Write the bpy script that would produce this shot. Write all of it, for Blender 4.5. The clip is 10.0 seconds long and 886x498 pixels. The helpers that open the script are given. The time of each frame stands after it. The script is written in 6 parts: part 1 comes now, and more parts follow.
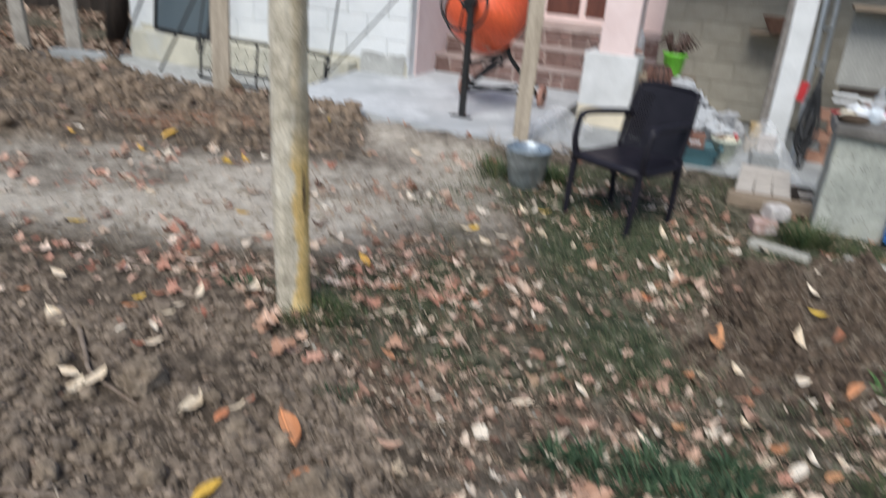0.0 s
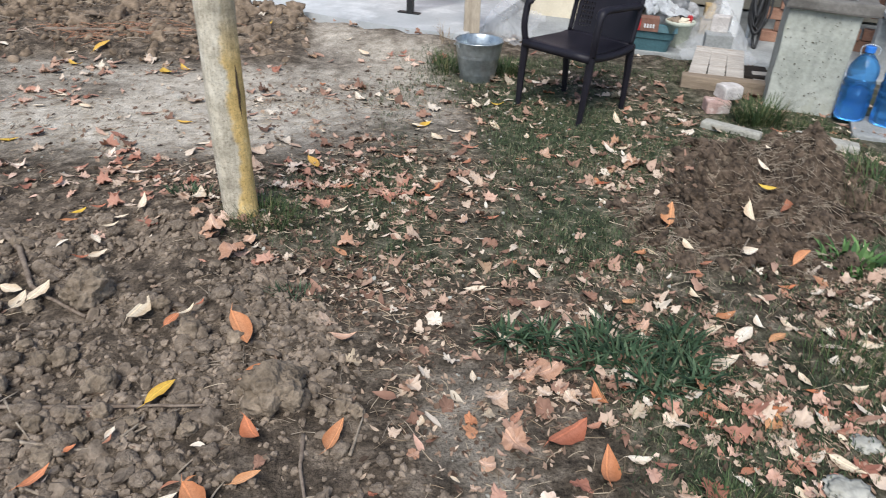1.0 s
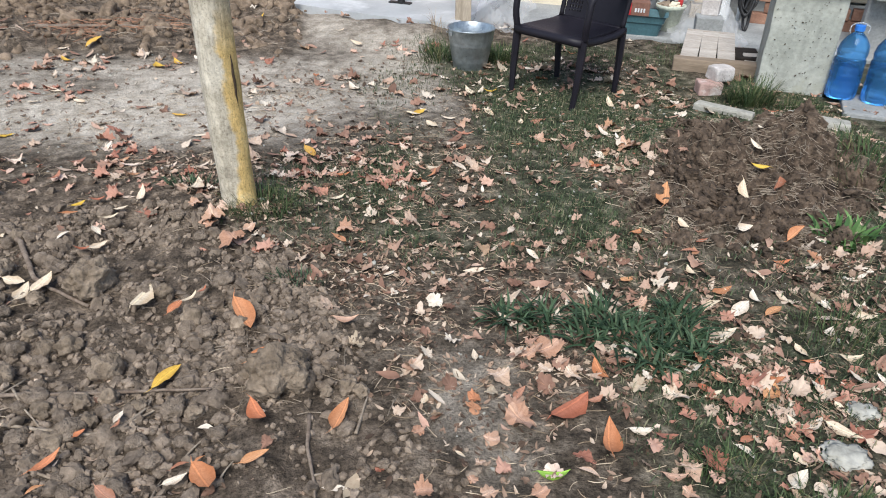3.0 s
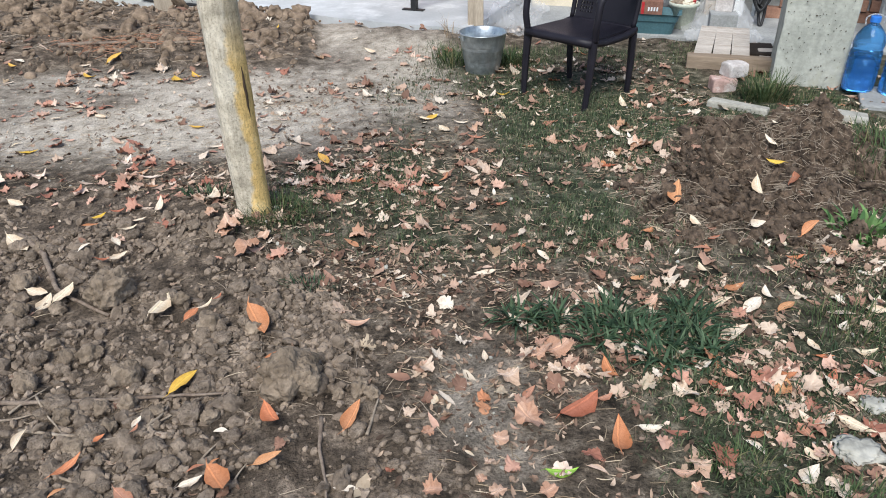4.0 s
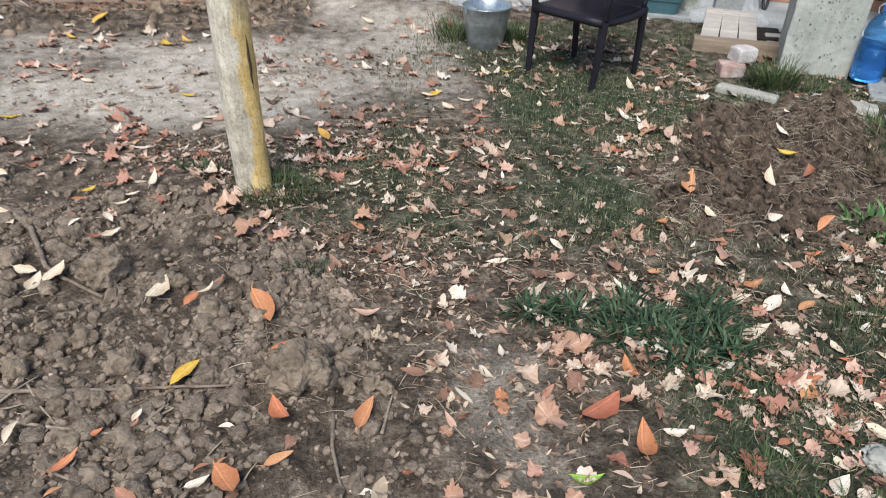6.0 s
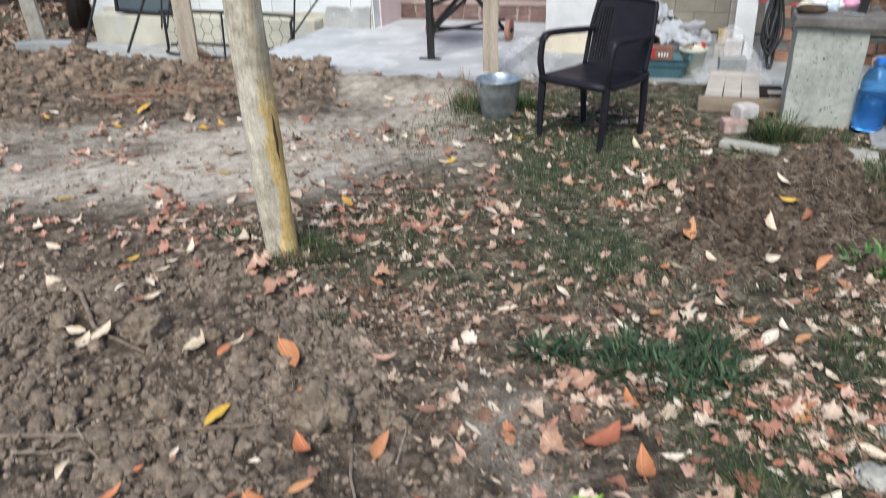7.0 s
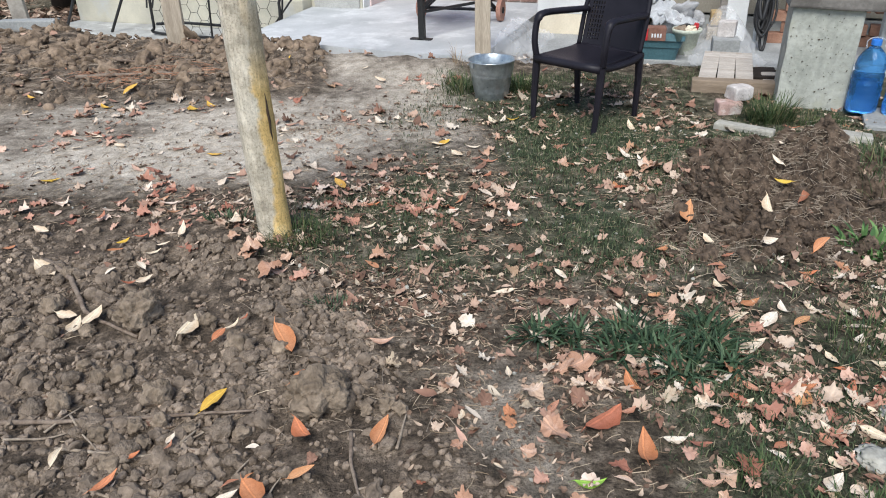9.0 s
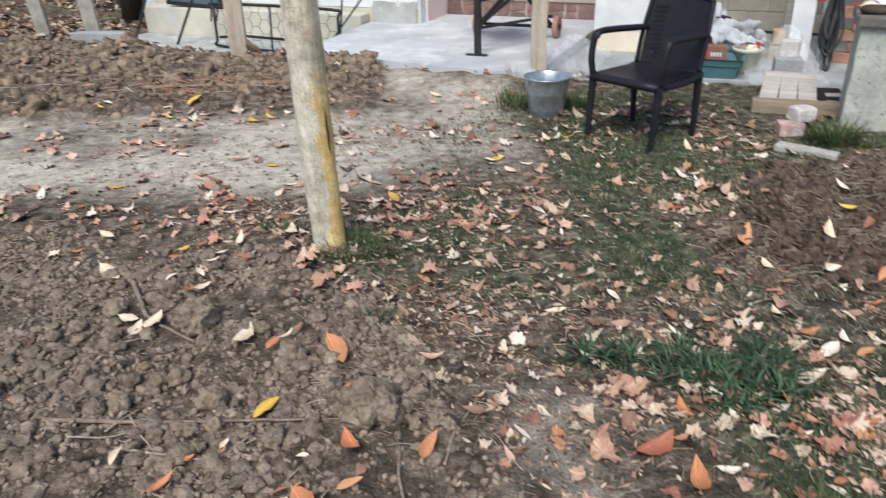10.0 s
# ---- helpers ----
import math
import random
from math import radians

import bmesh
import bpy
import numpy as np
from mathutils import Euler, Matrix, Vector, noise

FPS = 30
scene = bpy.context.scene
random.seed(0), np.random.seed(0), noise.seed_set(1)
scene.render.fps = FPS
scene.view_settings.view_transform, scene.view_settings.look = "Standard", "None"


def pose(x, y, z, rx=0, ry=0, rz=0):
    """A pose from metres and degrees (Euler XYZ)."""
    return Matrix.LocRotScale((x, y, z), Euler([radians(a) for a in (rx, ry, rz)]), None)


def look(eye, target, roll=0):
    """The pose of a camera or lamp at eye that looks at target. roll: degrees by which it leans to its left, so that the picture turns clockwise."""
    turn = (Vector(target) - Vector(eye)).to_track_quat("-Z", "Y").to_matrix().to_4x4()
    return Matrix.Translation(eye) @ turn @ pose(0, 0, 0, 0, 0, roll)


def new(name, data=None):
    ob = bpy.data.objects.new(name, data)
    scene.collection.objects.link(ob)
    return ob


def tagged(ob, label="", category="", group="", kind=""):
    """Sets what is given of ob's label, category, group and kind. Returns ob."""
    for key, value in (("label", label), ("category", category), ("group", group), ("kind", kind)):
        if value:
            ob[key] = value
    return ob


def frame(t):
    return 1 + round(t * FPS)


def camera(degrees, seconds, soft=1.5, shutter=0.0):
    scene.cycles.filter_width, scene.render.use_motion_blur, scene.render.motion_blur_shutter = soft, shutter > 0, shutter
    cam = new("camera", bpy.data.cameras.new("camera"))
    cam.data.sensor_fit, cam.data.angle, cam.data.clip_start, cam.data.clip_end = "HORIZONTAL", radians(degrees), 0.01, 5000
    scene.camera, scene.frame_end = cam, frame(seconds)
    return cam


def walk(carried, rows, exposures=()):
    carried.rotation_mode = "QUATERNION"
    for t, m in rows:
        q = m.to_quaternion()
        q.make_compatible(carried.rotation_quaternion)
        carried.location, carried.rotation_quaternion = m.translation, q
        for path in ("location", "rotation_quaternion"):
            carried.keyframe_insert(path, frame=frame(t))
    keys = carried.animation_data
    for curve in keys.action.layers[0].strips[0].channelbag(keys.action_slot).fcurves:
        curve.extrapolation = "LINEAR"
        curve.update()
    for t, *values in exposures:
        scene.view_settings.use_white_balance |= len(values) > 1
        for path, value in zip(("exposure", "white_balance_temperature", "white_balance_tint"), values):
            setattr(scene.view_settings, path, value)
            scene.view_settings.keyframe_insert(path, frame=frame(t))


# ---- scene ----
cam = camera(63.9, 10.0, soft=1.0, shutter=0.5)
PATH = [
    (0, (0.057, 0.076, 1.502), (0.134, 1.914, 0.719), 4.9),
    (0.3, (0.126, 0.048, 1.46), (0.287, 1.785, 0.481), 5.3),
    (0.5, (0.151, 0.03, 1.444), (0.256, 1.757, 0.441), 4.2),
    (1, (0.143, 0.071, 1.422), (0.313, 1.795, 0.422), 2.7),
    (1.5, (0.167, 0.054, 1.403), (0.39, 1.751, 0.368), 2.5),
    (2, (0.169, 0.022, 1.416), (0.413, 1.731, 0.407), 3.9),
    (2.5, (0.134, 0.027, 1.4), (0.368, 1.716, 0.355), 4.1),
    (2.7, (0.12, 0.036, 1.4), (0.34, 1.736, 0.37), 3.1),
    (4, (0.176, 0.0, 1.409), (0.291, 1.726, 0.405), -0.9),
    (4.5, (0.161, 0.014, 1.407), (0.299, 1.727, 0.384), 0.1),
    (5, (0.086, 0.101, 1.371), (0.287, 1.757, 0.269), 1.4),
    (5.5, (0.043, 0.189, 1.366), (0.282, 1.816, 0.228), 2.4),
    (5.7, (0.044, 0.181, 1.379), (0.262, 1.825, 0.261), 2.3),
    (6.8, (0.153, -0.088, 1.421), (0.229, 1.669, 0.469), -0.7),
    (6.9, (0.147, -0.096, 1.421), (0.223, 1.67, 0.488), -1.4),
    (7, (0.139, -0.088, 1.427), (0.22, 1.7, 0.535), -2.0),
    (7.1, (0.124, -0.081, 1.432), (0.212, 1.727, 0.582), -1.8),
    (7.2, (0.113, -0.068, 1.431), (0.214, 1.752, 0.602), -1.1),
    (7.5, (0.11, -0.058, 1.439), (0.247, 1.758, 0.613), 0.4),
    (8, (0.113, -0.061, 1.432), (0.246, 1.737, 0.568), -0.5),
    (8.5, (0.102, -0.061, 1.425), (0.23, 1.722, 0.529), -0.9),
    (9, (0.105, -0.057, 1.412), (0.218, 1.707, 0.476), -1.6),
    (9.5, (0.113, -0.063, 1.412), (0.206, 1.696, 0.465), -1.8),
    (10, (0.086, -0.061, 1.426), (0.068, 1.725, 0.527), -1.8),
]
walk(cam, [(t, look(eye, target, roll)) for t, eye, target, roll in PATH], [(0.0, 0.77), (0.5, 0.97), (5.5, 1.08), (7.0, 1.0), (10.0, 1.03)])

# ---- world and light: an overcast autumn afternoon ----
world = bpy.data.worlds.new("overcast_sky")
scene.world = world
world.use_nodes = True
wn = world.node_tree
sky = wn.nodes.new("ShaderNodeTexSky")
sky.sky_type, sky.sun_disc, sky.sun_elevation, sky.sun_rotation = "NISHITA", False, radians(52), radians(200)
sky.air_density, sky.dust_density, sky.ozone_density = 1.0, 1.2, 1.0
wn.links.new(sky.outputs[0], wn.nodes["Background"].inputs[0])
wn.nodes["Background"].inputs[1].default_value = 0.088
sun = new("sun", bpy.data.lights.new("sun", "SUN"))
sun.data.energy, sun.data.angle, sun.data.color = 1.9, radians(32), (0.975, 0.97, 0.93)
sun.matrix_world = look((0, 0, 0), (0.25, 0.72, -1.0))

# ---- small tools ----
rng = np.random.default_rng(7)
TABLE = np.random.default_rng(3).random((256, 256))


def vnoise(x, y):
    x, y = np.asarray(x, float), np.asarray(y, float)
    i, j = np.floor(x).astype(int), np.floor(y).astype(int)
    a, b = x - i, y - j
    a, b = a * a * (3 - 2 * a), b * b * (3 - 2 * b)
    t = lambda p, q: TABLE[p % 256, q % 256]
    return (t(i, j) * (1 - a) + t(i + 1, j) * a) * (1 - b) + (t(i, j + 1) * (1 - a) + t(i + 1, j + 1) * a) * b


def fbm(x, y, size, octaves=4, shift=0.0):
    out, amp = 0.0, 0.5
    for k in range(octaves):
        out = out + amp * (vnoise(x / size + shift + 17 * k, y / size + 31 * k - shift) - 0.5) * 2
        size, amp = size / 2.1, amp * 0.5
    return out


def step(a, b, x):
    t = np.clip((np.asarray(x, float) - a) / (b - a), 0, 1)
    return t * t * (3 - 2 * t)


def bump_at(x, y, cx, cy, rx, ry, turn=0.0):
    c, s = math.cos(turn), math.sin(turn)
    dx, dy = x - cx, y - cy
    return np.exp(-(((dx * c + dy * s) / rx) ** 2 + ((dy * c - dx * s) / ry) ** 2))


# the house stands turned: U runs along its front, V goes in
HOUSE = pose(0.98, 6.2, 0, 0, 0, -25)
UX, UY = math.cos(radians(-25)), math.sin(radians(-25))


def to_house(x, y):
    dx, dy = x - 0.98, y - 6.2
    return dx * UX + dy * UY, dy * UX - dx * UY


def zones(x, y):
    """Weights of dug soil, trodden grey earth, grass and the far bank at a place."""
    x, y = np.asarray(x, float), np.asarray(y, float)
    wob = 0.18 * fbm(x, y, 0.5, 3, 5.0)
    edge = np.interp(y, [0.8, 1.5, 2.0, 2.5, 3.0], [0.40, 0.18, -0.02, -0.42, -0.75])
    dug = step(0.10, -0.10, x - edge + wob) * step(3.15, 2.9, y + wob)
    dug = dug * step(-1.2, 0.3, y + 3 * wob)
    u, v = to_house(x, y)
    berm = step(5.05, 5.4, y + 1.2 * wob + 0.12 * np.abs(x + 1.6)) * step(-0.35, -0.65, x + wob) * step(0.0, -0.45, v + wob)
    hole = step(1.25, 0.75, np.sqrt(((x - 1.93 - 0.55 * (y - 3.0)) / 0.58) ** 2 + ((y - 3.0) / 0.66) ** 2) + 1.6 * wob)
    soil = np.clip(dug + berm + hole, 0, 1)
    path = step(3.3, 3.7, y + wob) * step(5.3, 4.8, y + wob) * step(0.0, -0.7, x + wob)
    path = path + step(3.3, 4.2, y + wob) * step(0.75, 0.45, x + 0.5 * wob) * step(-0.9, -0.2, x) * 0.75
    path = path + step(0.7, 0.2, np.hypot((x - 0.38) / 0.30, (y - 1.5) / 0.55) + wob) * 0.4
    grey = np.clip(path, 0, 1) * (1 - soil)
    g = step(-0.05, 0.35, x + wob) * step(2.1, 2.5, y + wob) * step(5.6, 5.1, y + wob)
    g = g + step(0.7, 1.1, x + wob) * step(2.4, 1.9, y) + 0.5 * step(-0.6, -0.2, x) * step(2.3, 2.6, y) * step(3.6, 3.2, y)
    g = g * (1 - step(3.2, 4.6, np.abs(x - 0.4) + 2 * wob)) * step(-1.6, 0.4, y + 3 * wob) + 0.6 * step(0.0, 0.5, fbm(x, y, 2.5, 3, 4.4)) * step(6, 14, np.hypot(x, y))
    grass = np.clip(g, 0, 1) * (1 - soil) * (1 - 0.8 * grey)
    return dug, berm, hole, grey, grass


def height(x, y):
    x, y = np.asarray(x, float), np.asarray(y, float)
    dug, berm, hole, grey, grass = zones(x, y)
    u, v = to_house(x, y)
    near = step(14, 8, np.hypot(x, y))
    z = 0.008 * fbm(x, y, 0.7, 3) * near
    z = z + dug * (0.032 * fbm(x, y, 0.22, 4, 2.0) + 0.022 * np.abs(fbm(x, y, 0.07, 3, 9.0)))
    z = z + 0.055 * bump_at(x, y, -0.44, 2.72, 0.34, 0.30) + 0.03 * bump_at(x, y, -0.35, 2.1, 0.25, 0.4)
    z = z + berm * (0.025 + 0.05 * step(-1.8, -3.4, x) + 0.05 * fbm(x, y, 0.8, 4, 4.0) + 0.09 * np.abs(fbm(x, y, 0.2, 3, 1.0)))
    z = z - 0.30 * bump_at(x, y, 2.34, 3.02, 0.36, 0.10, -0.25) - 0.10 * bump_at(x, y, 1.80, 2.82, 0.16, 0.08, 0.3) - 0.09 * bump_at(x, y, 1.62, 3.12, 0.14, 0.09, -0.2) + 0.06 * bump_at(x, y, 2.30, 3.24, 0.30, 0.07, -0.3) + 0.05 * bump_at(x, y, 2.05, 2.78, 0.30, 0.08, 0.1)
    z = z + hole * (0.005 + 0.11 * fbm(x, y, 0.26, 4, 7.0) + 0.075 * fbm(x, y, 0.09, 3, 3.0))
    z = z + 0.10 * bump_at(x, y, 2.30, 3.42, 0.40, 0.10, -0.35) + 0.05 * bump_at(x, y, 1.8, 3.5, 0.25, 0.1) - 0.18 * bump_at(x, y, 2.12, 3.18, 0.40, 0.12, -0.3) - 0.06 * bump_at(x, y, 1.75, 3.0, 0.22, 0.14, 0.2) + 0.05 * bump_at(x, y, 1.55, 3.35, 0.2, 0.2)
    z = z + (1 - dug) * 0.008 * fbm(x, y, 0.06, 2, 6.0) * near
    z = z - 0.17 * step(-2.3, -2.9, u) * step(-0.32, 0.05, v) * step(2.6, 2.0, v)
    z = z + 0.09 * step(-1.3, -0.6, v) * step(-2.7, -2.3, u) * step(0.25, -0.05, u)
    # level, a little lower, under the paving
    paved = step(-2.35, -2.2, u) * step(0.12, 0.0, u) * step(-0.62, -0.45, v) + step(0.05, 0.12, u) * step(0.0, 0.1, v)
    return z * (1 - np.clip(paved, 0, 1)) - 0.03 * np.clip(paved, 0, 1)


def ground_z(x, y):
    return float(height(np.array([x]), np.array([y]))[0])


# ---- materials ----
def shader(name):
    m = bpy.data.materials.new(name)
    m.use_nodes = True
    n = m.node_tree
    return m, n, n.nodes["Principled BSDF"]


def noise_node(n, coord, scale, detail=5.0, rough=0.6):
    t = n.nodes.new("ShaderNodeTexNoise")
    t.inputs["Scale"].default_value, t.inputs["Detail"].default_value, t.inputs["Roughness"].default_value = scale, detail, rough
    n.links.new(coord, t.inputs["Vector"])
    return t.outputs["Fac"]


def ramp(n, fac, stops):
    r = n.nodes.new("ShaderNodeValToRGB")
    e = r.color_ramp.elements
    while len(e) < len(stops):
        e.new(0.5)
    for k, (p, c) in zip(e, stops):
        k.position, k.color = p, (*c, 1)
    n.links.new(fac, r.inputs[0])
    return r.outputs[0]


def mixed(n, fac, a, b, how="MIX"):
    m = n.nodes.new("ShaderNodeMix")
    m.data_type, m.blend_type = "RGBA", how
    for value, slot in ((fac, 0), (a, 6), (b, 7)):
        if isinstance(value, (int, float)):
            m.inputs[slot].default_value = value
        elif isinstance(value, tuple):
            m.inputs[slot].default_value = (*value, 1)
        else:
            n.links.new(value, m.inputs[slot])
    return m.outputs[2]


def bumped(n, b, fac, strength, distance):
    k = n.nodes.new("ShaderNodeBump")
    k.inputs["Strength"].default_value, k.inputs["Distance"].default_value = strength, distance
    n.links.new(fac, k.inputs["Height"])
    n.links.new(k.outputs[0], b.inputs["Normal"])


def surf(name, dark, light, scale=6.0, rough=0.8, metal=0.0, grain=60.0, bump=0.3, depth=0.003, stain=None, stain_scale=2.5, stain_at=(0.55, 0.7), stretch=None, vary=0.0, mottle=0.55):
    """A worn surface: a broad tone, a fine grain and, where given, stains."""
    m, n, b = shader(name)
    co = n.nodes.new("ShaderNodeTexCoord").outputs["Object"]
    if stretch:
        mp = n.nodes.new("ShaderNodeMapping")
        mp.inputs["Scale"].default_value = stretch
        n.links.new(co, mp.inputs[0])
        co = mp.outputs[0]
    big, fine = noise_node(n, co, scale), noise_node(n, co, grain, 4)
    col = ramp(n, big, [(0.32, dark), (0.68, light)])
    col = mixed(n, mottle, col, ramp(n, fine, [(0.3, (0.45, 0.45, 0.45)), (0.7, (1.0, 1.0, 1.0))]), "MULTIPLY")
    if stain:
        where = ramp(n, noise_node(n, co, stain_scale, 6, 0.7), [(stain_at[0], (0, 0, 0)), (stain_at[1], (1, 1, 1))])
        col = mixed(n, where, col, stain)
    if vary:
        info = n.nodes.new("ShaderNodeObjectInfo").outputs["Random"]
        col = mixed(n, 1.0, col, ramp(n, info, [(0.0, (1 - vary,) * 3), (1.0, (1.0, 1.0, 1.0))]), "MULTIPLY")
    n.links.new(col, b.inputs["Base Color"])
    b.inputs["Metallic"].default_value = metal
    n.links.new(ramp(n, fine, [(0.2, (max(rough - 0.12, 0.05),) * 3), (0.8, (min(rough + 0.1, 1),) * 3)]), b.inputs["Roughness"])
    bumped(n, b, fine, bump, depth)
    return m


def ground_material():
    m, n, b = shader("earth_grass_and_leaf_litter")
    pos = n.nodes.new("ShaderNodeNewGeometry").outputs["Position"]
    zone = n.nodes.new("ShaderNodeVertexColor")
    zone.layer_name = "zone"
    sep = n.nodes.new("ShaderNodeSeparateColor")
    n.links.new(zone.outputs[0], sep.inputs[0])
    big, mid, fine = noise_node(n, pos, 1.6, 5), noise_node(n, pos, 11, 6, 0.65), noise_node(n, pos, 90, 5, 0.7)
    # darkest stops carry painted shade for cracks and gaps between crumbs
    litter = ramp(n, mid, [(0.34, (0.026, 0.020, 0.014)), (0.5, (0.135, 0.106, 0.078)), (0.70, (0.40, 0.33, 0.255))])
    soil = ramp(n, mid, [(0.32, (0.038, 0.029, 0.021)), (0.52, (0.175, 0.135, 0.100)), (0.72, (0.42, 0.335, 0.255))])
    trodden = ramp(n, mid, [(0.30, (0.30, 0.25, 0.192)), (0.47, (0.58, 0.51, 0.42)), (0.67, (0.78, 0.71, 0.61))])
    green = ramp(n, mid, [(0.34, (0.020, 0.027, 0.015)), (0.52, (0.080, 0.092, 0.054)), (0.7, (0.27, 0.255, 0.18))])
    col = mixed(n, sep.outputs[2], litter, green)
    col = mixed(n, sep.outputs[1], col, trodden)
    col = mixed(n, sep.outputs[0], col, soil)
    soft = n.nodes.new("ShaderNodeMath")
    soft.operation = "MULTIPLY_ADD"
    n.links.new(sep.outputs[1], soft.inputs[0])
    soft.inputs[1].default_value, soft.inputs[2].default_value = -0.5, 0.9
    # same noise as the bump, so its hollows are painted darker like shade
    col = mixed(n, soft.outputs[0], col, ramp(n, fine, [(0.32, (0.25, 0.24, 0.23)), (0.5, (0.95, 0.95, 0.95)), (0.7, (1.5, 1.47, 1.43))]), "MULTIPLY")
    col = mixed(n, 0.35, col, ramp(n, big, [(0.35, (0.7, 0.68, 0.66)), (0.65, (1.15, 1.13, 1.1))]), "MULTIPLY")
    n.links.new(col, b.inputs["Base Color"])
    b.inputs["Roughness"].default_value = 0.95
    b.inputs["Specular IOR Level"].default_value = 0.2
    bumped(n, b, fine, 1.0, 0.02)
    return m


def leaf_material(name, stops, island=True):
    """Dry leaf: its own tone per leaf, blotches and a papery sheen."""
    m, n, b = shader(name)
    co = n.nodes.new("ShaderNodeTexCoord").outputs["Object"]
    own = n.nodes.new("ShaderNodeNewGeometry").outputs["Random Per Island"] if island else n.nodes.new("ShaderNodeObjectInfo").outputs["Random"]
    col = ramp(n, own, stops)
    blot = noise_node(n, co, 45, 5, 0.7)
    col = mixed(n, 0.8, col, ramp(n, blot, [(0.28, (0.55, 0.44, 0.37)), (0.42, (0.9, 0.87, 0.84)), (0.55, (1, 1, 1)), (0.8, (1.15, 1.12, 1.06))]), "MULTIPLY")
    col = mixed(n, 0.35, col, ramp(n, noise_node(n, co, 14, 4), [(0.35, (0.6, 0.52, 0.46)), (0.6, (1.08, 1.08, 1.08))]), "MULTIPLY")
    if not island:
        sep = n.nodes.new("ShaderNodeSeparateXYZ")
        n.links.new(co, sep.inputs[0])
        away = n.nodes.new("ShaderNodeMath")
        away.operation = "ABSOLUTE"
        n.links.new(sep.outputs[1], away.inputs[0])
        col = mixed(n, 0.8, col, ramp(n, away.outputs[0], [(0.012, (1.35, 1.3, 1.2)), (0.022, (0.88, 0.84, 0.8)), (0.06, (1, 1, 1)), (0.17, (0.82, 0.72, 0.62))]), "MULTIPLY")
    n.links.new(col, b.inputs["Base Color"])
    b.inputs["Roughness"].default_value = 0.7
    b.inputs["Specular IOR Level"].default_value = 0.3
    bumped(n, b, blot, 0.4, 0.003)
    return m


def glass_material(name, colour, rough=0.05, transmission=1.0, alpha=1.0, ior=1.45):
    m, n, b = shader(name)
    co = n.nodes.new("ShaderNodeTexCoord").outputs["Object"]
    b.inputs["Base Color"].default_value = (*colour, 1)
    b.inputs["Transmission Weight"].default_value = transmission
    b.inputs["IOR"].default_value, b.inputs["Alpha"].default_value = ior, alpha
    n.links.new(ramp(n, noise_node(n, co, 14), [(0.3, (rough,) * 3), (0.7, (rough * 2 + 0.05,) * 3)]), b.inputs["Roughness"])
    bumped(n, b, noise_node(n, co, 25, 3), 0.35, 0.004)
    return m


M_GROUND = ground_material()
M_SOIL = surf("clod_soil", (0.13, 0.098, 0.072), (0.43, 0.337, 0.255), 22, 0.95, grain=120, bump=0.8, depth=0.006, vary=0.3)
M_CLOD = surf("dry_pale_clod", (0.18, 0.135, 0.094), (0.46, 0.362, 0.268), 9, 0.95, grain=70, bump=1.0, depth=0.012, vary=0.25)
M_LUMP = surf("small_dry_clod", (0.19, 0.143, 0.103), (0.48, 0.38, 0.29), 1.2, 0.95, grain=5, bump=0.7, depth=0.05, vary=0.25, mottle=0.4)
M_DARKSOIL = surf("dark_root_soil", (0.026, 0.019, 0.014), (0.22, 0.158, 0.112), 22, 0.95, grain=70, bump=1.0, depth=0.02)
M_WARMSOIL = surf("warm_brown_soil", (0.095, 0.068, 0.046), (0.37, 0.275, 0.195), 12, 0.95, grain=90, bump=0.8, depth=0.006)
M_WALL = surf("white_limewash_on_block", (0.66, 0.68, 0.68), (0.80, 0.815, 0.81), 3, 0.85, grain=70, bump=0.4, depth=0.003, stain=(0.58, 0.58, 0.53), stain_scale=3.2, stain_at=(0.54, 0.72), vary=0.04, mottle=0.22)
M_LOWBLOCK = surf("yellowed_limewash", (0.46, 0.44, 0.36), (0.62, 0.585, 0.47), 3, 0.88, grain=70, bump=0.4, stain=(0.50, 0.51, 0.49), stain_scale=2.2, vary=0.06, mottle=0.25)
M_WETBLOCK = surf("grey_damp_block", (0.44, 0.44, 0.39), (0.58, 0.58, 0.52), 3, 0.9, grain=70, bump=0.5, vary=0.08)
M_RENDERED = surf("bare_cement_render", (0.34, 0.34, 0.32), (0.52, 0.52, 0.49), 4, 0.9, grain=80, bump=0.5, stain=(0.62, 0.62, 0.60), stain_scale=5)
M_PINK = surf("pale_pink_plaster", (0.72, 0.56, 0.53), (0.82, 0.67, 0.64), 3, 0.85, grain=90, bump=0.25, mottle=0.15)
M_WHITE = surf("white_plaster", (0.58, 0.585, 0.575), (0.74, 0.745, 0.735), 4, 0.8, grain=80, bump=0.25, stain=(0.62, 0.50, 0.36), stain_scale=3.0, stain_at=(0.68, 0.80), mottle=0.15)
M_CREAM = surf("unpainted_cream_base", (0.66, 0.58, 0.44), (0.76, 0.68, 0.53), 5, 0.9, grain=60, mottle=0.2)
M_TAN = surf("tan_block", (0.35, 0.318, 0.255), (0.50, 0.455, 0.37), 5, 0.92, grain=90, bump=0.5, stain=(0.58, 0.55, 0.48), stain_scale=2.0, vary=0.12)
M_MORTAR = surf("mortar", (0.38, 0.335, 0.265), (0.50, 0.45, 0.37), 8, 0.95)
M_STONE = surf("red_brown_cladding_stone", (0.20, 0.115, 0.095), (0.34, 0.21, 0.18), 8, 0.6, grain=60, bump=0.3, vary=0.4)
M_JOINT = surf("pinkish_joint_and_tread", (0.36, 0.27, 0.24), (0.50, 0.40, 0.36), 6, 0.8)
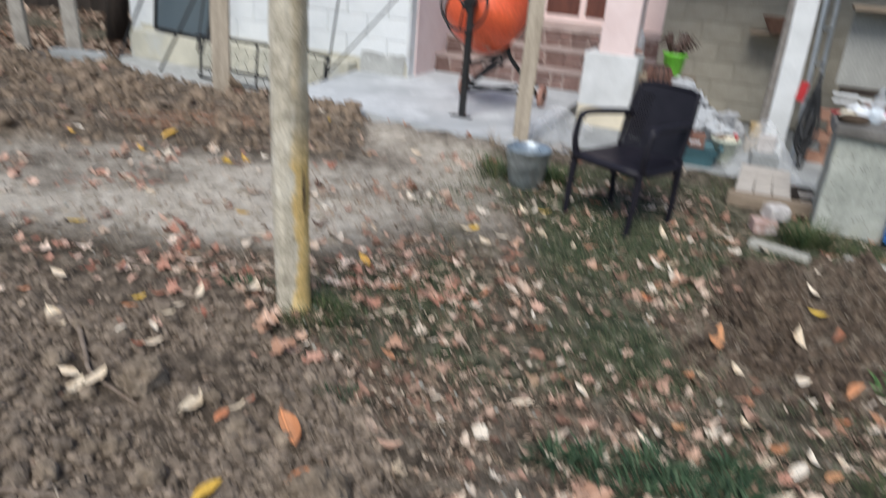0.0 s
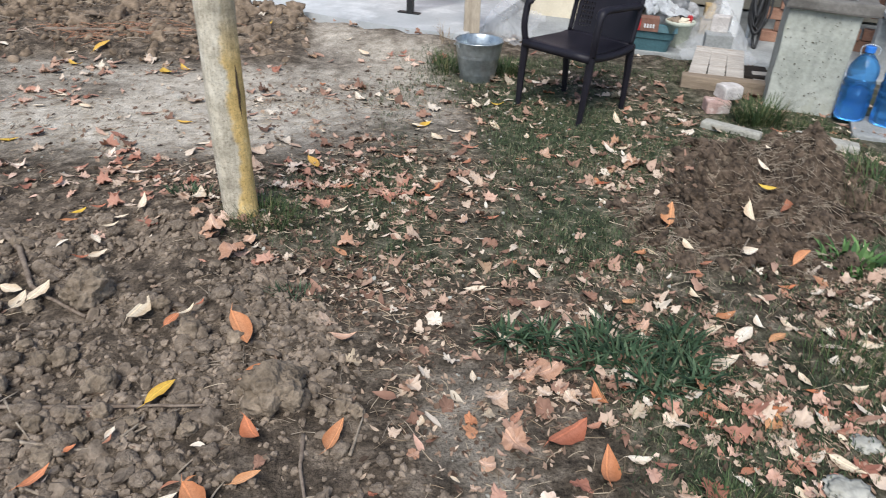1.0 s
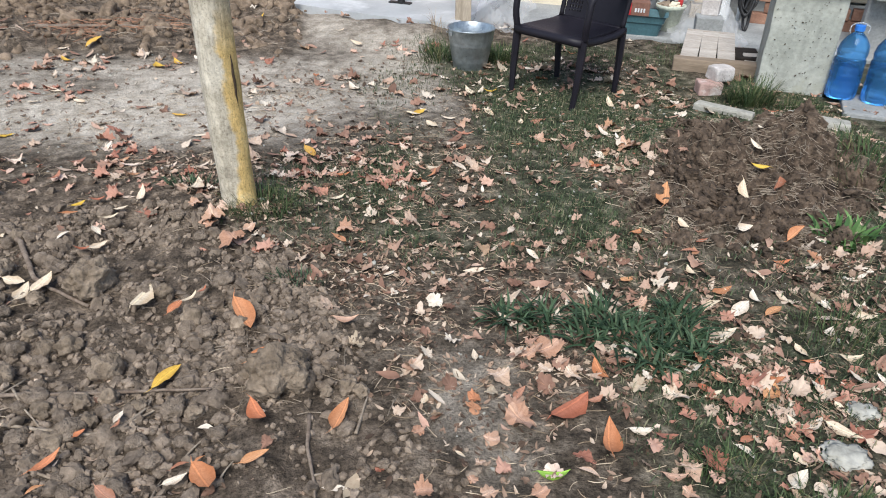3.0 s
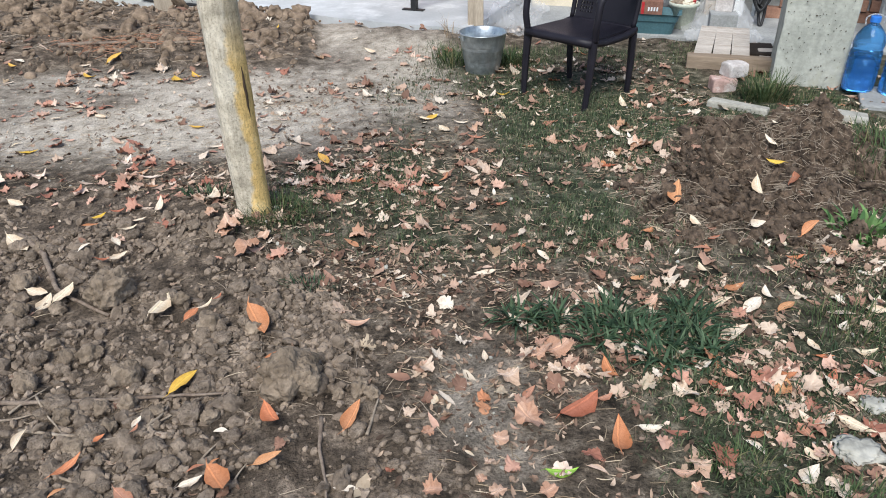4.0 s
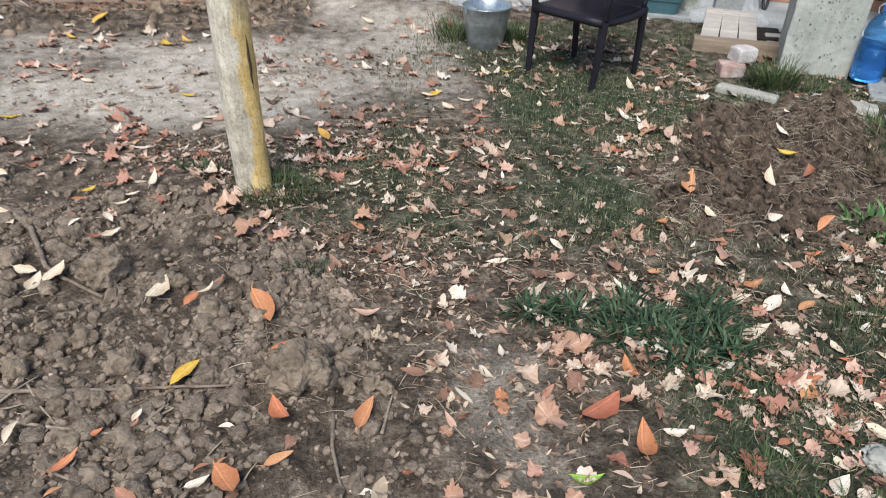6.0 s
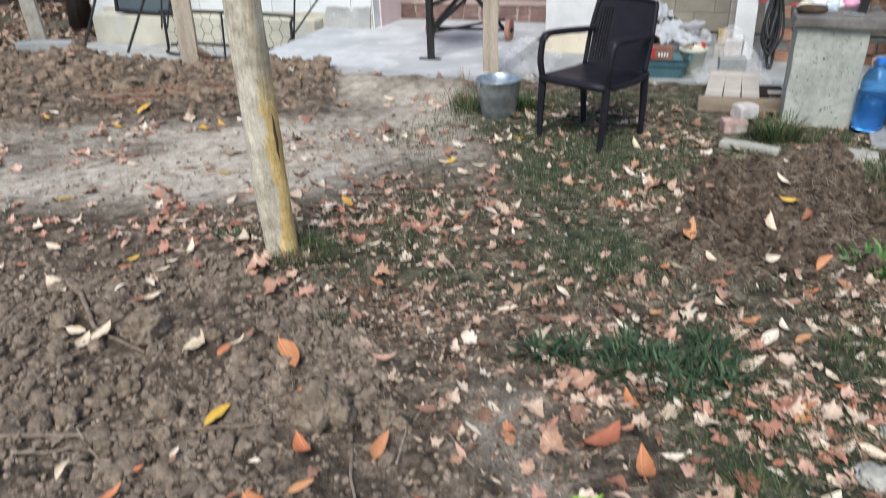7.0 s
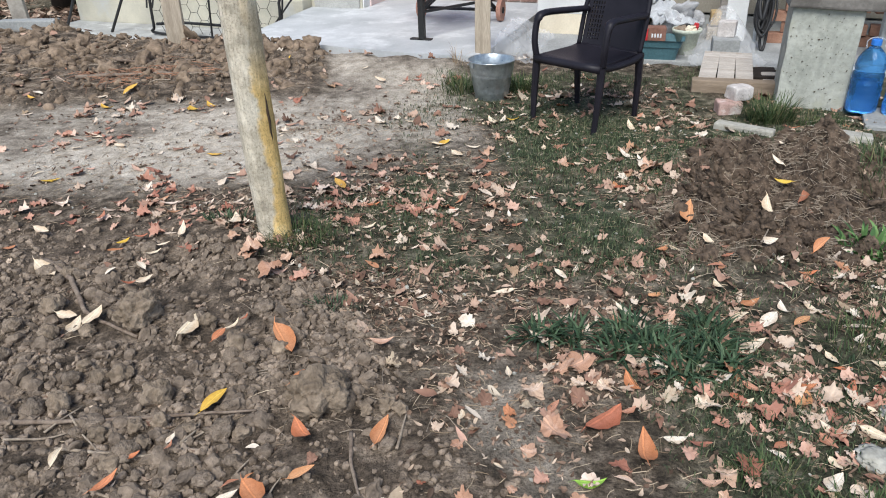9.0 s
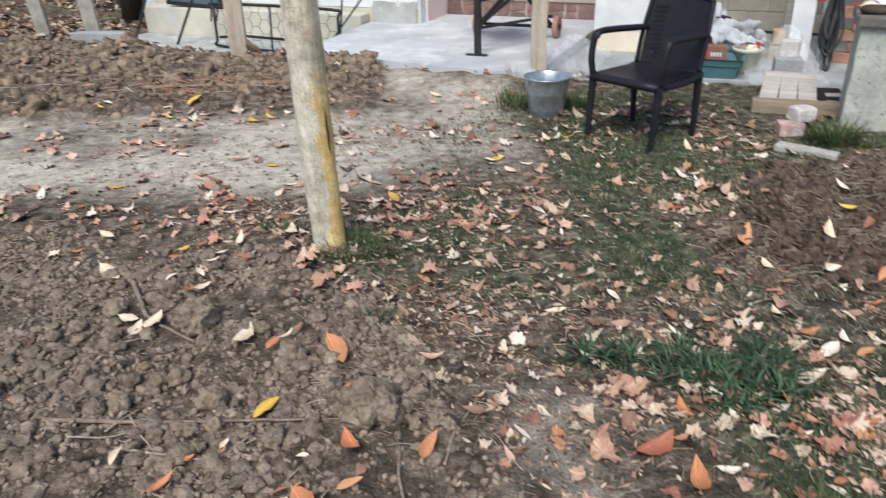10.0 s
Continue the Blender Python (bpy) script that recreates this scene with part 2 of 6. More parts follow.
M_SLAB = surf("smoothed_concrete", (0.37, 0.385, 0.39), (0.54, 0.555, 0.56), 1.6, 0.75, grain=40, bump=0.2, stain=(0.70, 0.71, 0.71), stain_scale=2.2, stain_at=(0.5, 0.75), mottle=0.25)
M_PAVE = surf("rough_concrete", (0.26, 0.268, 0.262), (0.43, 0.44, 0.43), 3, 0.9, grain=60, bump=0.6)
M_PILLAR = surf("pitted_cast_concrete", (0.33, 0.345, 0.30), (0.52, 0.53, 0.47), 4, 0.9, grain=30, bump=0.6, stain=(0.36, 0.36, 0.28), stain_scale=3.5, stain_at=(0.56, 0.75))
M_TOPSLAB = surf("weathered_grey_slab", (0.12, 0.11, 0.098), (0.23, 0.215, 0.195), 6, 0.9, grain=50, bump=0.7)
M_BAREPOST = surf("ochre_split_wood", (0.38, 0.26, 0.12), (0.58, 0.43, 0.22), 4, 0.85, grain=26, bump=0.6, depth=0.004, stretch=(6, 6, 0.6))
def post_material():
    m, n, b = shader("weathered_round_post")
    co = n.nodes.new("ShaderNodeTexCoord").outputs["Object"]
    mp = n.nodes.new("ShaderNodeMapping")
    mp.inputs["Scale"].default_value = (5, 5, 0.8)
    n.links.new(co, mp.inputs[0])
    grain, blot, fine = noise_node(n, mp.outputs[0], 16, 6, 0.7), noise_node(n, co, 9, 6, 0.7), noise_node(n, co, 110, 5, 0.7)
    grey = ramp(n, blot, [(0.3, (0.30, 0.265, 0.20)), (0.5, (0.57, 0.51, 0.40)), (0.72, (0.80, 0.745, 0.625))])
    ochre = ramp(n, blot, [(0.3, (0.48, 0.31, 0.10)), (0.55, (0.78, 0.55, 0.22)), (0.75, (0.82, 0.70, 0.42))])
    sep = n.nodes.new("ShaderNodeSeparateXYZ")
    n.links.new(co, sep.inputs[0])
    add = n.nodes.new("ShaderNodeMath")
    add.operation = "MULTIPLY_ADD"
    n.links.new(noise_node(n, co, 5, 6, 0.65), add.inputs[0])
    add.inputs[1].default_value = 0.14
    n.links.new(sep.outputs[0], add.inputs[2])
    bare = ramp(n, add.outputs[0], [(0.079, (0, 0, 0)), (0.096, (1, 1, 1))])
    high = ramp(n, sep.outputs[2], [(0.62, (1, 1, 1)), (0.80, (0.25, 0.25, 0.25))])
    col = mixed(n, mixed(n, 1.0, bare, high, "MULTIPLY"), grey, ochre)
    col = mixed(n, 0.7, col, ramp(n, grain, [(0.3, (0.5, 0.48, 0.46)), (0.6, (1.05, 1.05, 1.05))]), "MULTIPLY")
    col = mixed(n, 0.6, col, ramp(n, fine, [(0.33, (0.38, 0.36, 0.33)), (0.5, (1.1, 1.1, 1.1))]), "MULTIPLY")
    n.links.new(col, b.inputs["Base Color"])
    b.inputs["Roughness"].default_value = 0.9
    bumped(n, b, mixed(n, 0.5, grain, fine), 0.9, 0.01)
    return m


M_ROUNDPOST = post_material()
M_CRACK = surf("dark_cracked_wood", (0.05, 0.035, 0.022), (0.10, 0.07, 0.05), 9, 0.95)
M_TIMBER = surf("pale_grey_timber", (0.36, 0.295, 0.22), (0.56, 0.475, 0.37), 3, 0.85, grain=24, bump=0.5, stretch=(6, 6, 0.6))
M_BOARD = surf("old_painted_board", (0.40, 0.35, 0.30), (0.60, 0.55, 0.49), 4, 0.9, grain=30, bump=0.5, stain=(0.30, 0.24, 0.19), stain_scale=6, stretch=(1, 6, 6))
M_BEAM = surf("brown_old_beam", (0.22, 0.165, 0.115), (0.36, 0.28, 0.205), 4, 0.9, grain=26, bump=0.6, stretch=(0.7, 6, 6))
M_CHAIR = surf("dark_brown_moulded_plastic", (0.012, 0.011, 0.016), (0.019, 0.017, 0.024), 10, 0.48, grain=150, bump=0.25, depth=0.001)
M_ZINC = surf("galvanised_steel", (0.36, 0.41, 0.44), (0.60, 0.66, 0.69), 9, 0.36, metal=0.8, grain=40, bump=0.15, stain=(0.25, 0.27, 0.28), stain_scale=7, stain_at=(0.6, 0.8))
M_BLACK = surf("black_painted_steel", (0.016, 0.016, 0.017), (0.032, 0.031, 0.030), 14, 0.5, metal=0.3, grain=80)
M_ORANGE = surf("orange_mixer_paint", (0.78, 0.095, 0.03), (0.92, 0.16, 0.06), 5, 0.45, grain=40, bump=0.2, stain=(0.55, 0.42, 0.33), stain_scale=4, stain_at=(0.62, 0.78))
M_RUSTRED = surf("faded_red_wheel", (0.36, 0.17, 0.12), (0.50, 0.27, 0.2), 8, 0.7)
M_GREEN_POT = surf("lime_green_plastic", (0.20, 0.68, 0.05), (0.27, 0.80, 0.09), 5, 0.4, grain=60, bump=0.1)
M_TEAL = surf("teal_plastic_basin", (0.060, 0.145, 0.170), (0.090, 0.195, 0.225), 6, 0.5, grain=60, bump=0.15, stain=(0.22, 0.26, 0.26), stain_scale=5, stain_at=(0.66, 0.85))
M_PALEPOT = surf("pale_green_plastic_pot", (0.54, 0.58, 0.47), (0.66, 0.69, 0.58), 5, 0.55, grain=60, bump=0.1)
M_RAG = surf("white_cloth", (0.76, 0.78, 0.80), (0.90, 0.91, 0.92), 9, 0.95, grain=150, bump=0.4)
M_GREYRAG = surf("grey_plastic_bag", (0.30, 0.30, 0.30), (0.46, 0.46, 0.47), 9, 0.7, grain=90)
M_CARTON = surf("red_brown_carton", (0.21, 0.105, 0.075), (0.30, 0.16, 0.12), 8, 0.8)
M_RED = surf("red_plastic", (0.46, 0.025, 0.03), (0.60, 0.045, 0.05), 8, 0.4)
M_YELLOWBAG = surf("mustard_sack", (0.48, 0.33, 0.11), (0.62, 0.46, 0.2), 9, 0.8)
M_HOSE = surf("black_rubber_hose", (0.022, 0.022, 0.023), (0.045, 0.045, 0.046), 12, 0.45)
M_ALU = surf("dull_aluminium", (0.46, 0.50, 0.54), (0.62, 0.66, 0.70), 8, 0.42, metal=0.8, grain=60, bump=0.1)
M_BRICK = surf("pink_fired_brick", (0.42, 0.27, 0.23), (0.58, 0.41, 0.36), 14, 0.92, grain=90, bump=0.6, stain=(0.66, 0.62, 0.58), stain_scale=9, stain_at=(0.5, 0.66))
M_MORTARED = surf("brick_with_old_mortar", (0.50, 0.45, 0.42), (0.70, 0.66, 0.63), 14, 0.92, grain=70, bump=0.7)
M_CLAY = surf("red_clay_block", (0.30, 0.15, 0.10), (0.44, 0.25, 0.17), 10, 0.9, grain=70, bump=0.5, vary=0.35)
M_SHEET = surf("grey_fibre_sheet", (0.30, 0.30, 0.275), (0.42, 0.415, 0.385), 3, 0.85, grain=60, stain=(0.30, 0.29, 0.26), stain_scale=3)
M_FILM = glass_material("crumpled_clear_film", (0.90, 0.91, 0.92), 0.2, 0.35, 0.29, 1.2)
M_BLUE = glass_material("blue_bottle_plastic", (0.09, 0.36, 0.76), 0.08, 0.85, 0.88, 1.25)
M_BLUECAP = surf("blue_cap", (0.02, 0.16, 0.62), (0.04, 0.24, 0.76), 8, 0.4)
M_CLEAR = glass_material("clear_bottle_plastic", (0.85, 0.92, 0.97), 0.08, 0.7, 0.6, 1.15)
M_PANE = glass_material("dusty_window_pane", (0.10, 0.13, 0.15), 0.08, 0.2, 1.0, 1.45)
M_DARKWOOD = surf("dark_red_door", (0.09, 0.028, 0.018), (0.15, 0.05, 0.032), 3, 0.5, grain=24, stretch=(6, 6, 0.6))
M_SHED = surf("blackened_boards", (0.035, 0.027, 0.022), (0.075, 0.058, 0.047), 3, 0.9, grain=24, stretch=(4, 4, 0.5), vary=0.4)
M_BARK = surf("pale_bark", (0.30, 0.27, 0.23), (0.50, 0.46, 0.40), 6, 0.92, grain=30, bump=0.8, depth=0.006)
M_TWIG = surf("grey_brown_twig", (0.15, 0.105, 0.075), (0.30, 0.235, 0.18), 30, 0.9, grain=120)
M_REDROOT = surf("red_brown_root", (0.22, 0.10, 0.055), (0.42, 0.22, 0.13), 30, 0.9, grain=120)
M_ROOT = surf("dry_root", (0.22, 0.165, 0.115), (0.42, 0.35, 0.27), 30, 0.9, grain=120)
M_WICKER = surf("dark_wicker", (0.035, 0.018, 0.013), (0.10, 0.05, 0.036), 20, 0.7, grain=90)
M_PINKTOY = surf("pink_plastic", (0.78, 0.30, 0.48), (0.85, 0.42, 0.58), 8, 0.4)
M_PALE = surf("white_plastic", (0.72, 0.73, 0.73), (0.84, 0.85, 0.85), 8, 0.45)
M_STONES = surf("grey_field_stone", (0.34, 0.325, 0.275), (0.52, 0.50, 0.435), 12, 0.9, grain=60, bump=0.5)
M_GRASS = leaf_material("green_grass", [(0.0, (0.020, 0.045, 0.017)), (0.4, (0.045, 0.080, 0.028)), (0.8, (0.085, 0.12, 0.046)), (1.0, (0.24, 0.21, 0.11))])
M_WEED = leaf_material("fresh_broad_weed", [(0.0, (0.035, 0.085, 0.028)), (0.5, (0.075, 0.16, 0.045)), (1.0, (0.15, 0.26, 0.09))])
M_TURF = leaf_material("short_dull_turf", [(0.0, (0.024, 0.046, 0.022)), (0.4, (0.056, 0.088, 0.040)), (0.8, (0.11, 0.14, 0.070)), (1.0, (0.28, 0.255, 0.165))])
M_STRAP = leaf_material("dark_strap_leaves", [(0.0, (0.011, 0.028, 0.013)), (0.5, (0.034, 0.070, 0.033)), (1.0, (0.095, 0.145, 0.078))])
M_STRAW = leaf_material("dry_straw", [(0.0, (0.18, 0.125, 0.080)), (0.5, (0.36, 0.28, 0.19)), (1.0, (0.60, 0.50, 0.37))])
M_MIXLEAF = leaf_material("mixed_dry_leaves", [(0.0, (0.13, 0.075, 0.052)), (0.18, (0.27, 0.15, 0.105)), (0.40, (0.42, 0.26, 0.19)), (0.60, (0.51, 0.38, 0.29)), (0.80, (0.60, 0.49, 0.39)), (0.92, (0.76, 0.68, 0.57)), (0.96, (0.36, 0.28, 0.19)), (1.0, (0.52, 0.22, 0.11))])
M_RUSSET = leaf_material("crushed_russet_leaves", [(0.0, (0.30, 0.125, 0.085)), (0.4, (0.48, 0.25, 0.18)), (0.75, (0.60, 0.40, 0.31)), (1.0, (0.78, 0.64, 0.53))])
M_SCRAP = leaf_material("crumbled_brown_litter", [(0.0, (0.055, 0.036, 0.024)), (0.3, (0.14, 0.088, 0.06)), (0.6, (0.28, 0.19, 0.135)), (0.85, (0.42, 0.31, 0.225)), (1.0, (0.60, 0.49, 0.38))])
M_LEAF = {
    "orange": leaf_material("orange_leaf", [(0.0, (0.50, 0.21, 0.10)), (0.5, (0.62, 0.33, 0.17)), (1.0, (0.54, 0.20, 0.10))], False),
    "yellow": leaf_material("yellow_leaf", [(0.0, (0.66, 0.44, 0.06)), (0.5, (0.70, 0.42, 0.11)), (1.0, (0.62, 0.50, 0.06))], False),
    "cream": leaf_material("cream_leaf", [(0.0, (0.70, 0.60, 0.45)), (0.5, (0.75, 0.64, 0.50)), (1.0, (0.78, 0.72, 0.62))], False),
    "pink_brown": leaf_material("pink_brown_leaf", [(0.0, (0.47, 0.29, 0.21)), (0.5, (0.56, 0.38, 0.29)), (0.85, (0.58, 0.42, 0.33)), (1.0, (0.70, 0.61, 0.51))], False),
    "brown": leaf_material("brown_leaf", [(0.0, (0.40, 0.17, 0.10)), (0.5, (0.48, 0.26, 0.18)), (1.0, (0.42, 0.13, 0.07))], False),
    "green": leaf_material("fresh_green_leaf", [(0.0, (0.20, 0.40, 0.05)), (1.0, (0.26, 0.46, 0.08))], False),
}


for matt in (M_SOIL, M_CLOD, M_LUMP, M_DARKSOIL, M_WARMSOIL, M_CHAIR, M_SHED, M_CRACK, M_HOSE, M_CARTON):
    matt.node_tree.nodes["Principled BSDF"].inputs["Specular IOR Level"].default_value = 0.22


# ---- mesh tools ----
def mesh_of(name, bm, material, smooth=False):
    me = bpy.data.meshes.new(name)
    bm.to_mesh(me)
    bm.free()
    for p in me.polygons:
        p.use_smooth = smooth
    if material:
        me.materials.append(material)
    return me


def part(name, bm, material, parent, label="", m=None, smooth=False):
    ob = new(name, mesh_of(name, bm, material, smooth))
    ob.parent = parent
    if m is not None:
        ob.matrix_basis = m
    if label:
        ob["label"] = label
    return ob


def thing(name, label, category, m, group="", kind=""):
    ob = tagged(new(name), label, category, group, kind)
    ob.empty_display_size = 0.05
    ob.matrix_basis = m
    return ob


def solo(name, bm, material, label, category, m, group="", kind="", smooth=False):
    ob = tagged(new(name, mesh_of(name, bm, material, smooth)), label, category, group, kind)
    ob.matrix_basis = m
    return ob


def fresh():
    return bmesh.new()


def block(bm, size, at=(0, 0, 0), bevel=0.004, turn=None, rough=0.0):
    """A box with softened edges, its base centre at the place given."""
    made = bmesh.ops.create_cube(bm, size=1.0)["verts"]
    m = Matrix.Translation(at) @ (turn or Matrix()) @ Matrix.Diagonal((*size, 1)) @ Matrix.Translation((0, 0, 0.5))
    bmesh.ops.transform(bm, matrix=m, verts=made)
    edges = list({e for v in made for e in v.link_edges})
    if bevel:
        made = bmesh.ops.bevel(bm, geom=edges, offset=bevel, segments=2, affect="EDGES", profile=0.6)["verts"]
    if rough:
        for v in bm.verts:
            v.co += rough * noise.noise_vector(v.co * 9)
    return bm


def tube(bm, points, radius, sides=8, close=False):
    """A round bar along the points; radius is one number or one for each point."""
    pts = [Vector(p) for p in points]
    radii = [radius] * len(pts) if isinstance(radius, (int, float)) else list(radius)
    rings = []
    normal = None
    for k, p in enumerate(pts):
        if close:
            d = pts[(k + 1) % len(pts)] - pts[k - 1]
        else:
            d = pts[min(k + 1, len(pts) - 1)] - pts[max(k - 1, 0)]
        d.normalize()
        if normal is None:
            normal = d.orthogonal()
        normal = (normal - d * normal.dot(d)).normalized()
        side = d.cross(normal)
        rings.append([bm.verts.new(p + radii[k] * (math.cos(a) * normal + math.sin(a) * side)) for a in (2 * math.pi * s / sides for s in range(sides))])
    n = len(rings)
    for k in range(n if close else n - 1):
        a, b = rings[k], rings[(k + 1) % n]
        for s in range(sides):
            bm.faces.new((a[s], a[(s + 1) % sides], b[(s + 1) % sides], b[s]))
    if not close:
        bm.faces.new(rings[0][::-1])
        bm.faces.new(rings[-1])
    return bm


def lathe(bm, profile, sides=32, closed_bottom=True):
    """Turns (radius, height) pairs round the z axis."""
    rings = [[bm.verts.new((r * math.cos(2 * math.pi * s / sides), r * math.sin(2 * math.pi * s / sides), z)) for s in range(sides)] for r, z in profile]
    for a, b in zip(rings, rings[1:]):
        for s in range(sides):
            bm.faces.new((a[s], a[(s + 1) % sides], b[(s + 1) % sides], b[s]))
    if closed_bottom:
        bm.faces.new(rings[0][::-1])
    return bm


def lump(bm, size, seed, sub=3, rough=0.3, fine=0.1, flat=0.0):
    """A rough lump, such as a clod or a heap of cloth."""
    made = bmesh.ops.create_icosphere(bm, subdivisions=sub, radius=1.0)["verts"]
    for v in made:
        d = v.co.normalized()
        k = 1 + rough * noise.noise(d * 1.6 + Vector((seed, 0, 0))) + fine * noise.noise(d * 5 + Vector((0, seed, 0))) + 0.5 * fine * noise.noise(d * 11 + Vector((0, 0, seed)))
        v.co = Vector((d.x * k * size[0], d.y * k * size[1], max(d.z * k, -1 + flat) * size[2]))
    return bm


def arc(points, steps=6):
    """A smooth curve through the points."""
    p = [Vector(q) for q in points]
    p = [2 * p[0] - p[1]] + p + [2 * p[-1] - p[-2]]
    out = []
    for k in range(1, len(p) - 2):
        for s in range(steps):
            t = s / steps
            out.append(0.5 * (2 * p[k] + (p[k + 1] - p[k - 1]) * t + (2 * p[k - 1] - 5 * p[k] + 4 * p[k + 1] - p[k + 2]) * t * t + (3 * p[k] - p[k - 1] - 3 * p[k + 1] + p[k + 2]) * t ** 3))
    return out + [p[-2]]


def at_house(u, v, z=0.0, rz=0.0, rx=0.0, ry=0.0):
    return HOUSE @ pose(u, v, z, rx, ry, rz)


def on_ground(x, y, rz=0.0, sink=0.0):
    return pose(x, y, ground_z(x, y) - sink, 0, 0, rz)


# ---- ground: one sheet to the horizon ----
def graded(lo, hi, pitch, far):
    near = np.arange(lo, hi + pitch / 2, pitch)
    out, d, a, b = [], pitch, hi, lo
    before = []
    while a < far:
        d *= 1.12
        a += d
        b -= d
        out.append(a)
        before.append(b)
    return np.concatenate([before[::-1], near, out])


gx, gy = graded(-2.2, 2.7, 0.018, 400), graded(0.7, 4.6, 0.018, 400)
GX, GY = np.meshgrid(gx, gy)
GZ = height(GX, GY)
verts = np.stack([GX.ravel(), GY.ravel(), GZ.ravel()], 1)
ii = (np.arange(len(gy) - 1)[:, None] * len(gx) + np.arange(len(gx) - 1)[None]).ravel()
faces = np.stack([ii, ii + 1, ii + 1 + len(gx), ii + len(gx)], 1)
me = bpy.data.meshes.new("ground")
me.from_pydata(verts.tolist(), [], faces.tolist())
dug, berm, hole, grey, grass = zones(GX.ravel(), GY.ravel())
layer = me.color_attributes.new("zone", "FLOAT_COLOR", "POINT")
patch = np.clip(0.72 + 1.4 * fbm(GX.ravel(), GY.ravel(), 0.55, 3, 8.0), 0, 1)
layer.data.foreach_set("color", np.stack([np.clip(dug + berm + hole, 0, 1), grey * np.clip(0.78 + 1.2 * fbm(GX.ravel(), GY.ravel(), 0.7, 4, 2.5), 0.15, 1), grass * patch, np.ones(len(verts))], 1).astype(np.float32).ravel())
me.polygons.foreach_set("use_smooth", np.ones(len(faces), bool))
me.materials.append(M_GROUND)
tagged(new("ground", me), "bare trodden earth with dug soil and thin grass", "ground", kind="structure")

# ---- house: walls, steps, paving ----
def wall_of_blocks(name, label, u0, u1, v, z0, rows, bw, bh, material, core, thick=0.2, top=2.6, seed=1, low=()):
    """A masonry wall: a mortar core with every laid block a piece of its own."""
    bm = fresh()
    block(bm, (u1 - u0, thick - 0.012, top - z0), ((u0 + u1) / 2, v + thick / 2 + 0.006, z0), 0)
    wall = solo(name, bm, core, label, "wall", HOUSE.copy(), kind="structure")
    r = random.Random(seed)
    shared = []
    for k in range(3):
        bm = fresh()
        block(bm, (bw - 0.006, 0.05, bh - 0.006), (0, 0.025, 0.005), 0.006, rough=0.003)
        shared.append(mesh_of("block", bm, material))
    half = fresh()
    block(half, (bw / 2 - 0.006, 0.05, bh - 0.006), (0, 0.025, 0.005), 0.006, rough=0.003)
    half = mesh_of("half_block", half, material)
    for row in range(rows):
        u = u0 + (bw / 2 if row % 2 else 0)
        pieces = [(u0 + bw / 4, half)] if row % 2 else []
        while u + bw <= u1 + 0.01:
            pieces.append((u + bw / 2, shared[r.randrange(3)]))
            u += bw
        if u + bw / 2 <= u1 + 0.01:
            pieces.append((u + bw / 4, half))
        for c, data in pieces:
            ob = new("block", data)
            ob.parent = wall
            ob.matrix_basis = pose(c, v - 0.004 - 0.004 * r.random(), z0 + row * bh, 0, 0, 0)
            if row < len(low):
                ob.material_slots[0].link = "OBJECT"
                ob.material_slots[0].material = low[row]
    return wall


wall_of_blocks("wall_west", "white limewashed concrete block house wall", -5.85, -1.90, 1.35, -0.22, 6, 0.525, 0.235, M_WALL, M_WALL, seed=2, low=(M_WETBLOCK, M_LOWBLOCK))
# bare cement patch low at the corner
bm = fresh()
block(bm, (0.56, 0.012, 0.24), (-2.20, 1.332, 0.09), 0.003)
bmesh.ops.subdivide_edges(bm, edges=bm.edges[:], cuts=9, use_grid_fill=True)
for v in bm.verts:
    v.co += Vector((0.05, 0.002, 0.04)) * noise.noise(v.co * 9)
solo("render_patch", bm, M_RENDERED, "bare grey cement patch low on the white wall", "wall", HOUSE.copy(), kind="structure")
bm = fresh()
block(bm, (0.20, 2.1, 2.83), (-2.0, 2.62, -0.22), 0.01)
solo("wall_return", bm, M_PINK, "pale pink plastered side wall beside the steps", "wall", HOUSE.copy(), kind="structure")
bm = fresh()
block(bm, (0.235, 0.03, 2.6), (-2.0, 1.525, 0.05), 0.004)
solo("wall_end", bm, M_PINK, "pale pink plastered wall corner", "wall", HOUSE.copy(), kind="structure")
bm = fresh()
block(bm, (0.2, 4.0, 2.8), (-5.95, 3.36, -0.22), 0.01)
solo("wall_far_side", bm, M_WALL, "white side wall of the house", "wall", HOUSE.copy(), kind="structure")
bm = fresh()
block(bm, (3.6, 1.46, 0.12), (-4.1, 0.64, -0.27), 0.02, rough=0.01)
solo("apron", bm, M_RENDERED, "grey concrete apron along the white wall", "pavement", HOUSE.copy(), kind="structure")

# slab with an uneven front edge
bm = fresh()
front = [(-2.35, -0.26), (-2.0, -0.37), (-1.6, -0.44), (-1.23, -0.50), (-0.9, -0.54), (-0.54, -0.57), (-0.2, -0.56), (0.03, -0.53)]
ring = [(u + 0.0, v) for u, v in front] + [(0.07, -0.2), (0.05, 0.7), (0.03, 2.2), (-1.9, 2.2), (-1.9, 1.36), (-2.55, 1.36)]
topring = [bm.verts.new((u, v, 0.10)) for u, v in ring]
face = bm.faces.new(topring)
low = bmesh.ops.extrude_face_region(bm, geom=[face])["geom"]
for g in low:
    if isinstance(g, bmesh.types.BMVert):
        g.co.z = -0.12
bmesh.ops.recalc_face_normals(bm, faces=bm.faces)
solo("slab", bm, M_SLAB, "smoothed grey concrete slab before the steps", "pavement", HOUSE.copy(), kind="structure")
bm = fresh()
block(bm, (3.6, 2.6, 0.10), (1.88, 1.33, -0.08), 0.012, rough=0.008)
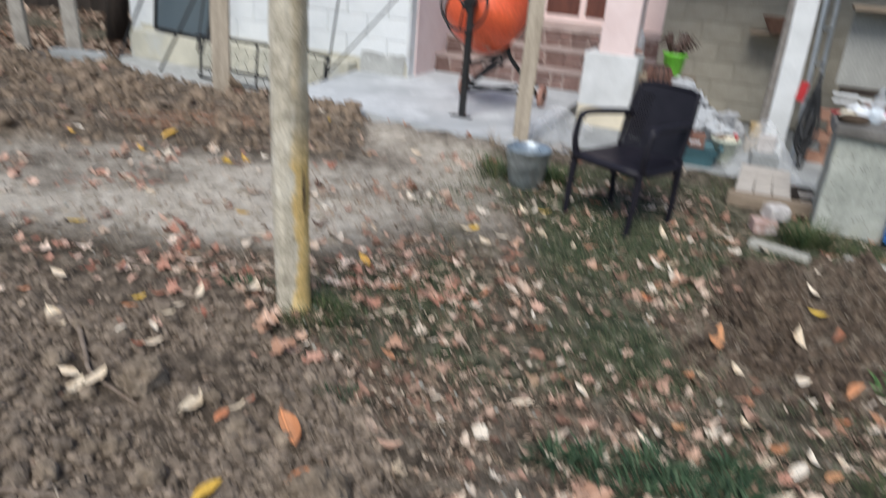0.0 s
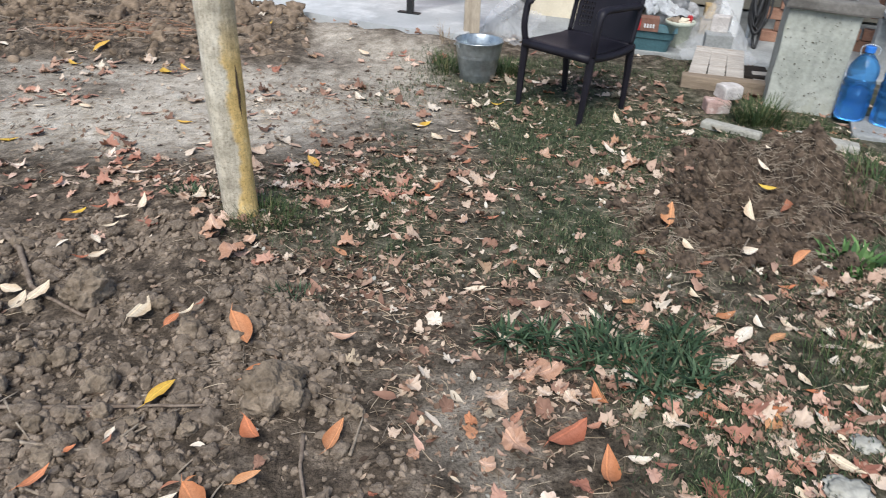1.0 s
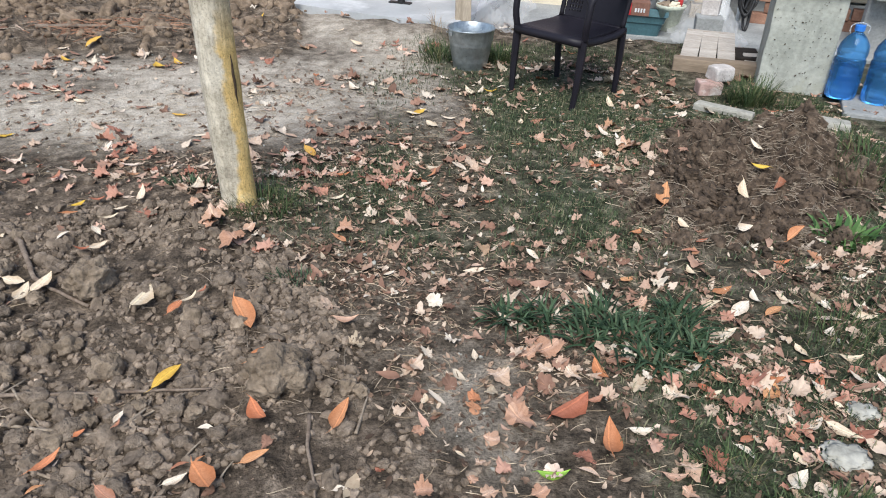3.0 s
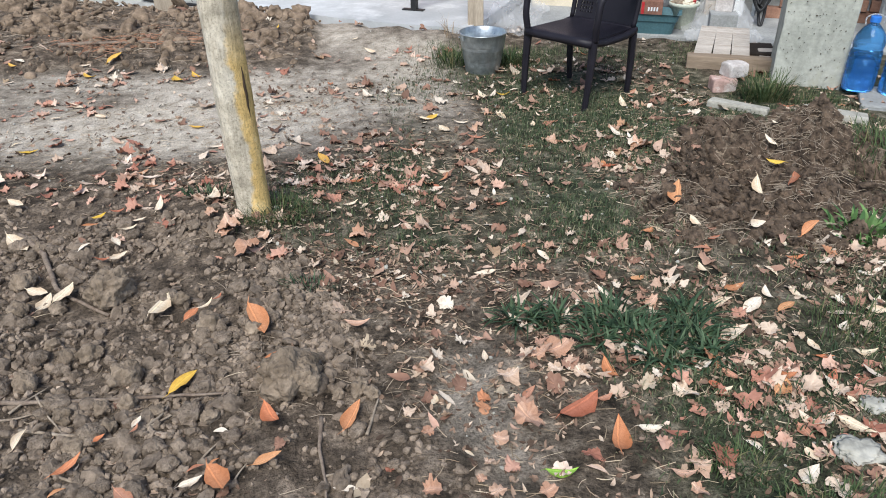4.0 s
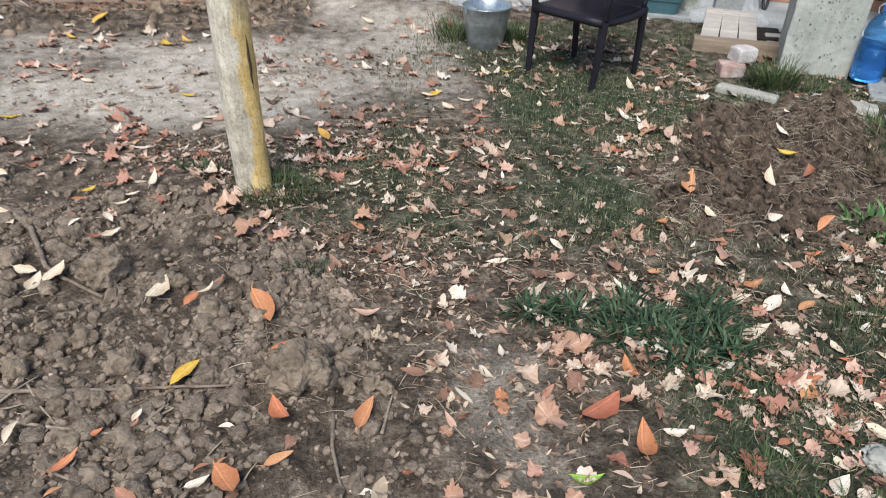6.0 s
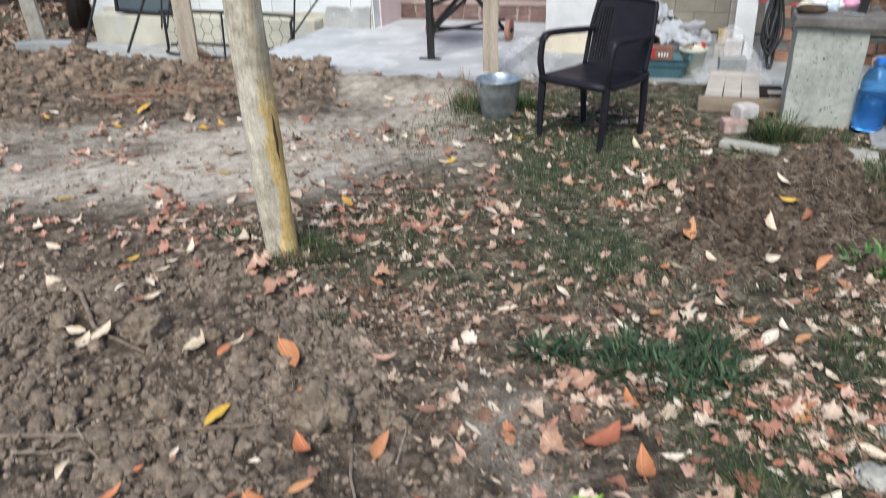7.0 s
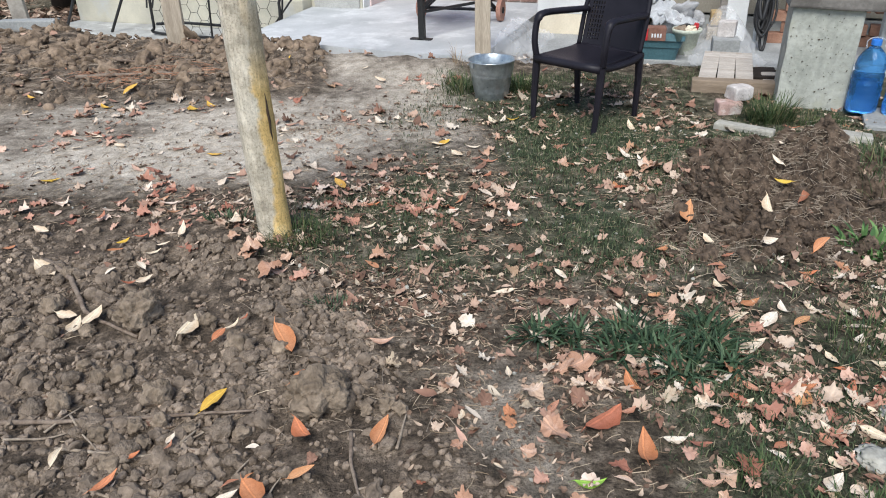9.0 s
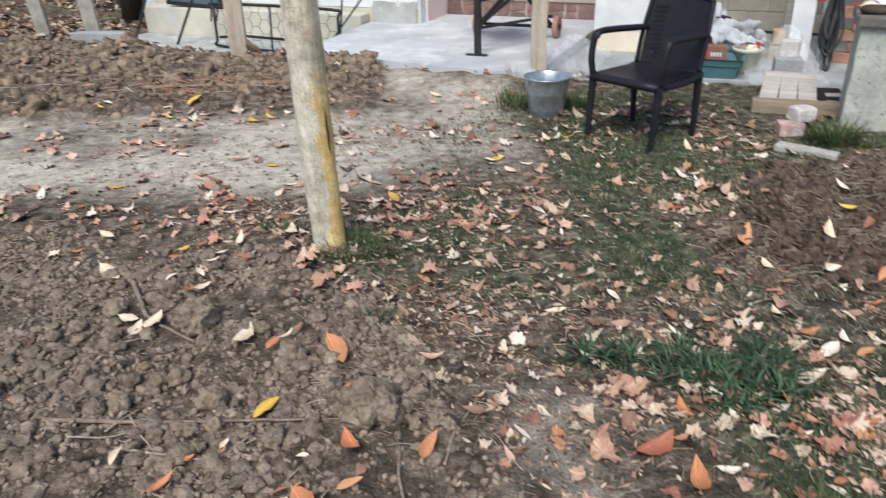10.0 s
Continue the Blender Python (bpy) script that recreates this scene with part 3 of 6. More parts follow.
solo("pavement", bm, M_PAVE, "rough pale concrete paving under the porch", "pavement", HOUSE.copy(), kind="structure")

# steps with crazy-paved risers
steps_of = thing("steps", "steps clad in red-brown irregular stones", "stairs", HOUSE.copy(), kind="structure")
r = random.Random(5)
for k in range(3):
    z0, v0 = 0.10 + 0.20 * k, 2.08 + 0.30 * k
    bm = fresh()
    block(bm, (2.9, 1.5 - 0.3 * k, 0.175), (-0.45, v0 + 0.012 + (1.5 - 0.3 * k) / 2, z0), 0.003)
    part("step", bm, M_JOINT, steps_of)
    bm = fresh()
    block(bm, (2.9, 0.33, 0.025), (-0.45, v0 + 0.155, z0 + 0.175), 0.006)
    part("tread", bm, M_JOINT, steps_of, "pale pinkish tread")
    u = -1.9
    while u < 0.95:
        w = r.uniform(0.12, 0.24)
        cut = r.choice([None, r.uniform(0.35, 0.65)])
        skew = r.uniform(-0.03, 0.03)
        spans = [(0.005, 0.17)] if cut is None else [(0.005, 0.17 * cut - 0.006), (0.17 * cut + 0.006, 0.17)]
        for a, b in spans:
            bm = fresh()
            quad = [(u + 0.007 + skew * (a / 0.17 - 0.5), a), (u + w - 0.007 + r.uniform(-0.02, 0.02), a + r.uniform(0, 0.015)), (u + w - 0.007 - skew, b - r.uniform(0, 0.012)), (u + 0.007 + skew * (b / 0.17 - 0.5) + r.uniform(0, 0.015), b)]
            f0 = [bm.verts.new((p, 0, q)) for p, q in quad]
            f1 = [bm.verts.new((p, -0.012, q)) for p, q in quad]
            bm.faces.new(f1)
            for s in range(4):
                bm.faces.new((f0[s], f0[(s + 1) % 4], f1[(s + 1) % 4], f1[s]))
            bmesh.ops.recalc_face_normals(bm, faces=bm.faces)
            part("stone", bm, M_STONE, steps_of, m=pose(0, v0 + 0.012, z0))
        u += w
bm = fresh()
block(bm, (2.9, 0.9, 0.02), (-0.45, 3.15, 0.70), 0.004)
solo("landing", bm, M_JOINT, "pinkish landing above the steps", "landing", HOUSE.copy(), kind="structure")
bm = fresh()
block(bm, (3.2, 0.2, 2.9), (-0.4, 3.65, 0.0), 0)
solo("wall_entry", bm, M_PINK, "pale pink wall behind the landing", "wall", HOUSE.copy(), kind="structure")
door = thing("door_1", "dark red wooden house door above the steps", "door", at_house(-0.55, 3.60, 0.72), kind="structure")
bm = fresh()
block(bm, (1.1, 0.06, 2.0), (0, 0, 0), 0.004)
part("frame", bm, M_DARKWOOD, door)
for du in (-0.26, 0.26):
    bm = fresh()
    block(bm, (0.44, 0.03, 1.8), (du, -0.045, 0.08), 0.012)
    part("panel", bm, M_DARKWOOD, door)

# plinth with a pink column
plinth = thing("column", "pink column on a white plinth with a cream base", "column", at_house(0.43, 1.06), kind="structure")
bm = fresh()
block(bm, (0.494, 0.34, 0.225), (0, 0, -0.02), 0.006)
part("base", bm, M_CREAM, plinth, "unpainted cream base")
bm = fresh()
block(bm, (0.50, 0.346, 0.495), (0, 0, 0.205), 0.008, rough=0.003)
part("plinth", bm, M_WHITE, plinth, "white painted plinth")
bm = fresh()
block(bm, (0.33, 0.28, 1.90), (0.03, 0, 0.70), 0.008)
part("shaft", bm, M_PINK, plinth, "pale pink shaft")

wall_of_blocks("wall_porch", "unpainted tan concrete block wall under the porch", 0.66, 3.9, 2.20, 0.04, 7, 0.40, 0.192, M_TAN, M_MORTAR, seed=4)
# roof stays out of view; added and sized to shade the porch wall
bm = fresh()
block(bm, (3.9, 1.9, 0.12), (2.45, 1.85, 2.42), 0.01)
solo("unseen_porch_roof", bm, M_SHEET, "unseen porch roof added for shade", "roof", HOUSE.copy(), kind="structure")

# ---- posts ----
def round_post(name, label, x, y, radius, tall, lean=(0.0, 0.0), seed=0):
    """A debarked round post: a weathered grey face and a split ochre face with a long crack."""
    base = ground_z(x, y)
    post = thing(name, label, "post", pose(x, y, base), "garden posts")
    sides, rings = 28, 60

    def skin(face0, face1, swell=0.0):
        bm = fresh()
        grid = []
        for k in range(rings + 1):
            z = -0.15 + (tall + 0.15) * k / rings
            row = []
            for s in range(face0, face1 + 1):
                a = 2 * math.pi * s / sides
                rr = radius * (1.08 - 0.10 * z / tall) * (1 + 0.13 * noise.noise(Vector((math.cos(a) * 1.3 + seed, math.sin(a) * 1.3, z * 2.2))) + 0.05 * noise.noise(Vector((math.cos(a) * 5, math.sin(a) * 5 + seed, z * 9)))) + swell
                if z < 0.12:
                    rr *= 1 + 0.25 * (0.12 - z)
                row.append(bm.verts.new((rr * math.cos(a) + lean[0] * z + 0.012 * math.sin(2.2 * z + seed), rr * math.sin(a) + lean[1] * z, z)))
            grid.append(row)
        for a, b in zip(grid, grid[1:]):
            for s in range(face1 - face0):
                bm.faces.new((a[s], a[s + 1], b[s + 1], b[s]))
        if face1 - face0 == sides:
            bm.faces.new(grid[-1][:-1])
        return bm

    part("trunk", skin(0, sides), M_ROUNDPOST, post, smooth=True)
    bm = fresh()
    crack = []
    for k in range(9):
        z = 0.41 + 0.21 * k / 8
        a = 2 * math.pi * (25.6 + 0.10 * math.sin(k * 2.1)) / sides
        rr = radius * (1.04 - 0.10 * z / tall) * 1.0
        crack.append((rr * math.cos(a) + lean[0] * z + 0.012 * math.sin(2.2 * z + seed), rr * math.sin(a) + lean[1] * z, z))
    tube(bm, arc(crack, 3), [0.001 + 0.006 * math.sin(math.pi * k / 24) for k in range(25)], 6)
    part("crack", bm, M_CRACK, post, "dark lengthwise crack")
    for z, a in ((1.05, 300), (1.7, 290)):
        bm = fresh()
        lump(bm, (0.006, 0.004, 0.009), z * 7, 2, 0.3, 0.1)
        rr = radius * 1.02
        part("knot", bm, M_CRACK, post, "small dark knot", m=pose(rr * math.cos(radians(a)) + lean[0] * z + 0.012 * math.sin(2.2 * z + seed), rr * math.sin(radians(a)), z, 0, 0, a + 90))
    return post


round_post("wooden_post", "round weathered wooden post with an ochre split face", -0.440, 2.745, 0.068, 2.3, (-0.004, 0.0), 3)


def square_post(label, m, w, tall, material, seed, lean=0.0):
    bm = fresh()
    block(bm, (w, w, tall + 0.2), (0, 0, -0.2), 0.008)
    bmesh.ops.subdivide_edges(bm, edges=[e for e in bm.edges if abs(e.verts[0].co.z - e.verts[1].co.z) > 0.5], cuts=14)
    for v in bm.verts:
        v.co.x += lean * v.co.z + 0.006 * noise.noise(Vector((seed, 0, v.co.z * 1.7)))
        v.co += 0.004 * noise.noise_vector(v.co * 6 + Vector((seed, 0, 0)))
    return solo("wooden_post", bm, material, label, "post", m, "garden posts")


square_post("squared grey timber post at the slab's corner", at_house(0.035, -0.36, 0.0, 20), 0.125, 2.4, M_TIMBER, 1)
square_post("squared pale timber post on the soil bank", pose(-1.97, 7.22, ground_z(-1.97, 7.22), 0, 0, 10), 0.165, 2.4, M_TIMBER, 4, 0.01)
square_post("pale rough post beside the leaf-covered bank", pose(-4.25, 9.05, ground_z(-4.25, 9.05), 0, 0, 15), 0.16, 2.4, M_BARK, 9, -0.035)
square_post("thin pale rough post far behind the soil bank", pose(-5.0, 9.3, ground_z(-5.0, 9.3), 0, 0, 15), 0.15, 2.4, M_BARK, 12, -0.05)
square_post("white painted porch post", at_house(1.97, 1.02, 0.0, 0), 0.175, 2.36, M_WHITE, 7, -0.02)
bm = fresh()
block(bm, (0.09, 0.12, 1.9), (0, 0, 0), 0.004)
solo("plank", bm, M_BOARD, "rough upright plank behind the porch post", "plank", at_house(1.86, 1.35, 0.02, 5))
for z0, w, u in ((0.17, 0.10, 1.78), (0.30, 0.085, 1.79)):
    bm = fresh()
    block(bm, (w, 0.16, 0.115), (0, 0, 0), 0.006, rough=0.004)
    solo("timber_offcut", bm, M_BAREPOST if z0 > 0.2 else M_TIMBER, "sawn timber offcut in a stack by the porch post", "wood", at_house(u, 0.98, z0 - 0.15, 6), "timber offcuts")

# ---- bucket ----
bucket = thing("bucket", "galvanised steel bucket standing on the grass", "bucket", on_ground(0.795, 4.87, 25, 0.008))
bm = fresh()
lathe(bm, [(0.108, 0.012), (0.112, 0.0), (0.114, 0.004), (0.128, 0.09), (0.130, 0.093), (0.132, 0.097), (0.146, 0.19), (0.1485, 0.194), (0.150, 0.20), (0.160, 0.268), (0.164, 0.272), (0.165, 0.277), (0.161, 0.281), (0.157, 0.277), (0.148, 0.20), (0.128, 0.08), (0.112, 0.012)], 40)
part("pail", bm, M_ZINC, bucket, smooth=True)
bm = fresh()
tube(bm, [(0.168 * math.cos(a), 0.168 * math.sin(a), 0.258 - 0.03 * math.sin(a)) for a in (math.pi * (k / 18) for k in range(19))], 0.003, 6)
part("bail", bm, M_ZINC, bucket, "thin wire bail folded down")
for s in (-1, 1):
    bm = fresh()
    block(bm, (0.008, 0.035, 0.04), (s * 0.161, 0, 0.235), 0.003)
    part("lug", bm, M_ZINC, bucket)


# ---- garden chair ----
chair = thing("garden_chair", "dark brown moulded plastic garden armchair on thin grass", "chair", on_ground(1.312, 4.285, -50, 0.012))
SEAT = 0.415


def seat_at(s, t):
    return Vector(((s - 0.5) * (0.48 - 0.04 * t), -0.215 + 0.455 * t, SEAT - 0.022 * math.sin(math.pi * s) * math.sin(math.pi * min(t * 1.1, 1)) - 0.025 * max(0, 0.12 - t) * 8 * 0.5))


def back_at(s, t):
    w = 0.415 + 0.015 * math.sin(math.pi * t)
    return Vector(((s - 0.5) * w * (1 - 0.05 * t), 0.215 + 0.10 * t + 0.022 * (1 - (2 * s - 1) ** 2), SEAT - 0.01 + 0.415 * t + 0.006 * (1 - (2 * s - 1) ** 2) * t))


def shell(fn, n, m, thick, normal, holes=lambda i, j: False):
    """A thick moulded sheet with openings through it."""
    bm = fresh()
    a = [[bm.verts.new(fn(i / n, j / m)) for j in range(m + 1)] for i in range(n + 1)]
    b = [[bm.verts.new(fn(i / n, j / m) + normal * thick) for j in range(m + 1)] for i in range(n + 1)]
    solid = lambda i, j: 0 <= i < n and 0 <= j < m and not holes(i, j)
    for i in range(n):
        for j in range(m):
            if not solid(i, j):
                continue
            bm.faces.new((a[i][j], a[i + 1][j], a[i + 1][j + 1], a[i][j + 1]))
            bm.faces.new((b[i][j + 1], b[i + 1][j + 1], b[i + 1][j], b[i][j]))
            for (di, dj, p, q) in ((-1, 0, (i, j), (i, j + 1)), (1, 0, (i + 1, j + 1), (i + 1, j)), (0, -1, (i + 1, j), (i, j)), (0, 1, (i, j + 1), (i + 1, j + 1))):
                if not solid(i + di, j + dj):
                    bm.faces.new((a[p[0]][p[1]], a[q[0]][q[1]], b[q[0]][q[1]], b[p[0]][p[1]]))
    bmesh.ops.recalc_face_normals(bm, faces=bm.faces)
    return bm


part("seat", shell(seat_at, 20, 20, 0.02, Vector((0, 0, -1))), M_CHAIR, chair, smooth=False)
weave = lambda i, j: 5 <= j <= 38 and (i % 2 == 1) and (j % 3 != 0) and 3 <= i <= 12
part("backrest", shell(back_at, 46, 46, 0.014, Vector((0, 1, 0)), weave), M_CHAIR, chair, "woven-look backrest with small openings")
for s in (-1, 1):
    bm = fresh()
    tube(bm, arc([(s * 0.226, 0.215, SEAT), (s * 0.226, 0.26, SEAT + 0.2), (s * 0.208, 0.312, SEAT + 0.394)], 8), 0.015, 8)
    part("back_stile", bm, M_CHAIR, chair, smooth=True)
    bm = fresh()
    tube(bm, arc([(s * 0.245, -0.20, SEAT - 0.01), (s * 0.255, -0.21, SEAT + 0.09), (s * 0.256, -0.19, SEAT + 0.20), (s * 0.254, -0.15, SEAT + 0.235), (s * 0.250, 0.0, SEAT + 0.232), (s * 0.228, 0.26, SEAT + 0.215)], 7), 0.020, 10)
    for v in bm.verts:
        if v.co.z > SEAT + 0.2:
            v.co.x += 0.45 * (v.co.x - s * 0.266)
    part("armrest", bm, M_CHAIR, chair, smooth=True)
    bm = fresh()
    tube(bm, arc([(s * 0.24, -0.21, SEAT - 0.015), (s * 0.24, -0.10, SEAT - 0.03), (s * 0.24, 0.10, SEAT - 0.03), (s * 0.23, 0.23, SEAT - 0.015)], 5), 0.022, 8)
    part("seat_rail", bm, M_CHAIR, chair, smooth=True)
    for front in (True, False):
        bm = fresh()
        foot = (s * 0.232, -0.228, 0.0) if front else (s * 0.222, 0.232, 0.0)
        knee = (s * 0.238, -0.20, SEAT - 0.005) if front else (s * 0.228, 0.218, SEAT - 0.005)
        mid = tuple((a + b) / 2 + (0.004 * s if n == 0 else 0) for n, (a, b) in enumerate(zip(foot, knee)))
        pts = arc([foot, mid, knee], 5)
        tube(bm, pts, [0.017 + 0.009 * k / (len(pts) - 1) for k in range(len(pts))], 6)
        part("leg", bm, M_CHAIR, chair)
for t, y in ((0.0, -0.212), (1.0, 0.222)):
    bm = fresh()
    tube(bm, [(x, y, SEAT - 0.022 + (0.004 if t else 0)) for x in (-0.24, -0.12, 0, 0.12, 0.24)], 0.026, 8)
    part("seat_rail", bm, M_CHAIR, chair, smooth=True)
bm = fresh()
tube(bm, arc([(-0.208, 0.314, SEAT + 0.398), (-0.10, 0.334, SEAT + 0.410), (0.10, 0.334, SEAT + 0.410), (0.208, 0.314, SEAT + 0.398)], 6), 0.013, 8)
part("top_rail", bm, M_CHAIR, chair, smooth=True)

# ---- concrete mixer on the slab ----
mixer = thing("concrete_mixer", "orange and black concrete mixer standing on the slab", "mixer", at_house(-0.66, 0.45, 0.10))
bm = fresh()
block(bm, (0.05, 0.06, 0.98), (0.03, -0.50, 0.0), 0.004)
part("front_leg", bm, M_BLACK, mixer)
bm = fresh()
block(bm, (0.20, 0.06, 0.012), (0.02, -0.50, 0.0), 0.003)
part("foot_plate", bm, M_BLACK, mixer)
bm = fresh()
tube(bm, [(0.03, -0.47, 0.26), (0.16, -0.05, 0.50), (0.20, 0.05, 0.56)], 0.022, 8)
tube(bm, [(0.05, -0.48, 0.47), (0.20, 0.0, 0.53)], 0.02, 8)
part("brace", bm, M_BLACK, mixer)
for s, u in ((-1, -0.34), (1, 0.42)):
    bm = fresh()
    tube(bm, [(0.20, 0.05, 0.62), (0.22, 0.08, 0.50), (u, 0.50, 0.10)], 0.02, 8)
    part("rear_leg", bm, M_BLACK, mixer)
    bm = fresh()
    lathe(bm, [(0.03, -0.02), (0.085, -0.018), (0.10, -0.022), (0.105, 0.0), (0.10, 0.022), (0.085, 0.018), (0.03, 0.02)], 28)
    wheel = part("wheel", bm, M_RUSTRED, mixer, "faded red wheel", m=pose(u + 0.04 * s, 0.50, 0.105, 0, 90, 0))
    bm = fresh()
    lathe(bm, [(0.012, -0.035), (0.03, -0.03), (0.03, 0.03), (0.012, 0.035)], 14)
    part("hub", bm, M_BLACK, wheel)
bm = fresh()
tube(bm, [(-0.36, 0.50, 0.105), (0.44, 0.50, 0.105)], 0.016, 8)
part("axle", bm, M_BLACK, mixer)
bm = fresh()
tube(bm, [(0.03, -0.49, 0.235), (0.42, 0.45, 0.215)], 0.014, 8)
part("stay", bm, M_BLACK, mixer)
bm = fresh()
lathe(bm, [(0.0, -0.36), (0.16, -0.355), (0.25, -0.31), (0.365, -0.10), (0.378, -0.06), (0.382, -0.03), (0.378, 0.0), (0.372, 0.03), (0.30, 0.22), (0.235, 0.33), (0.225, 0.345), (0.21, 0.335), (0.28, 0.21), (0.34, 0.02), (0.33, -0.1), (0.22, -0.29), (0.0, -0.33)], 44, False)
part("drum", bm, M_ORANGE, mixer, "bulging orange drum spattered with cement", m=pose(-0.02, 0.02, 0.90, -58, 0, 28), smooth=True)
bm = fresh()
lathe(bm, [(0.382, -0.055), (0.398, -0.05), (0.398, -0.02), (0.382, -0.015)], 44, False)
part("drum_band", bm, M_BLACK, mixer, "black toothed drum band", m=pose(-0.02, 0.02, 0.90, -58, 0, 28))
bm = fresh()
tube(bm, [(-0.02 + 0.21 * math.cos(a), -0.545 + 0.02 * math.sin(a), 0.96 + 0.21 * math.sin(a)) for a in (2 * math.pi * k / 36 for k in range(36))], 0.012, 8, True)
part("handwheel", bm, M_BLACK, mixer, "black tipping handwheel")
for k in range(3):
    a = 2 * math.pi * k / 3 + 0.4
    bm = fresh()
    tube(bm, [(-0.02, -0.54, 0.96), (-0.02 + 0.21 * math.cos(a), -0.545, 0.96 + 0.21 * math.sin(a))], 0.009, 6)
    part("spoke", bm, M_BLACK, mixer)
bm = fresh()
lathe(bm, [(0.0, -0.05), (0.06, -0.05), (0.065, 0.03), (0.0, 0.03)], 18)
part("bearing", bm, M_BLACK, mixer, m=pose(0.0, -0.47, 0.97, 90, 0, 0))
bm = fresh()
tube(bm, [(0.18, 0.0, 0.55), (0.18, -0.02, 0.46)], 0.006, 6)
lump(bm, (0.018, 0.018, 0.03), 3.0, 2, 0.1, 0.05)
bmesh.ops.translate(bm, verts=[v for v in bm.verts if v.co.length < 0.1], vec=(0.18, -0.02, 0.44))
part("lock_pin", bm, M_BLACK, mixer)

# ---- along the white wall ----
sash = thing("window_sash", "black-framed window sash leaning on the white wall", "window", at_house(-4.98, 1.16, 0.205, 0, -4, 3))
bm = fresh()
for size, at in (((0.92, 0.045, 0.045), (0, 0, 0)), ((0.92, 0.045, 0.045), (0, 0, 1.15)), ((0.045, 0.045, 1.10), (-0.437, 0, 0.047)), ((0.045, 0.045, 1.10), (0.437, 0, 0.047))):
    block(bm, size, at, 0.004)
part("frame", bm, M_BLACK, sash)
bm = fresh()
block(bm, (0.825, 0.008, 1.10), (0, 0, 0.047), 0)
part("pane", bm, M_PANE, sash, "dusty grey pane")
bm = fresh()
block(bm, (3.3, 0.22, 0.36), (0, 0, 0), 0.02, rough=0.01)
solo("wall_plinth", bm, M_LOWBLOCK, "yellowed limewashed plinth along the white wall", "wall", at_house(-4.20, 1.24, -0.16), kind="structure")
for k, (u, v, du, dv, tall) in enumerate(((-5.55, 0.62, 0.42, 0.40, 1.30), (-4.84, 0.60, 0.52, 0.42, 1.30), (-4.48, 0.85, 0.10, 0.25, 1.35), (-4.40, 0.85, 0.22, 0.30, 1.30))):
    z0 = -0.15 if k < 2 else 0.10
    bm = fresh()
    tube(bm, [(0, 0, 0), (du * 0.5, dv * 0.5, tall * 0.5), (du, dv, tall)], 0.016 if k < 2 else 0.011, 8)
    solo("leaning_rod", bm, M_BLACK, "thin black steel rod leaning against the white wall", "rod", at_house(u, v, z0), "leaning black rods")
bed = thing("wire_bed_frame", "black tubular bed frame with hexagonal wire mesh lying on edge", "frame", at_house(-3.33, 0.55, -0.125, -2, -4))
W, T = 0.86, 0.47
outline = arc([(-W, 0, 0.06), (-W, 0, T - 0.06), (-W + 0.06, 0, T), (W - 0.10, 0, T), (W, 0, T - 0.08), (W - 0.02, 0, 0.08), (W - 0.10, 0, 0.0), (-W + 0.10, 0, 0.0), (-W, 0, 0.06)], 4)
bm = fresh()
tube(bm, outline[:-1], 0.016, 8, True)
part("outer_tube", bm, M_BLACK, bed, smooth=True)
for x in (-0.05, 0.40):
    bm = fresh()
    tube(bm, [(x, 0, 0.0), (x + 0.01, 0, T)], 0.011, 8)
    part("cross_tube", bm, M_BLACK, bed)
bm = fresh()
tube(bm, [(-W + 0.03, 0.02, 0.10), (-0.5, 0.03, 0.13), (0.0, 0.03, 0.125), (W + 0.1, 0.02, 0.11), (W + 0.42, 0.04, 0.09)], 0.016, 8)
part("lower_tube", bm, M_BLACK, bed)
bm = fresh()
hexr = 0.088
for i in range(-6, 7):
    for j in range(0, 4):
        cx, cz = i * hexr * 1.5, 0.02 + j * hexr * 1.732 + (hexr * 0.866 if i % 2 else 0)
        p = [Vector((cx + hexr * math.cos(radians(60 * k)), 0.004, cz + hexr * math.sin(radians(60 * k)))) for k in range(4)]
        for a, b in zip(p, p[1:]):
            if max(abs(a.x), abs(b.x)) < W - 0.01 and min(a.z, b.z) > 0.0 and max(a.z, b.z) < T + 0.01:
                tube(bm, [a, b], 0.0028, 4)
part("wire_mesh", bm, M_BLACK, bed, "hexagonal wire mesh")
for u, v, du, tall, bend in ((-2.46, 0.52, 0.02, 1.2, 0.0), (-2.62, 0.50, 0.95, 1.15, 0.0)):
    bm = fresh()
    tube(bm, [(du * k / 6, 0.28 * k / 6, tall * k / 6) for k in range(7)], 0.010, 6)
    solo("steel_rod", bm, M_BLACK, "ribbed steel rod leaning on the white wall", "rod", at_house(u, v, -0.05), "steel rods")

# ---- far bank: shed and leaves ----
shed = thing("shed", "blackened board shed beyond the leaf-covered bank", "shed", pose(-7.0, 13.2, -0.1, 0, 0, -15))
for k in range(22):
    bm = fresh()
    block(bm, (0.27, 0.03, 2.4), (0, 0, 0), 0.004)
    part("board", bm, M_SHED, shed, m=pose(-3 + 0.28 * k, 0.006 * (k % 3), 0))
bm = fresh()
block(bm, (6.6, 2.4, 0.08), (0, 1.0, 2.4), 0.01)
part("roof", bm, M_SHED, shed)
bm = fresh()
block(bm, (6.2, 2.0, 2.35), (0, 1.05, 0.0), 0)
part("core", bm, M_SHED, shed)
bm = fresh()
tube(bm, [(0, 0, -0.2), (0.04, 0, 0.6), (-0.03, 0.02, 1.5), (0.05, 0.0, 2.6)], [0.17, 0.14, 0.12, 0.10], 14)
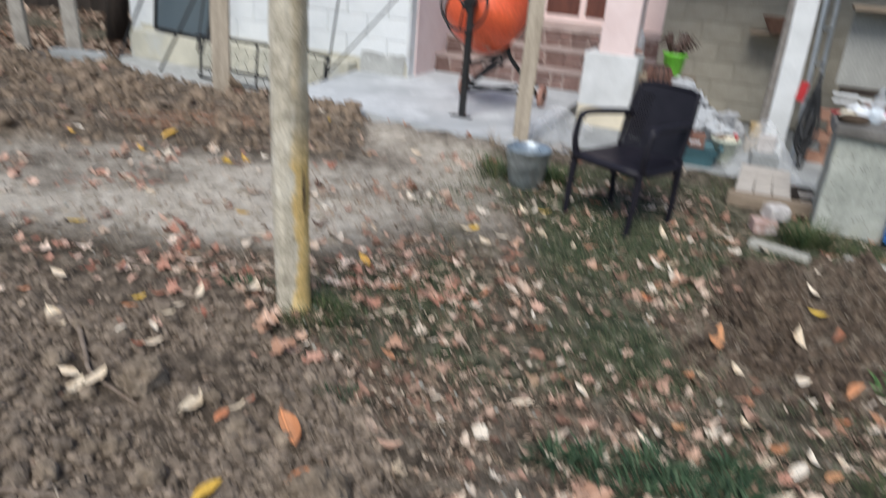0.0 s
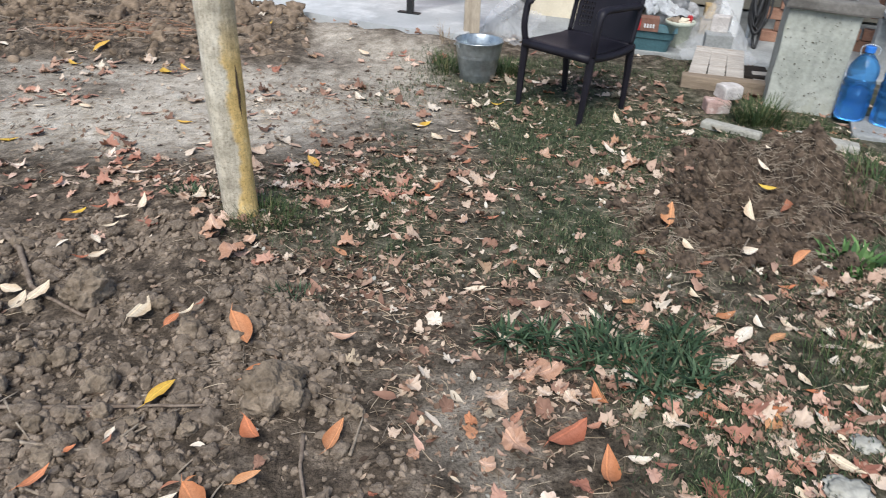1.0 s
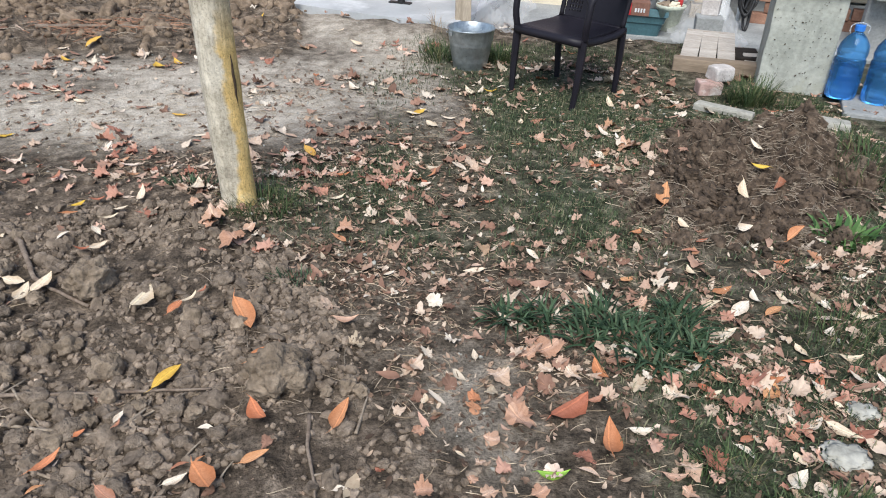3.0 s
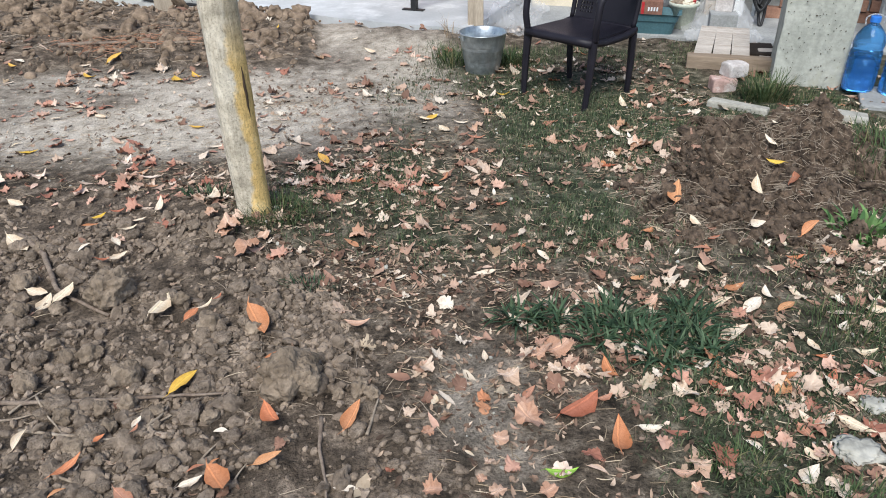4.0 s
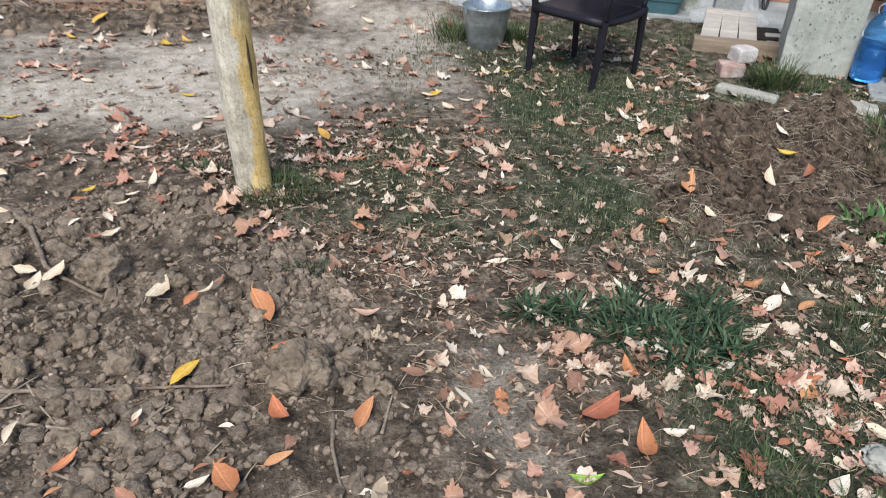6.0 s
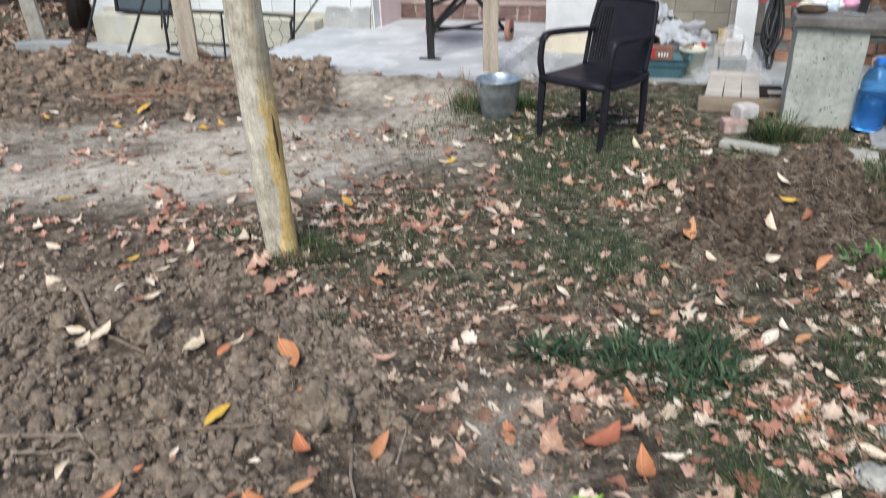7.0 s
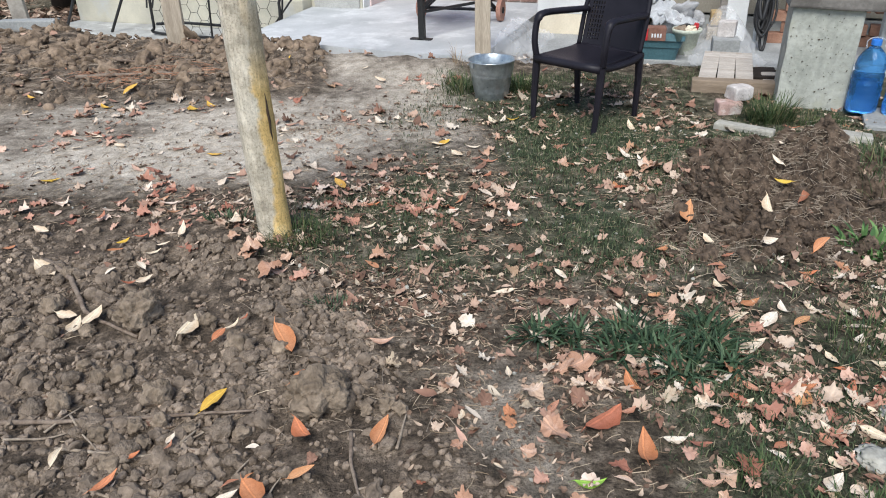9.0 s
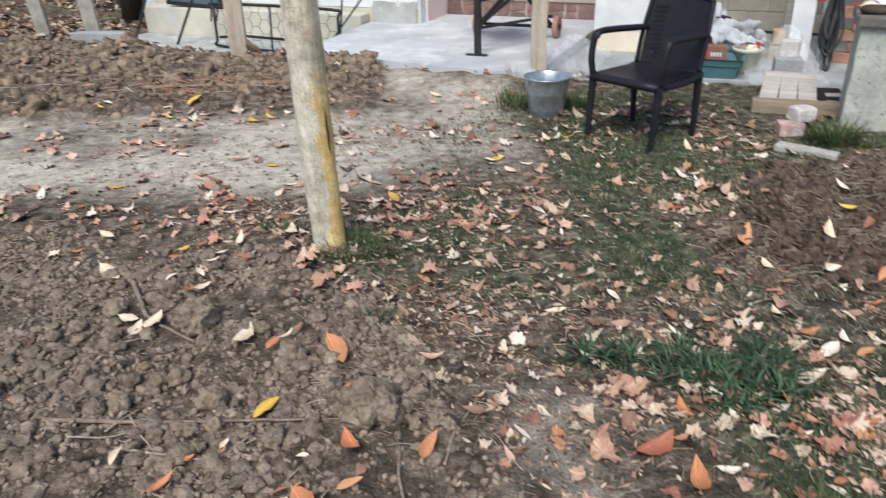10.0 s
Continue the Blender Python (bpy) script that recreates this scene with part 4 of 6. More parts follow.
solo("tree_trunk", bm, M_SHED, "dark bare tree trunk beside the house corner", "tree", pose(-4.52, 10.95, 0), smooth=True)
bm = fresh()
block(bm, (0.62, 0.14, 0.12), (0, 0, 0), 0.01, rough=0.01)
solo("kerb_beam", bm, M_PAVE, "short concrete kerb half buried in soil", "kerb", pose(-3.62, 7.85, ground_z(-3.62, 7.85) - 0.02, 0, 0, -8))
bottle_lying = thing("water_bottle", "clear blue-tinted plastic bottle lying on the bank", "bottle", pose(-4.55, 8.75, ground_z(-4.55, 8.75) + 0.075, 90, 0, 70))
bm = fresh()
lathe(bm, [(0.06, 0.0), (0.078, 0.02), (0.08, 0.14), (0.074, 0.16), (0.08, 0.18), (0.08, 0.26), (0.05, 0.33), (0.02, 0.36), (0.02, 0.385)], 20)
part("body", bm, M_CLEAR, bottle_lying, smooth=True)
bm = fresh()
lathe(bm, [(0.023, 0.375), (0.023, 0.40), (0.0, 0.40)], 14)
part("cap", bm, M_BLUECAP, bottle_lying)

# ---- clutter by the porch ----
basin = thing("basin", "teal rectangular plastic basin on the paving", "basin", at_house(1.37, 0.14, 0.02, 3))


def tub(bm, w, d, h, taper, wall):
    rings = []
    for z, grow, inset in ((0.0, 0.0, 0.0), (h * 0.62, 0.62, 0.0), (h * 0.66, 0.66, -0.008), (h, 1.0, -0.008), (h + 0.006, 1.0, -0.022), (h, 1.0, 0.004), (0.012, 0.05, wall)):
        a, b = w / 2 - taper * (1 - grow) - inset, d / 2 - taper * (1 - grow) - inset
        c = 0.035
        ring = []
        for k, (sx, sy) in enumerate(((1, 1), (-1, 1), (-1, -1), (1, -1))):
            for q in range(5):
                t = radians(90 * k + 90 * q / 4)
                ring.append(bm.verts.new((sx * (a - c) + c * math.cos(t), sy * (b - c) + c * math.sin(t), z)))
        rings.append(ring)
    for a, b in zip(rings, rings[1:]):
        for s in range(20):
            bm.faces.new((a[s], a[(s + 1) % 20], b[(s + 1) % 20], b[s]))
    bm.faces.new(rings[0][::-1])
    bm.faces.new(rings[-1])
    return bm


part("tub", tub(fresh(), 0.40, 0.27, 0.155, 0.035, 0.006), M_TEAL, basin, smooth=False)
carton = thing("carton", "small red-brown printed carton standing in the basin", "box", at_house(1.35, 0.15, 0.10, 8))
bm = fresh()
block(bm, (0.17, 0.12, 0.16), (0, 0, 0), 0.003)
part("box", bm, M_CARTON, carton)
bm = fresh()
block(bm, (0.022, 0.004, 0.15), (-0.068, -0.061, 0.004), 0)
part("red_band", bm, M_RED, carton, "red printed band")
for k in range(4):
    bm = fresh()
    block(bm, (0.013, 0.004, 0.03), (-0.022 + 0.022 * k, -0.061, 0.085), 0)
    part("print_bar", bm, M_PALE, carton, "pale unreadable print")
pot = thing("flower_pot", "pale green plastic pot full of rags and scraps", "pot", at_house(1.59, 0.33, 0.02))
bm = fresh()
lathe(bm, [(0.072, 0.0), (0.078, 0.006), (0.105, 0.17), (0.118, 0.175), (0.122, 0.20), (0.116, 0.205), (0.108, 0.19), (0.098, 0.15), (0.07, 0.02)], 32)
part("pot", bm, M_PALEPOT, pot, smooth=True)
for k, (du, dv, z, mat, size) in enumerate(((-0.04, 0.0, 0.19, M_BEAM, (0.06, 0.05, 0.035)), (0.03, -0.02, 0.20, M_CREAM, (0.05, 0.045, 0.03)), (0.0, 0.05, 0.20, M_BLACK, (0.06, 0.04, 0.03)), (0.07, 0.0, 0.22, M_RED, (0.022, 0.02, 0.035)))):
    bm = fresh()
    lump(bm, size, 11 + k, 3, 0.5, 0.25)
    part("scrap", bm, mat, pot, m=pose(du, dv, z))
rags = thing("rag_heap", "heap of white and grey rags on a low stack", "cloth", at_house(1.32, 0.85, 0.02))


def crumpled(w, d, tall, seed, cuts=26):
    """A rag dropped in a heap: a sheet with sharp folds and a hanging rim."""
    bm = fresh()
    rows = []
    for i in range(cuts + 1):
        row = []
        for j in range(cuts + 1):
            x, y = (i / cuts - 0.5) * 2, (j / cuts - 0.5) * 2
            away = math.hypot(x, y)
            fold = abs(noise.noise(Vector((x * 1.7 + seed, y * 0.9, seed)))) + 0.5 * abs(noise.noise(Vector((x * 1.5, y * 4.0 + seed, seed + 3))))
            rim = 1 + 0.35 * noise.noise(Vector((x * 2 + seed, y * 2, 7.0)))
            row.append(bm.verts.new((x * w * rim * 0.5, y * d * rim * 0.5, tall * (1.0 - 0.75 * min(away, 1.3) ** 2 + 0.9 * fold - 0.35))))
        rows.append(row)
    for a, b in zip(rows, rows[1:]):
        for k in range(cuts):
            bm.faces.new((a[k], b[k], b[k + 1], a[k + 1]))
    bmesh.ops.solidify(bm, geom=bm.faces[:], thickness=0.004)
    return bm


for k, (du, dv, z, w, d, tall, turn) in enumerate(((-0.22, 0.12, 0.40, 0.40, 0.28, 0.16, -35), (-0.10, 0.02, 0.34, 0.26, 0.22, 0.12, 20), (0.04, -0.04, 0.24, 0.36, 0.26, 0.11, -12), (0.18, -0.10, 0.19, 0.30, 0.22, 0.08, -28), (-0.02, -0.10, 0.18, 0.26, 0.2, 0.09, 60))):
    part("rag", crumpled(w, d, tall, 3.1 * k + 1), M_RAG, rags, m=pose(du, dv, z, 14, 12, turn), smooth=True)
for k, (du, dv, z, size, mat) in enumerate(((-0.22, -0.08, 0.18, (0.11, 0.11, 0.18), M_YELLOWBAG), (-0.08, 0.06, 0.26, (0.12, 0.09, 0.09), M_BEAM), (0.02, 0.0, 0.345, (0.10, 0.035, 0.02), M_BLACK), (-0.14, 0.02, 0.43, (0.05, 0.03, 0.05), M_BLACK), (0.30, 0.10, 0.15, (0.09, 0.08, 0.09), M_GREYRAG), (0.0, 0.15, 0.11, (0.40, 0.16, 0.14), M_GREYRAG))):
    bm = fresh()
    lump(bm, size, 31 + 3 * k, 4, 0.45, 0.2)
    part("sack" if mat is M_YELLOWBAG else "rag", bm, mat, rags, m=pose(du, dv, z, 0, 5 * k, 25 * k), smooth=True)
bm = fresh()
block(bm, (0.50, 0.36, 0.50), (0, 0, 0), 0.01)
stack = solo("crate", bm, M_BEAM, "brown crate carrying the green pot", "crate", at_house(0.92, 1.28, 0.02))
gpot = thing("flower_pot", "lime green plastic pot with a withered plant", "pot", at_house(0.955, 1.22, 0.55))
bm = fresh()
lathe(bm, [(0.075, 0.0), (0.08, 0.005), (0.102, 0.17), (0.112, 0.175), (0.115, 0.20), (0.105, 0.20), (0.09, 0.15), (0.07, 0.03)], 28)
part("pot", bm, M_GREEN_POT, gpot, smooth=True)
r = random.Random(8)
bm = fresh()
for k in range(60):
    a, l = r.uniform(0, 6.28), r.uniform(0.10, 0.28)
    p0 = Vector((0.04 * math.cos(a), 0.04 * math.sin(a), 0.17))
    d = Vector((math.cos(a), math.sin(a), 0))
    tube(bm, [p0, p0 + d * l * 0.35 + Vector((0, 0, l * 0.75)), p0 + d * l * 0.7 + Vector((0, 0, l * 0.45))], [0.004, 0.009, 0.003], 4)
part("withered_plant", bm, M_WICKER, gpot, "dry reddish-brown plant")
basket = thing("wicker_basket", "dark brown wicker basket behind the chair", "basket", at_house(0.90, 0.84, 0.47))
bm = fresh()
lathe(bm, [(0.085, 0.0), (0.10, 0.06), (0.105, 0.12), (0.085, 0.18), (0.06, 0.20), (0.055, 0.19), (0.08, 0.15)], 22)
part("body", bm, M_WICKER, basket, smooth=True)
for k in range(14):
    a = 2 * math.pi * k / 14
    bm = fresh()
    tube(bm, [((0.088 + q * 0) * math.cos(a) * w, 0.088 * math.sin(a) * w, q) for q, w in ((0.0, 1.0), (0.06, 1.17), (0.12, 1.23), (0.18, 1.0))], 0.006, 5)
    part("rib", bm, M_CARTON, basket)
bm = fresh()
block(bm, (0.26, 0.24, 0.45), (0, 0, 0), 0.006)
solo("stool_box", bm, M_SHED, "dark wooden box under the wicker basket", "box", at_house(0.90, 0.84, 0.02))
bm = fresh()
lathe(bm, [(0.035, 0.0), (0.04, 0.02), (0.04, 0.12), (0.015, 0.16), (0.015, 0.19)], 14)
solo("jar", bm, M_CLEAR, "clear jar on the white plinth", "jar", at_house(0.635, 1.10, 0.735), smooth=True)
bm = fresh()
block(bm, (0.10, 0.06, 0.035), (0, 0, 0), 0.004)
solo("small_box", bm, M_CARTON, "small dark red box on the white plinth", "box", at_house(0.63, 0.98, 0.735, 10))


def film_sheet(name, label, m, w, h, peak, seed, cuts=44):
    """Crumpled clear film that hangs over what stands below it."""
    bm = fresh()
    g = [[None] * (cuts + 1) for _ in range(cuts + 1)]
    for i in range(cuts + 1):
        for j in range(cuts + 1):
            s, t = i / cuts, j / cuts
            x, y = (s - 0.5) * w, (t - 0.5) * h
            z = peak(x, y) + 0.05 * noise.noise(Vector((x * 9, y * 5, seed))) + 0.03 * abs(noise.noise(Vector((x * 24, y * 10, seed + 4)))) 
            g[i][j] = bm.verts.new((x + 0.03 * noise.noise(Vector((x * 7, y * 7, seed + 9))), y, max(z, 0.004)))
    for i in range(cuts):
        for j in range(cuts):
            bm.faces.new((g[i][j], g[i + 1][j], g[i + 1][j + 1], g[i][j + 1]))
    return solo(name, bm, M_FILM, label, "plastic film", m, smooth=True)


film_sheet("plastic_film", "crumpled clear plastic film over boards and blocks", at_house(1.86, 0.30, 0.02, 12), 0.56, 0.85, lambda x, y: 0.30 * math.exp(-((x - 0.05 - 0.1 * y) / 0.17) ** 2) * step(-0.40, 0.15, y) + 0.02, 2.0)
film_sheet("plastic_film", "crumpled clear plastic film along the slab's edge", at_house(0.24, 0.22, -0.01, 4), 0.40, 1.0, lambda x, y: 0.17 * step(0.22, -0.12, x) * step(-0.60, -0.1, y) + 0.005, 7.0)
for k, (u, v, z, w, d, h, turn) in enumerate(((1.90, 0.12, 0.02, 0.20, 0.16, 0.18, 8), (1.90, 0.20, 0.20, 0.13, 0.11, 0.12, -6))):
    bm = fresh()
    block(bm, (w, d, h), (0, 0, 0), 0.008, rough=0.006)
    solo("concrete_block", bm, M_MORTARED if k else M_PAVE, "pale concrete block under the plastic film", "block", at_house(u, v, z, turn), "blocks under the film")
bm = fresh()
block(bm, (0.62, 0.10, 0.105), (0, 0, 0), 0.008, rough=0.006)
solo("timber_beam", bm, M_BEAM, "old brown timber beam on the ground", "beam", at_house(2.02, -0.72, -0.02, 5))
for k, (du, w) in enumerate(((-0.118, 0.115), (0.0, 0.113), (0.119, 0.117))):
    bm = fresh()
    block(bm, (w, 0.62, 0.018), (0, 0, 0), 0.003, rough=0.003)
    solo("board", bm, M_BOARD, "weathered pale board sloping on the beam", "board", at_house(1.93 + du, -0.42, 0.095, -1 + 1.2 * k, 6), "boards on the beam")
bm = fresh()
block(bm, (0.16, 0.34, 0.02), (0, 0, 0), 0.004, rough=0.004)
solo("board", bm, M_BOARD, "short weathered board leaning by the pillar", "board", at_house(2.27, -0.62, 0.02, 10, 20), "boards on the beam")
bm = fresh()
block(bm, (0.22, 0.30, 0.08), (0, 0, 0), 0.01, rough=0.008)
solo("rotten_block", bm, M_SHED, "dark rotten wooden block behind the beam", "wood", at_house(2.16, -0.42, 0.0, 4))

# hoses hung on the porch post
hose = thing("hose_bundle", "bundle of black rubber hoses hanging by the porch post", "hose", at_house(2.14, 0.66, 0.02) @ Matrix.Scale(0.92, 4))
r = random.Random(12)
for k in range(8):
    low, w, out = r.uniform(0.0, 0.30), r.uniform(0.03, 0.10), r.uniform(-0.03, 0.06)
    dv, tip = r.uniform(-0.05, 0.05), r.uniform(0.72, 0.86)
    bm = fresh()
    tube(bm, arc([(0.03, dv * 0.3, tip), (0.02 - w * 0.6 + out * 0.4, dv, 0.52), (-w * 0.7 + out, dv - 0.06, low + 0.12), (out + 0.01, dv - 0.11, low), (w * 0.8 + out, dv - 0.06, low + 0.13), (0.02 + w * 0.7 + out * 0.4, dv, 0.50), (0.04, dv * 0.3, tip)], 6), r.choice((0.010, 0.013, 0.016)), 8)
    part("hose", bm, M_HOSE, hose, smooth=True)
bm = fresh()
block(bm, (0.07, 0.02, 0.16), (0, 0, 0), 0.006, rough=0.006)
solo("red_rag", bm, M_RED, "red rag hanging above the hoses", "cloth", at_house(2.07, 0.925, 0.52, 0, 0, 8))
ladder = thing("ladder", "dull aluminium ladder leaning on the porch wall", "ladder", at_house(2.20, 1.15, 0.02, 74, -3))
for s in (-1, 1):
    bm = fresh()
    block(bm, (0.065, 0.028, 2.2), (s * 0.19, 0, 0), 0.003)
    part("rail", bm, M_ALU, ladder)
for k in range(7):
    bm = fresh()
    tube(bm, [(-0.19, 0, 0.22 + 0.29 * k), (0.19, 0, 0.22 + 0.29 * k)], 0.014, 8)
    part("rung", bm, M_ALU, ladder)
    bm = fresh()
    lathe(bm, [(0.010, 0.0), (0.010, 0.006), (0.0, 0.006)], 10)
    part("rivet", bm, M_BLACK, ladder, m=pose(-0.19, -0.016, 0.22 + 0.29 * k, 90))

# clay rubble wall and sheet behind the table
rubble = thing("clay_brick_stack", "loose stack of broken red clay bricks under the sheet", "bricks", at_house(2.95, 0.95, 0.02))
r = random.Random(21)
for row in range(6):
    for k in range(6):
        if r.random() < 0.12:
            continue
        bm = fresh()
        block(bm, (0.21 - 0.03 * r.random(), 0.12, 0.085), (0, 0, 0), 0.006, rough=0.005)
        part("brick", bm, M_CLAY, rubble, m=pose(-0.62 + 0.23 * k + 0.11 * (row % 2), 0.03 * r.random(), 0.092 * row, 0, 0, r.uniform(-7, 7)))
sheet = solo("fibre_sheet", block(fresh(), (1.3, 0.03, 0.62), (0, 0, 0), 0.004), M_SHEET, "grey fibre cement sheet above the brick stack", "sheet", at_house(2.98, 1.22, 0.66, 0, -4))
# dark solid strip in place of the shaded gap below the sheet
bm = fresh()
block(bm, (1.25, 0.10, 0.05), (0, 0, 0), 0.006)
solo("dark_beam", bm, M_SHED, "dark strip standing in for the shaded gap under the grey sheet", "beam", at_house(3.0, 1.16, 0.605))
bm = fresh()
tube(bm, arc([(0, 0, 0), (0.25, -0.02, -0.012), (0.55, 0.0, -0.03), (0.75, 0.02, -0.05)], 5), 0.014, 8)
solo("pale_pole", bm, M_PALE, "pale thin pole lying along the brick stack", "pole", at_house(2.52, 0.90, 0.60))
for du, z in ((0.0, 0.60), (0.01, 0.545)):
    bm = fresh()
    block(bm, (0.20, 0.05, 0.022), (0, 0, 0), 0.004)
    solo("white_batten", bm, M_PALE, "white batten across the ladder", "batten", at_house(2.42 + du, 0.98, z), "white battens")
for u, v, z, s in ((1.78, 1.9, 0.98, 0.16), (2.85, 1.1, 1.33, 0.17)):
    bm = fresh()
    lathe(bm, [(0.5 * s, 0.0), (0.55 * s, 0.02), (s, 0.85 * s), (1.05 * s, 0.9 * s), (0.95 * s, 0.9 * s), (0.5 * s, 0.05)], 24)
    solo("clay_pot", bm, M_CLAY, "large orange clay pot up by the porch", "pot", at_house(u, v, z), "clay pots", smooth=True)
for u, v, z, w in ((1.78, 2.05, 0.95, 0.5), (2.85, 1.18, 1.285, 1.1)):
    bm = fresh()
    block(bm, (w, 0.34, 0.03), (0, 0, 0), 0.004)
    solo("shelf", bm, M_BEAM, "plain brown shelf under the clay pot", "shelf", at_house(u, v, z))
# grey lattice and low wall beyond the bottles
bm = fresh()
block(bm, (1.5, 0.12, 0.42), (0, 0, 0), 0.01, rough=0.008)
solo("low_wall", bm, M_PAVE, "low rough concrete wall behind the bottles", "wall", at_house(3.75, 0.35, -0.02), kind="structure")
bm = fresh()
block(bm, (1.5, 0.40, 0.035), (0, 0, 0), 0.006, rough=0.004)
solo("white_ledge", bm, M_PAVE, "pale ledge on the low wall", "ledge", at_house(3.75, 0.30, 0.42), kind="structure")
grille = thing("grey_grille", "dark grey wire grille behind the table", "grille", at_house(3.75, 0.40, 0.46))
for k in range(15):
    bm = fresh()
    tube(bm, [(-0.7 + 0.1 * k, 0, 0), (-0.7 + 0.1 * k, 0, 0.9)], 0.006, 5)
    part("bar", bm, M_ALU, grille)
for z in (0.02, 0.45, 0.88):
    bm = fresh()
    block(bm, (1.46, 0.03, 0.03), (0, 0, z), 0.003)
    part("rail", bm, M_SHEET, grille)
bm = fresh()
block(bm, (1.45, 0.03, 0.9), (0, 0.10, 0), 0.003)
part("backing", bm, M_TOPSLAB, grille, "dull grey backing")

# ---- pillar table ----
table = thing("stone_table", "pitted concrete pillar with a weathered grey slab top", "table", at_house(2.455, -0.80, -0.03, 0))
bm = fresh()
block(bm, (0.405, 0.40, 0.655), (0, 0, 0), 0.012)
bmesh.ops.subdivide_edges(bm, edges=bm.edges[:], cuts=4, use_grid_fill=True)
for v in bm.verts:
    v.co += 0.006 * noise.noise_vector(v.co * 7)
part("pillar", bm, M_PILLAR, table, smooth=False)
r = random.Random(3)
for k in range(130):
    bm = fresh()
    s = 0.0012 + 0.0035 * r.random() ** 2
    lump(bm, (s, 0.003, s * r.uniform(0.6, 1.2)), k * 1.7, 1, 0.3, 0.1)
    part("pit", bm, M_CRACK, table, "small dark pit in the concrete" if k == 0 else "", m=pose(r.uniform(-0.19, 0.19), -0.2045 - 0.001, r.uniform(0.08, 0.62)))
bm = fresh()
block(bm, (0.52, 0.54, 0.07), (0.03, 0.03, 0.65), 0.014)
bmesh.ops.subdivide_edges(bm, edges=bm.edges[:], cuts=3, use_grid_fill=True)
for v in bm.verts:
    v.co += 0.012 * noise.noise_vector(v.co * 6)
part("top", bm, M_TOPSLAB, table, "thick weathered grey top")
TOP = 0.695
bm = fresh()
lathe(bm, [(0.075, 0.0), (0.09, 0.012), (0.088, 0.032), (0.07, 0.04), (0.055, 0.03), (0.05, 0.012)], 26)
solo("bowl", bm, M_CRACK, "shallow dark bowl on the stone table", "bowl", at_house(2.32, -0.88, TOP), smooth=True)
bm = fresh()
lump(bm, (0.11, 0.075, 0.055), 41, 4, 0.5, 0.3, 0.6)
solo("plastic_bag", bm, M_RAG, "crumpled white plastic bag on the stone table", "bag", at_house(2.40, -0.66, TOP + 0.022), smooth=True)
bm = fresh()
lump(bm, (0.06, 0.045, 0.03), 44, 3, 0.4, 0.2, 0.6)
solo("cloth", bm, M_CREAM, "cream crumpled cloth on the stone table", "cloth", at_house(2.30, -0.72, TOP + 0.012), smooth=True)
bm = fresh()
lathe(bm, [(0.034, 0.0), (0.038, 0.006), (0.038, 0.05), (0.034, 0.06), (0.038, 0.07), (0.038, 0.13), (0.016, 0.185), (0.013, 0.205), (0.013, 0.215)], 20)
solo("water_bottle", bm, M_CLEAR, "small clear plastic bottle on the stone table", "bottle", at_house(2.44, -0.80, TOP), smooth=True)
bm = fresh()
lump(bm, (0.065, 0.045, 0.035), 47, 3, 0.35, 0.15, 0.4)
solo("pink_toy", bm, M_PINKTOY, "pink plastic toy on the stone table", "toy", at_house(2.56, -0.62, TOP + 0.02), smooth=True)
# small flat bar that stands for a red lid
bm = fresh()
block(bm, (0.09, 0.03, 0.012), (0, 0, 0), 0.003)
solo("red_lid", bm, M_RED, "small red lid on the stone table", "saucer", at_house(2.25, -0.62, TOP + 0.004, 12))
bm = fresh()
block(bm, (0.045, 0.045, 0.17), (0, 0, 0), 0.006)
solo("dark_box", bm, M_BLACK, "tall dark box on the stone table", "box", at_house(2.60, -0.86, TOP - 0.004, 8, 0, 6))
posy = thing("dried_posy", "small dried posy with orange and cream heads", "flowers", at_house(2.655, -0.80, TOP))
r = random.Random(17)
for k in range(16):
    bm = fresh()
    s = r.uniform(0.012, 0.022)
    lump(bm, (s, s, s), k * 2.3, 2, 0.4, 0.2)
    part("flower_head", bm, (M_CREAM, M_BAREPOST, M_ORANGE)[k % 3], posy, m=pose(r.uniform(-0.045, 0.05), r.uniform(-0.03, 0.03), 0.05 + 0.13 * r.random()))
for k in range(7):
    bm = fresh()
    tube(bm, [(0, 0, 0), (r.uniform(-0.04, 0.05), r.uniform(-0.03, 0.03), r.uniform(0.10, 0.17))], 0.0025, 5)
    part("stem", bm, M_TWIG, posy)
# a separate white ball, only parented to the posy
bm = fresh()
lump(bm, (0.018, 0.014, 0.018), 3, 3, 0.05, 0.02)
part("white_ball", bm, M_PALE, posy, "round white ball beside the posy", m=pose(0.085, 0.05, 0.085), smooth=True)
flag = thing("striped_paddle", "red and white striped paddle propped on the stone table", "paddle", at_house(2.60, -0.60, TOP - 0.01, 2))
bm = fresh()
tube(bm, [(0, 0, 0), (0.12, 0, 0.12)], 0.005, 6)
part("rod", bm, M_ALU, flag)
bm = fresh()
block(bm, (0.34, 0.016, 0.055), (0.17, 0, -0.027), 0.006)
blade = part("blade", bm, M_RED, flag, "flat red blade", m=pose(0.11, 0, 0.11, 0, -36, 0))
for z in (-0.010, 0.012):
    bm = fresh()
    block(bm, (0.33, 0.020, 0.009), (0.17, 0, z), 0.001)
    part("stripe", bm, M_PALE, blade, "white stripe")
bm = fresh()
block(bm, (0.12, 0.02, 0.006), (0, 0, 0), 0.002)
solo("knife", bm, M_ALU, "small blade lying on the stone table", "knife", at_house(2.55, -0.95, TOP + 0.003, -10))

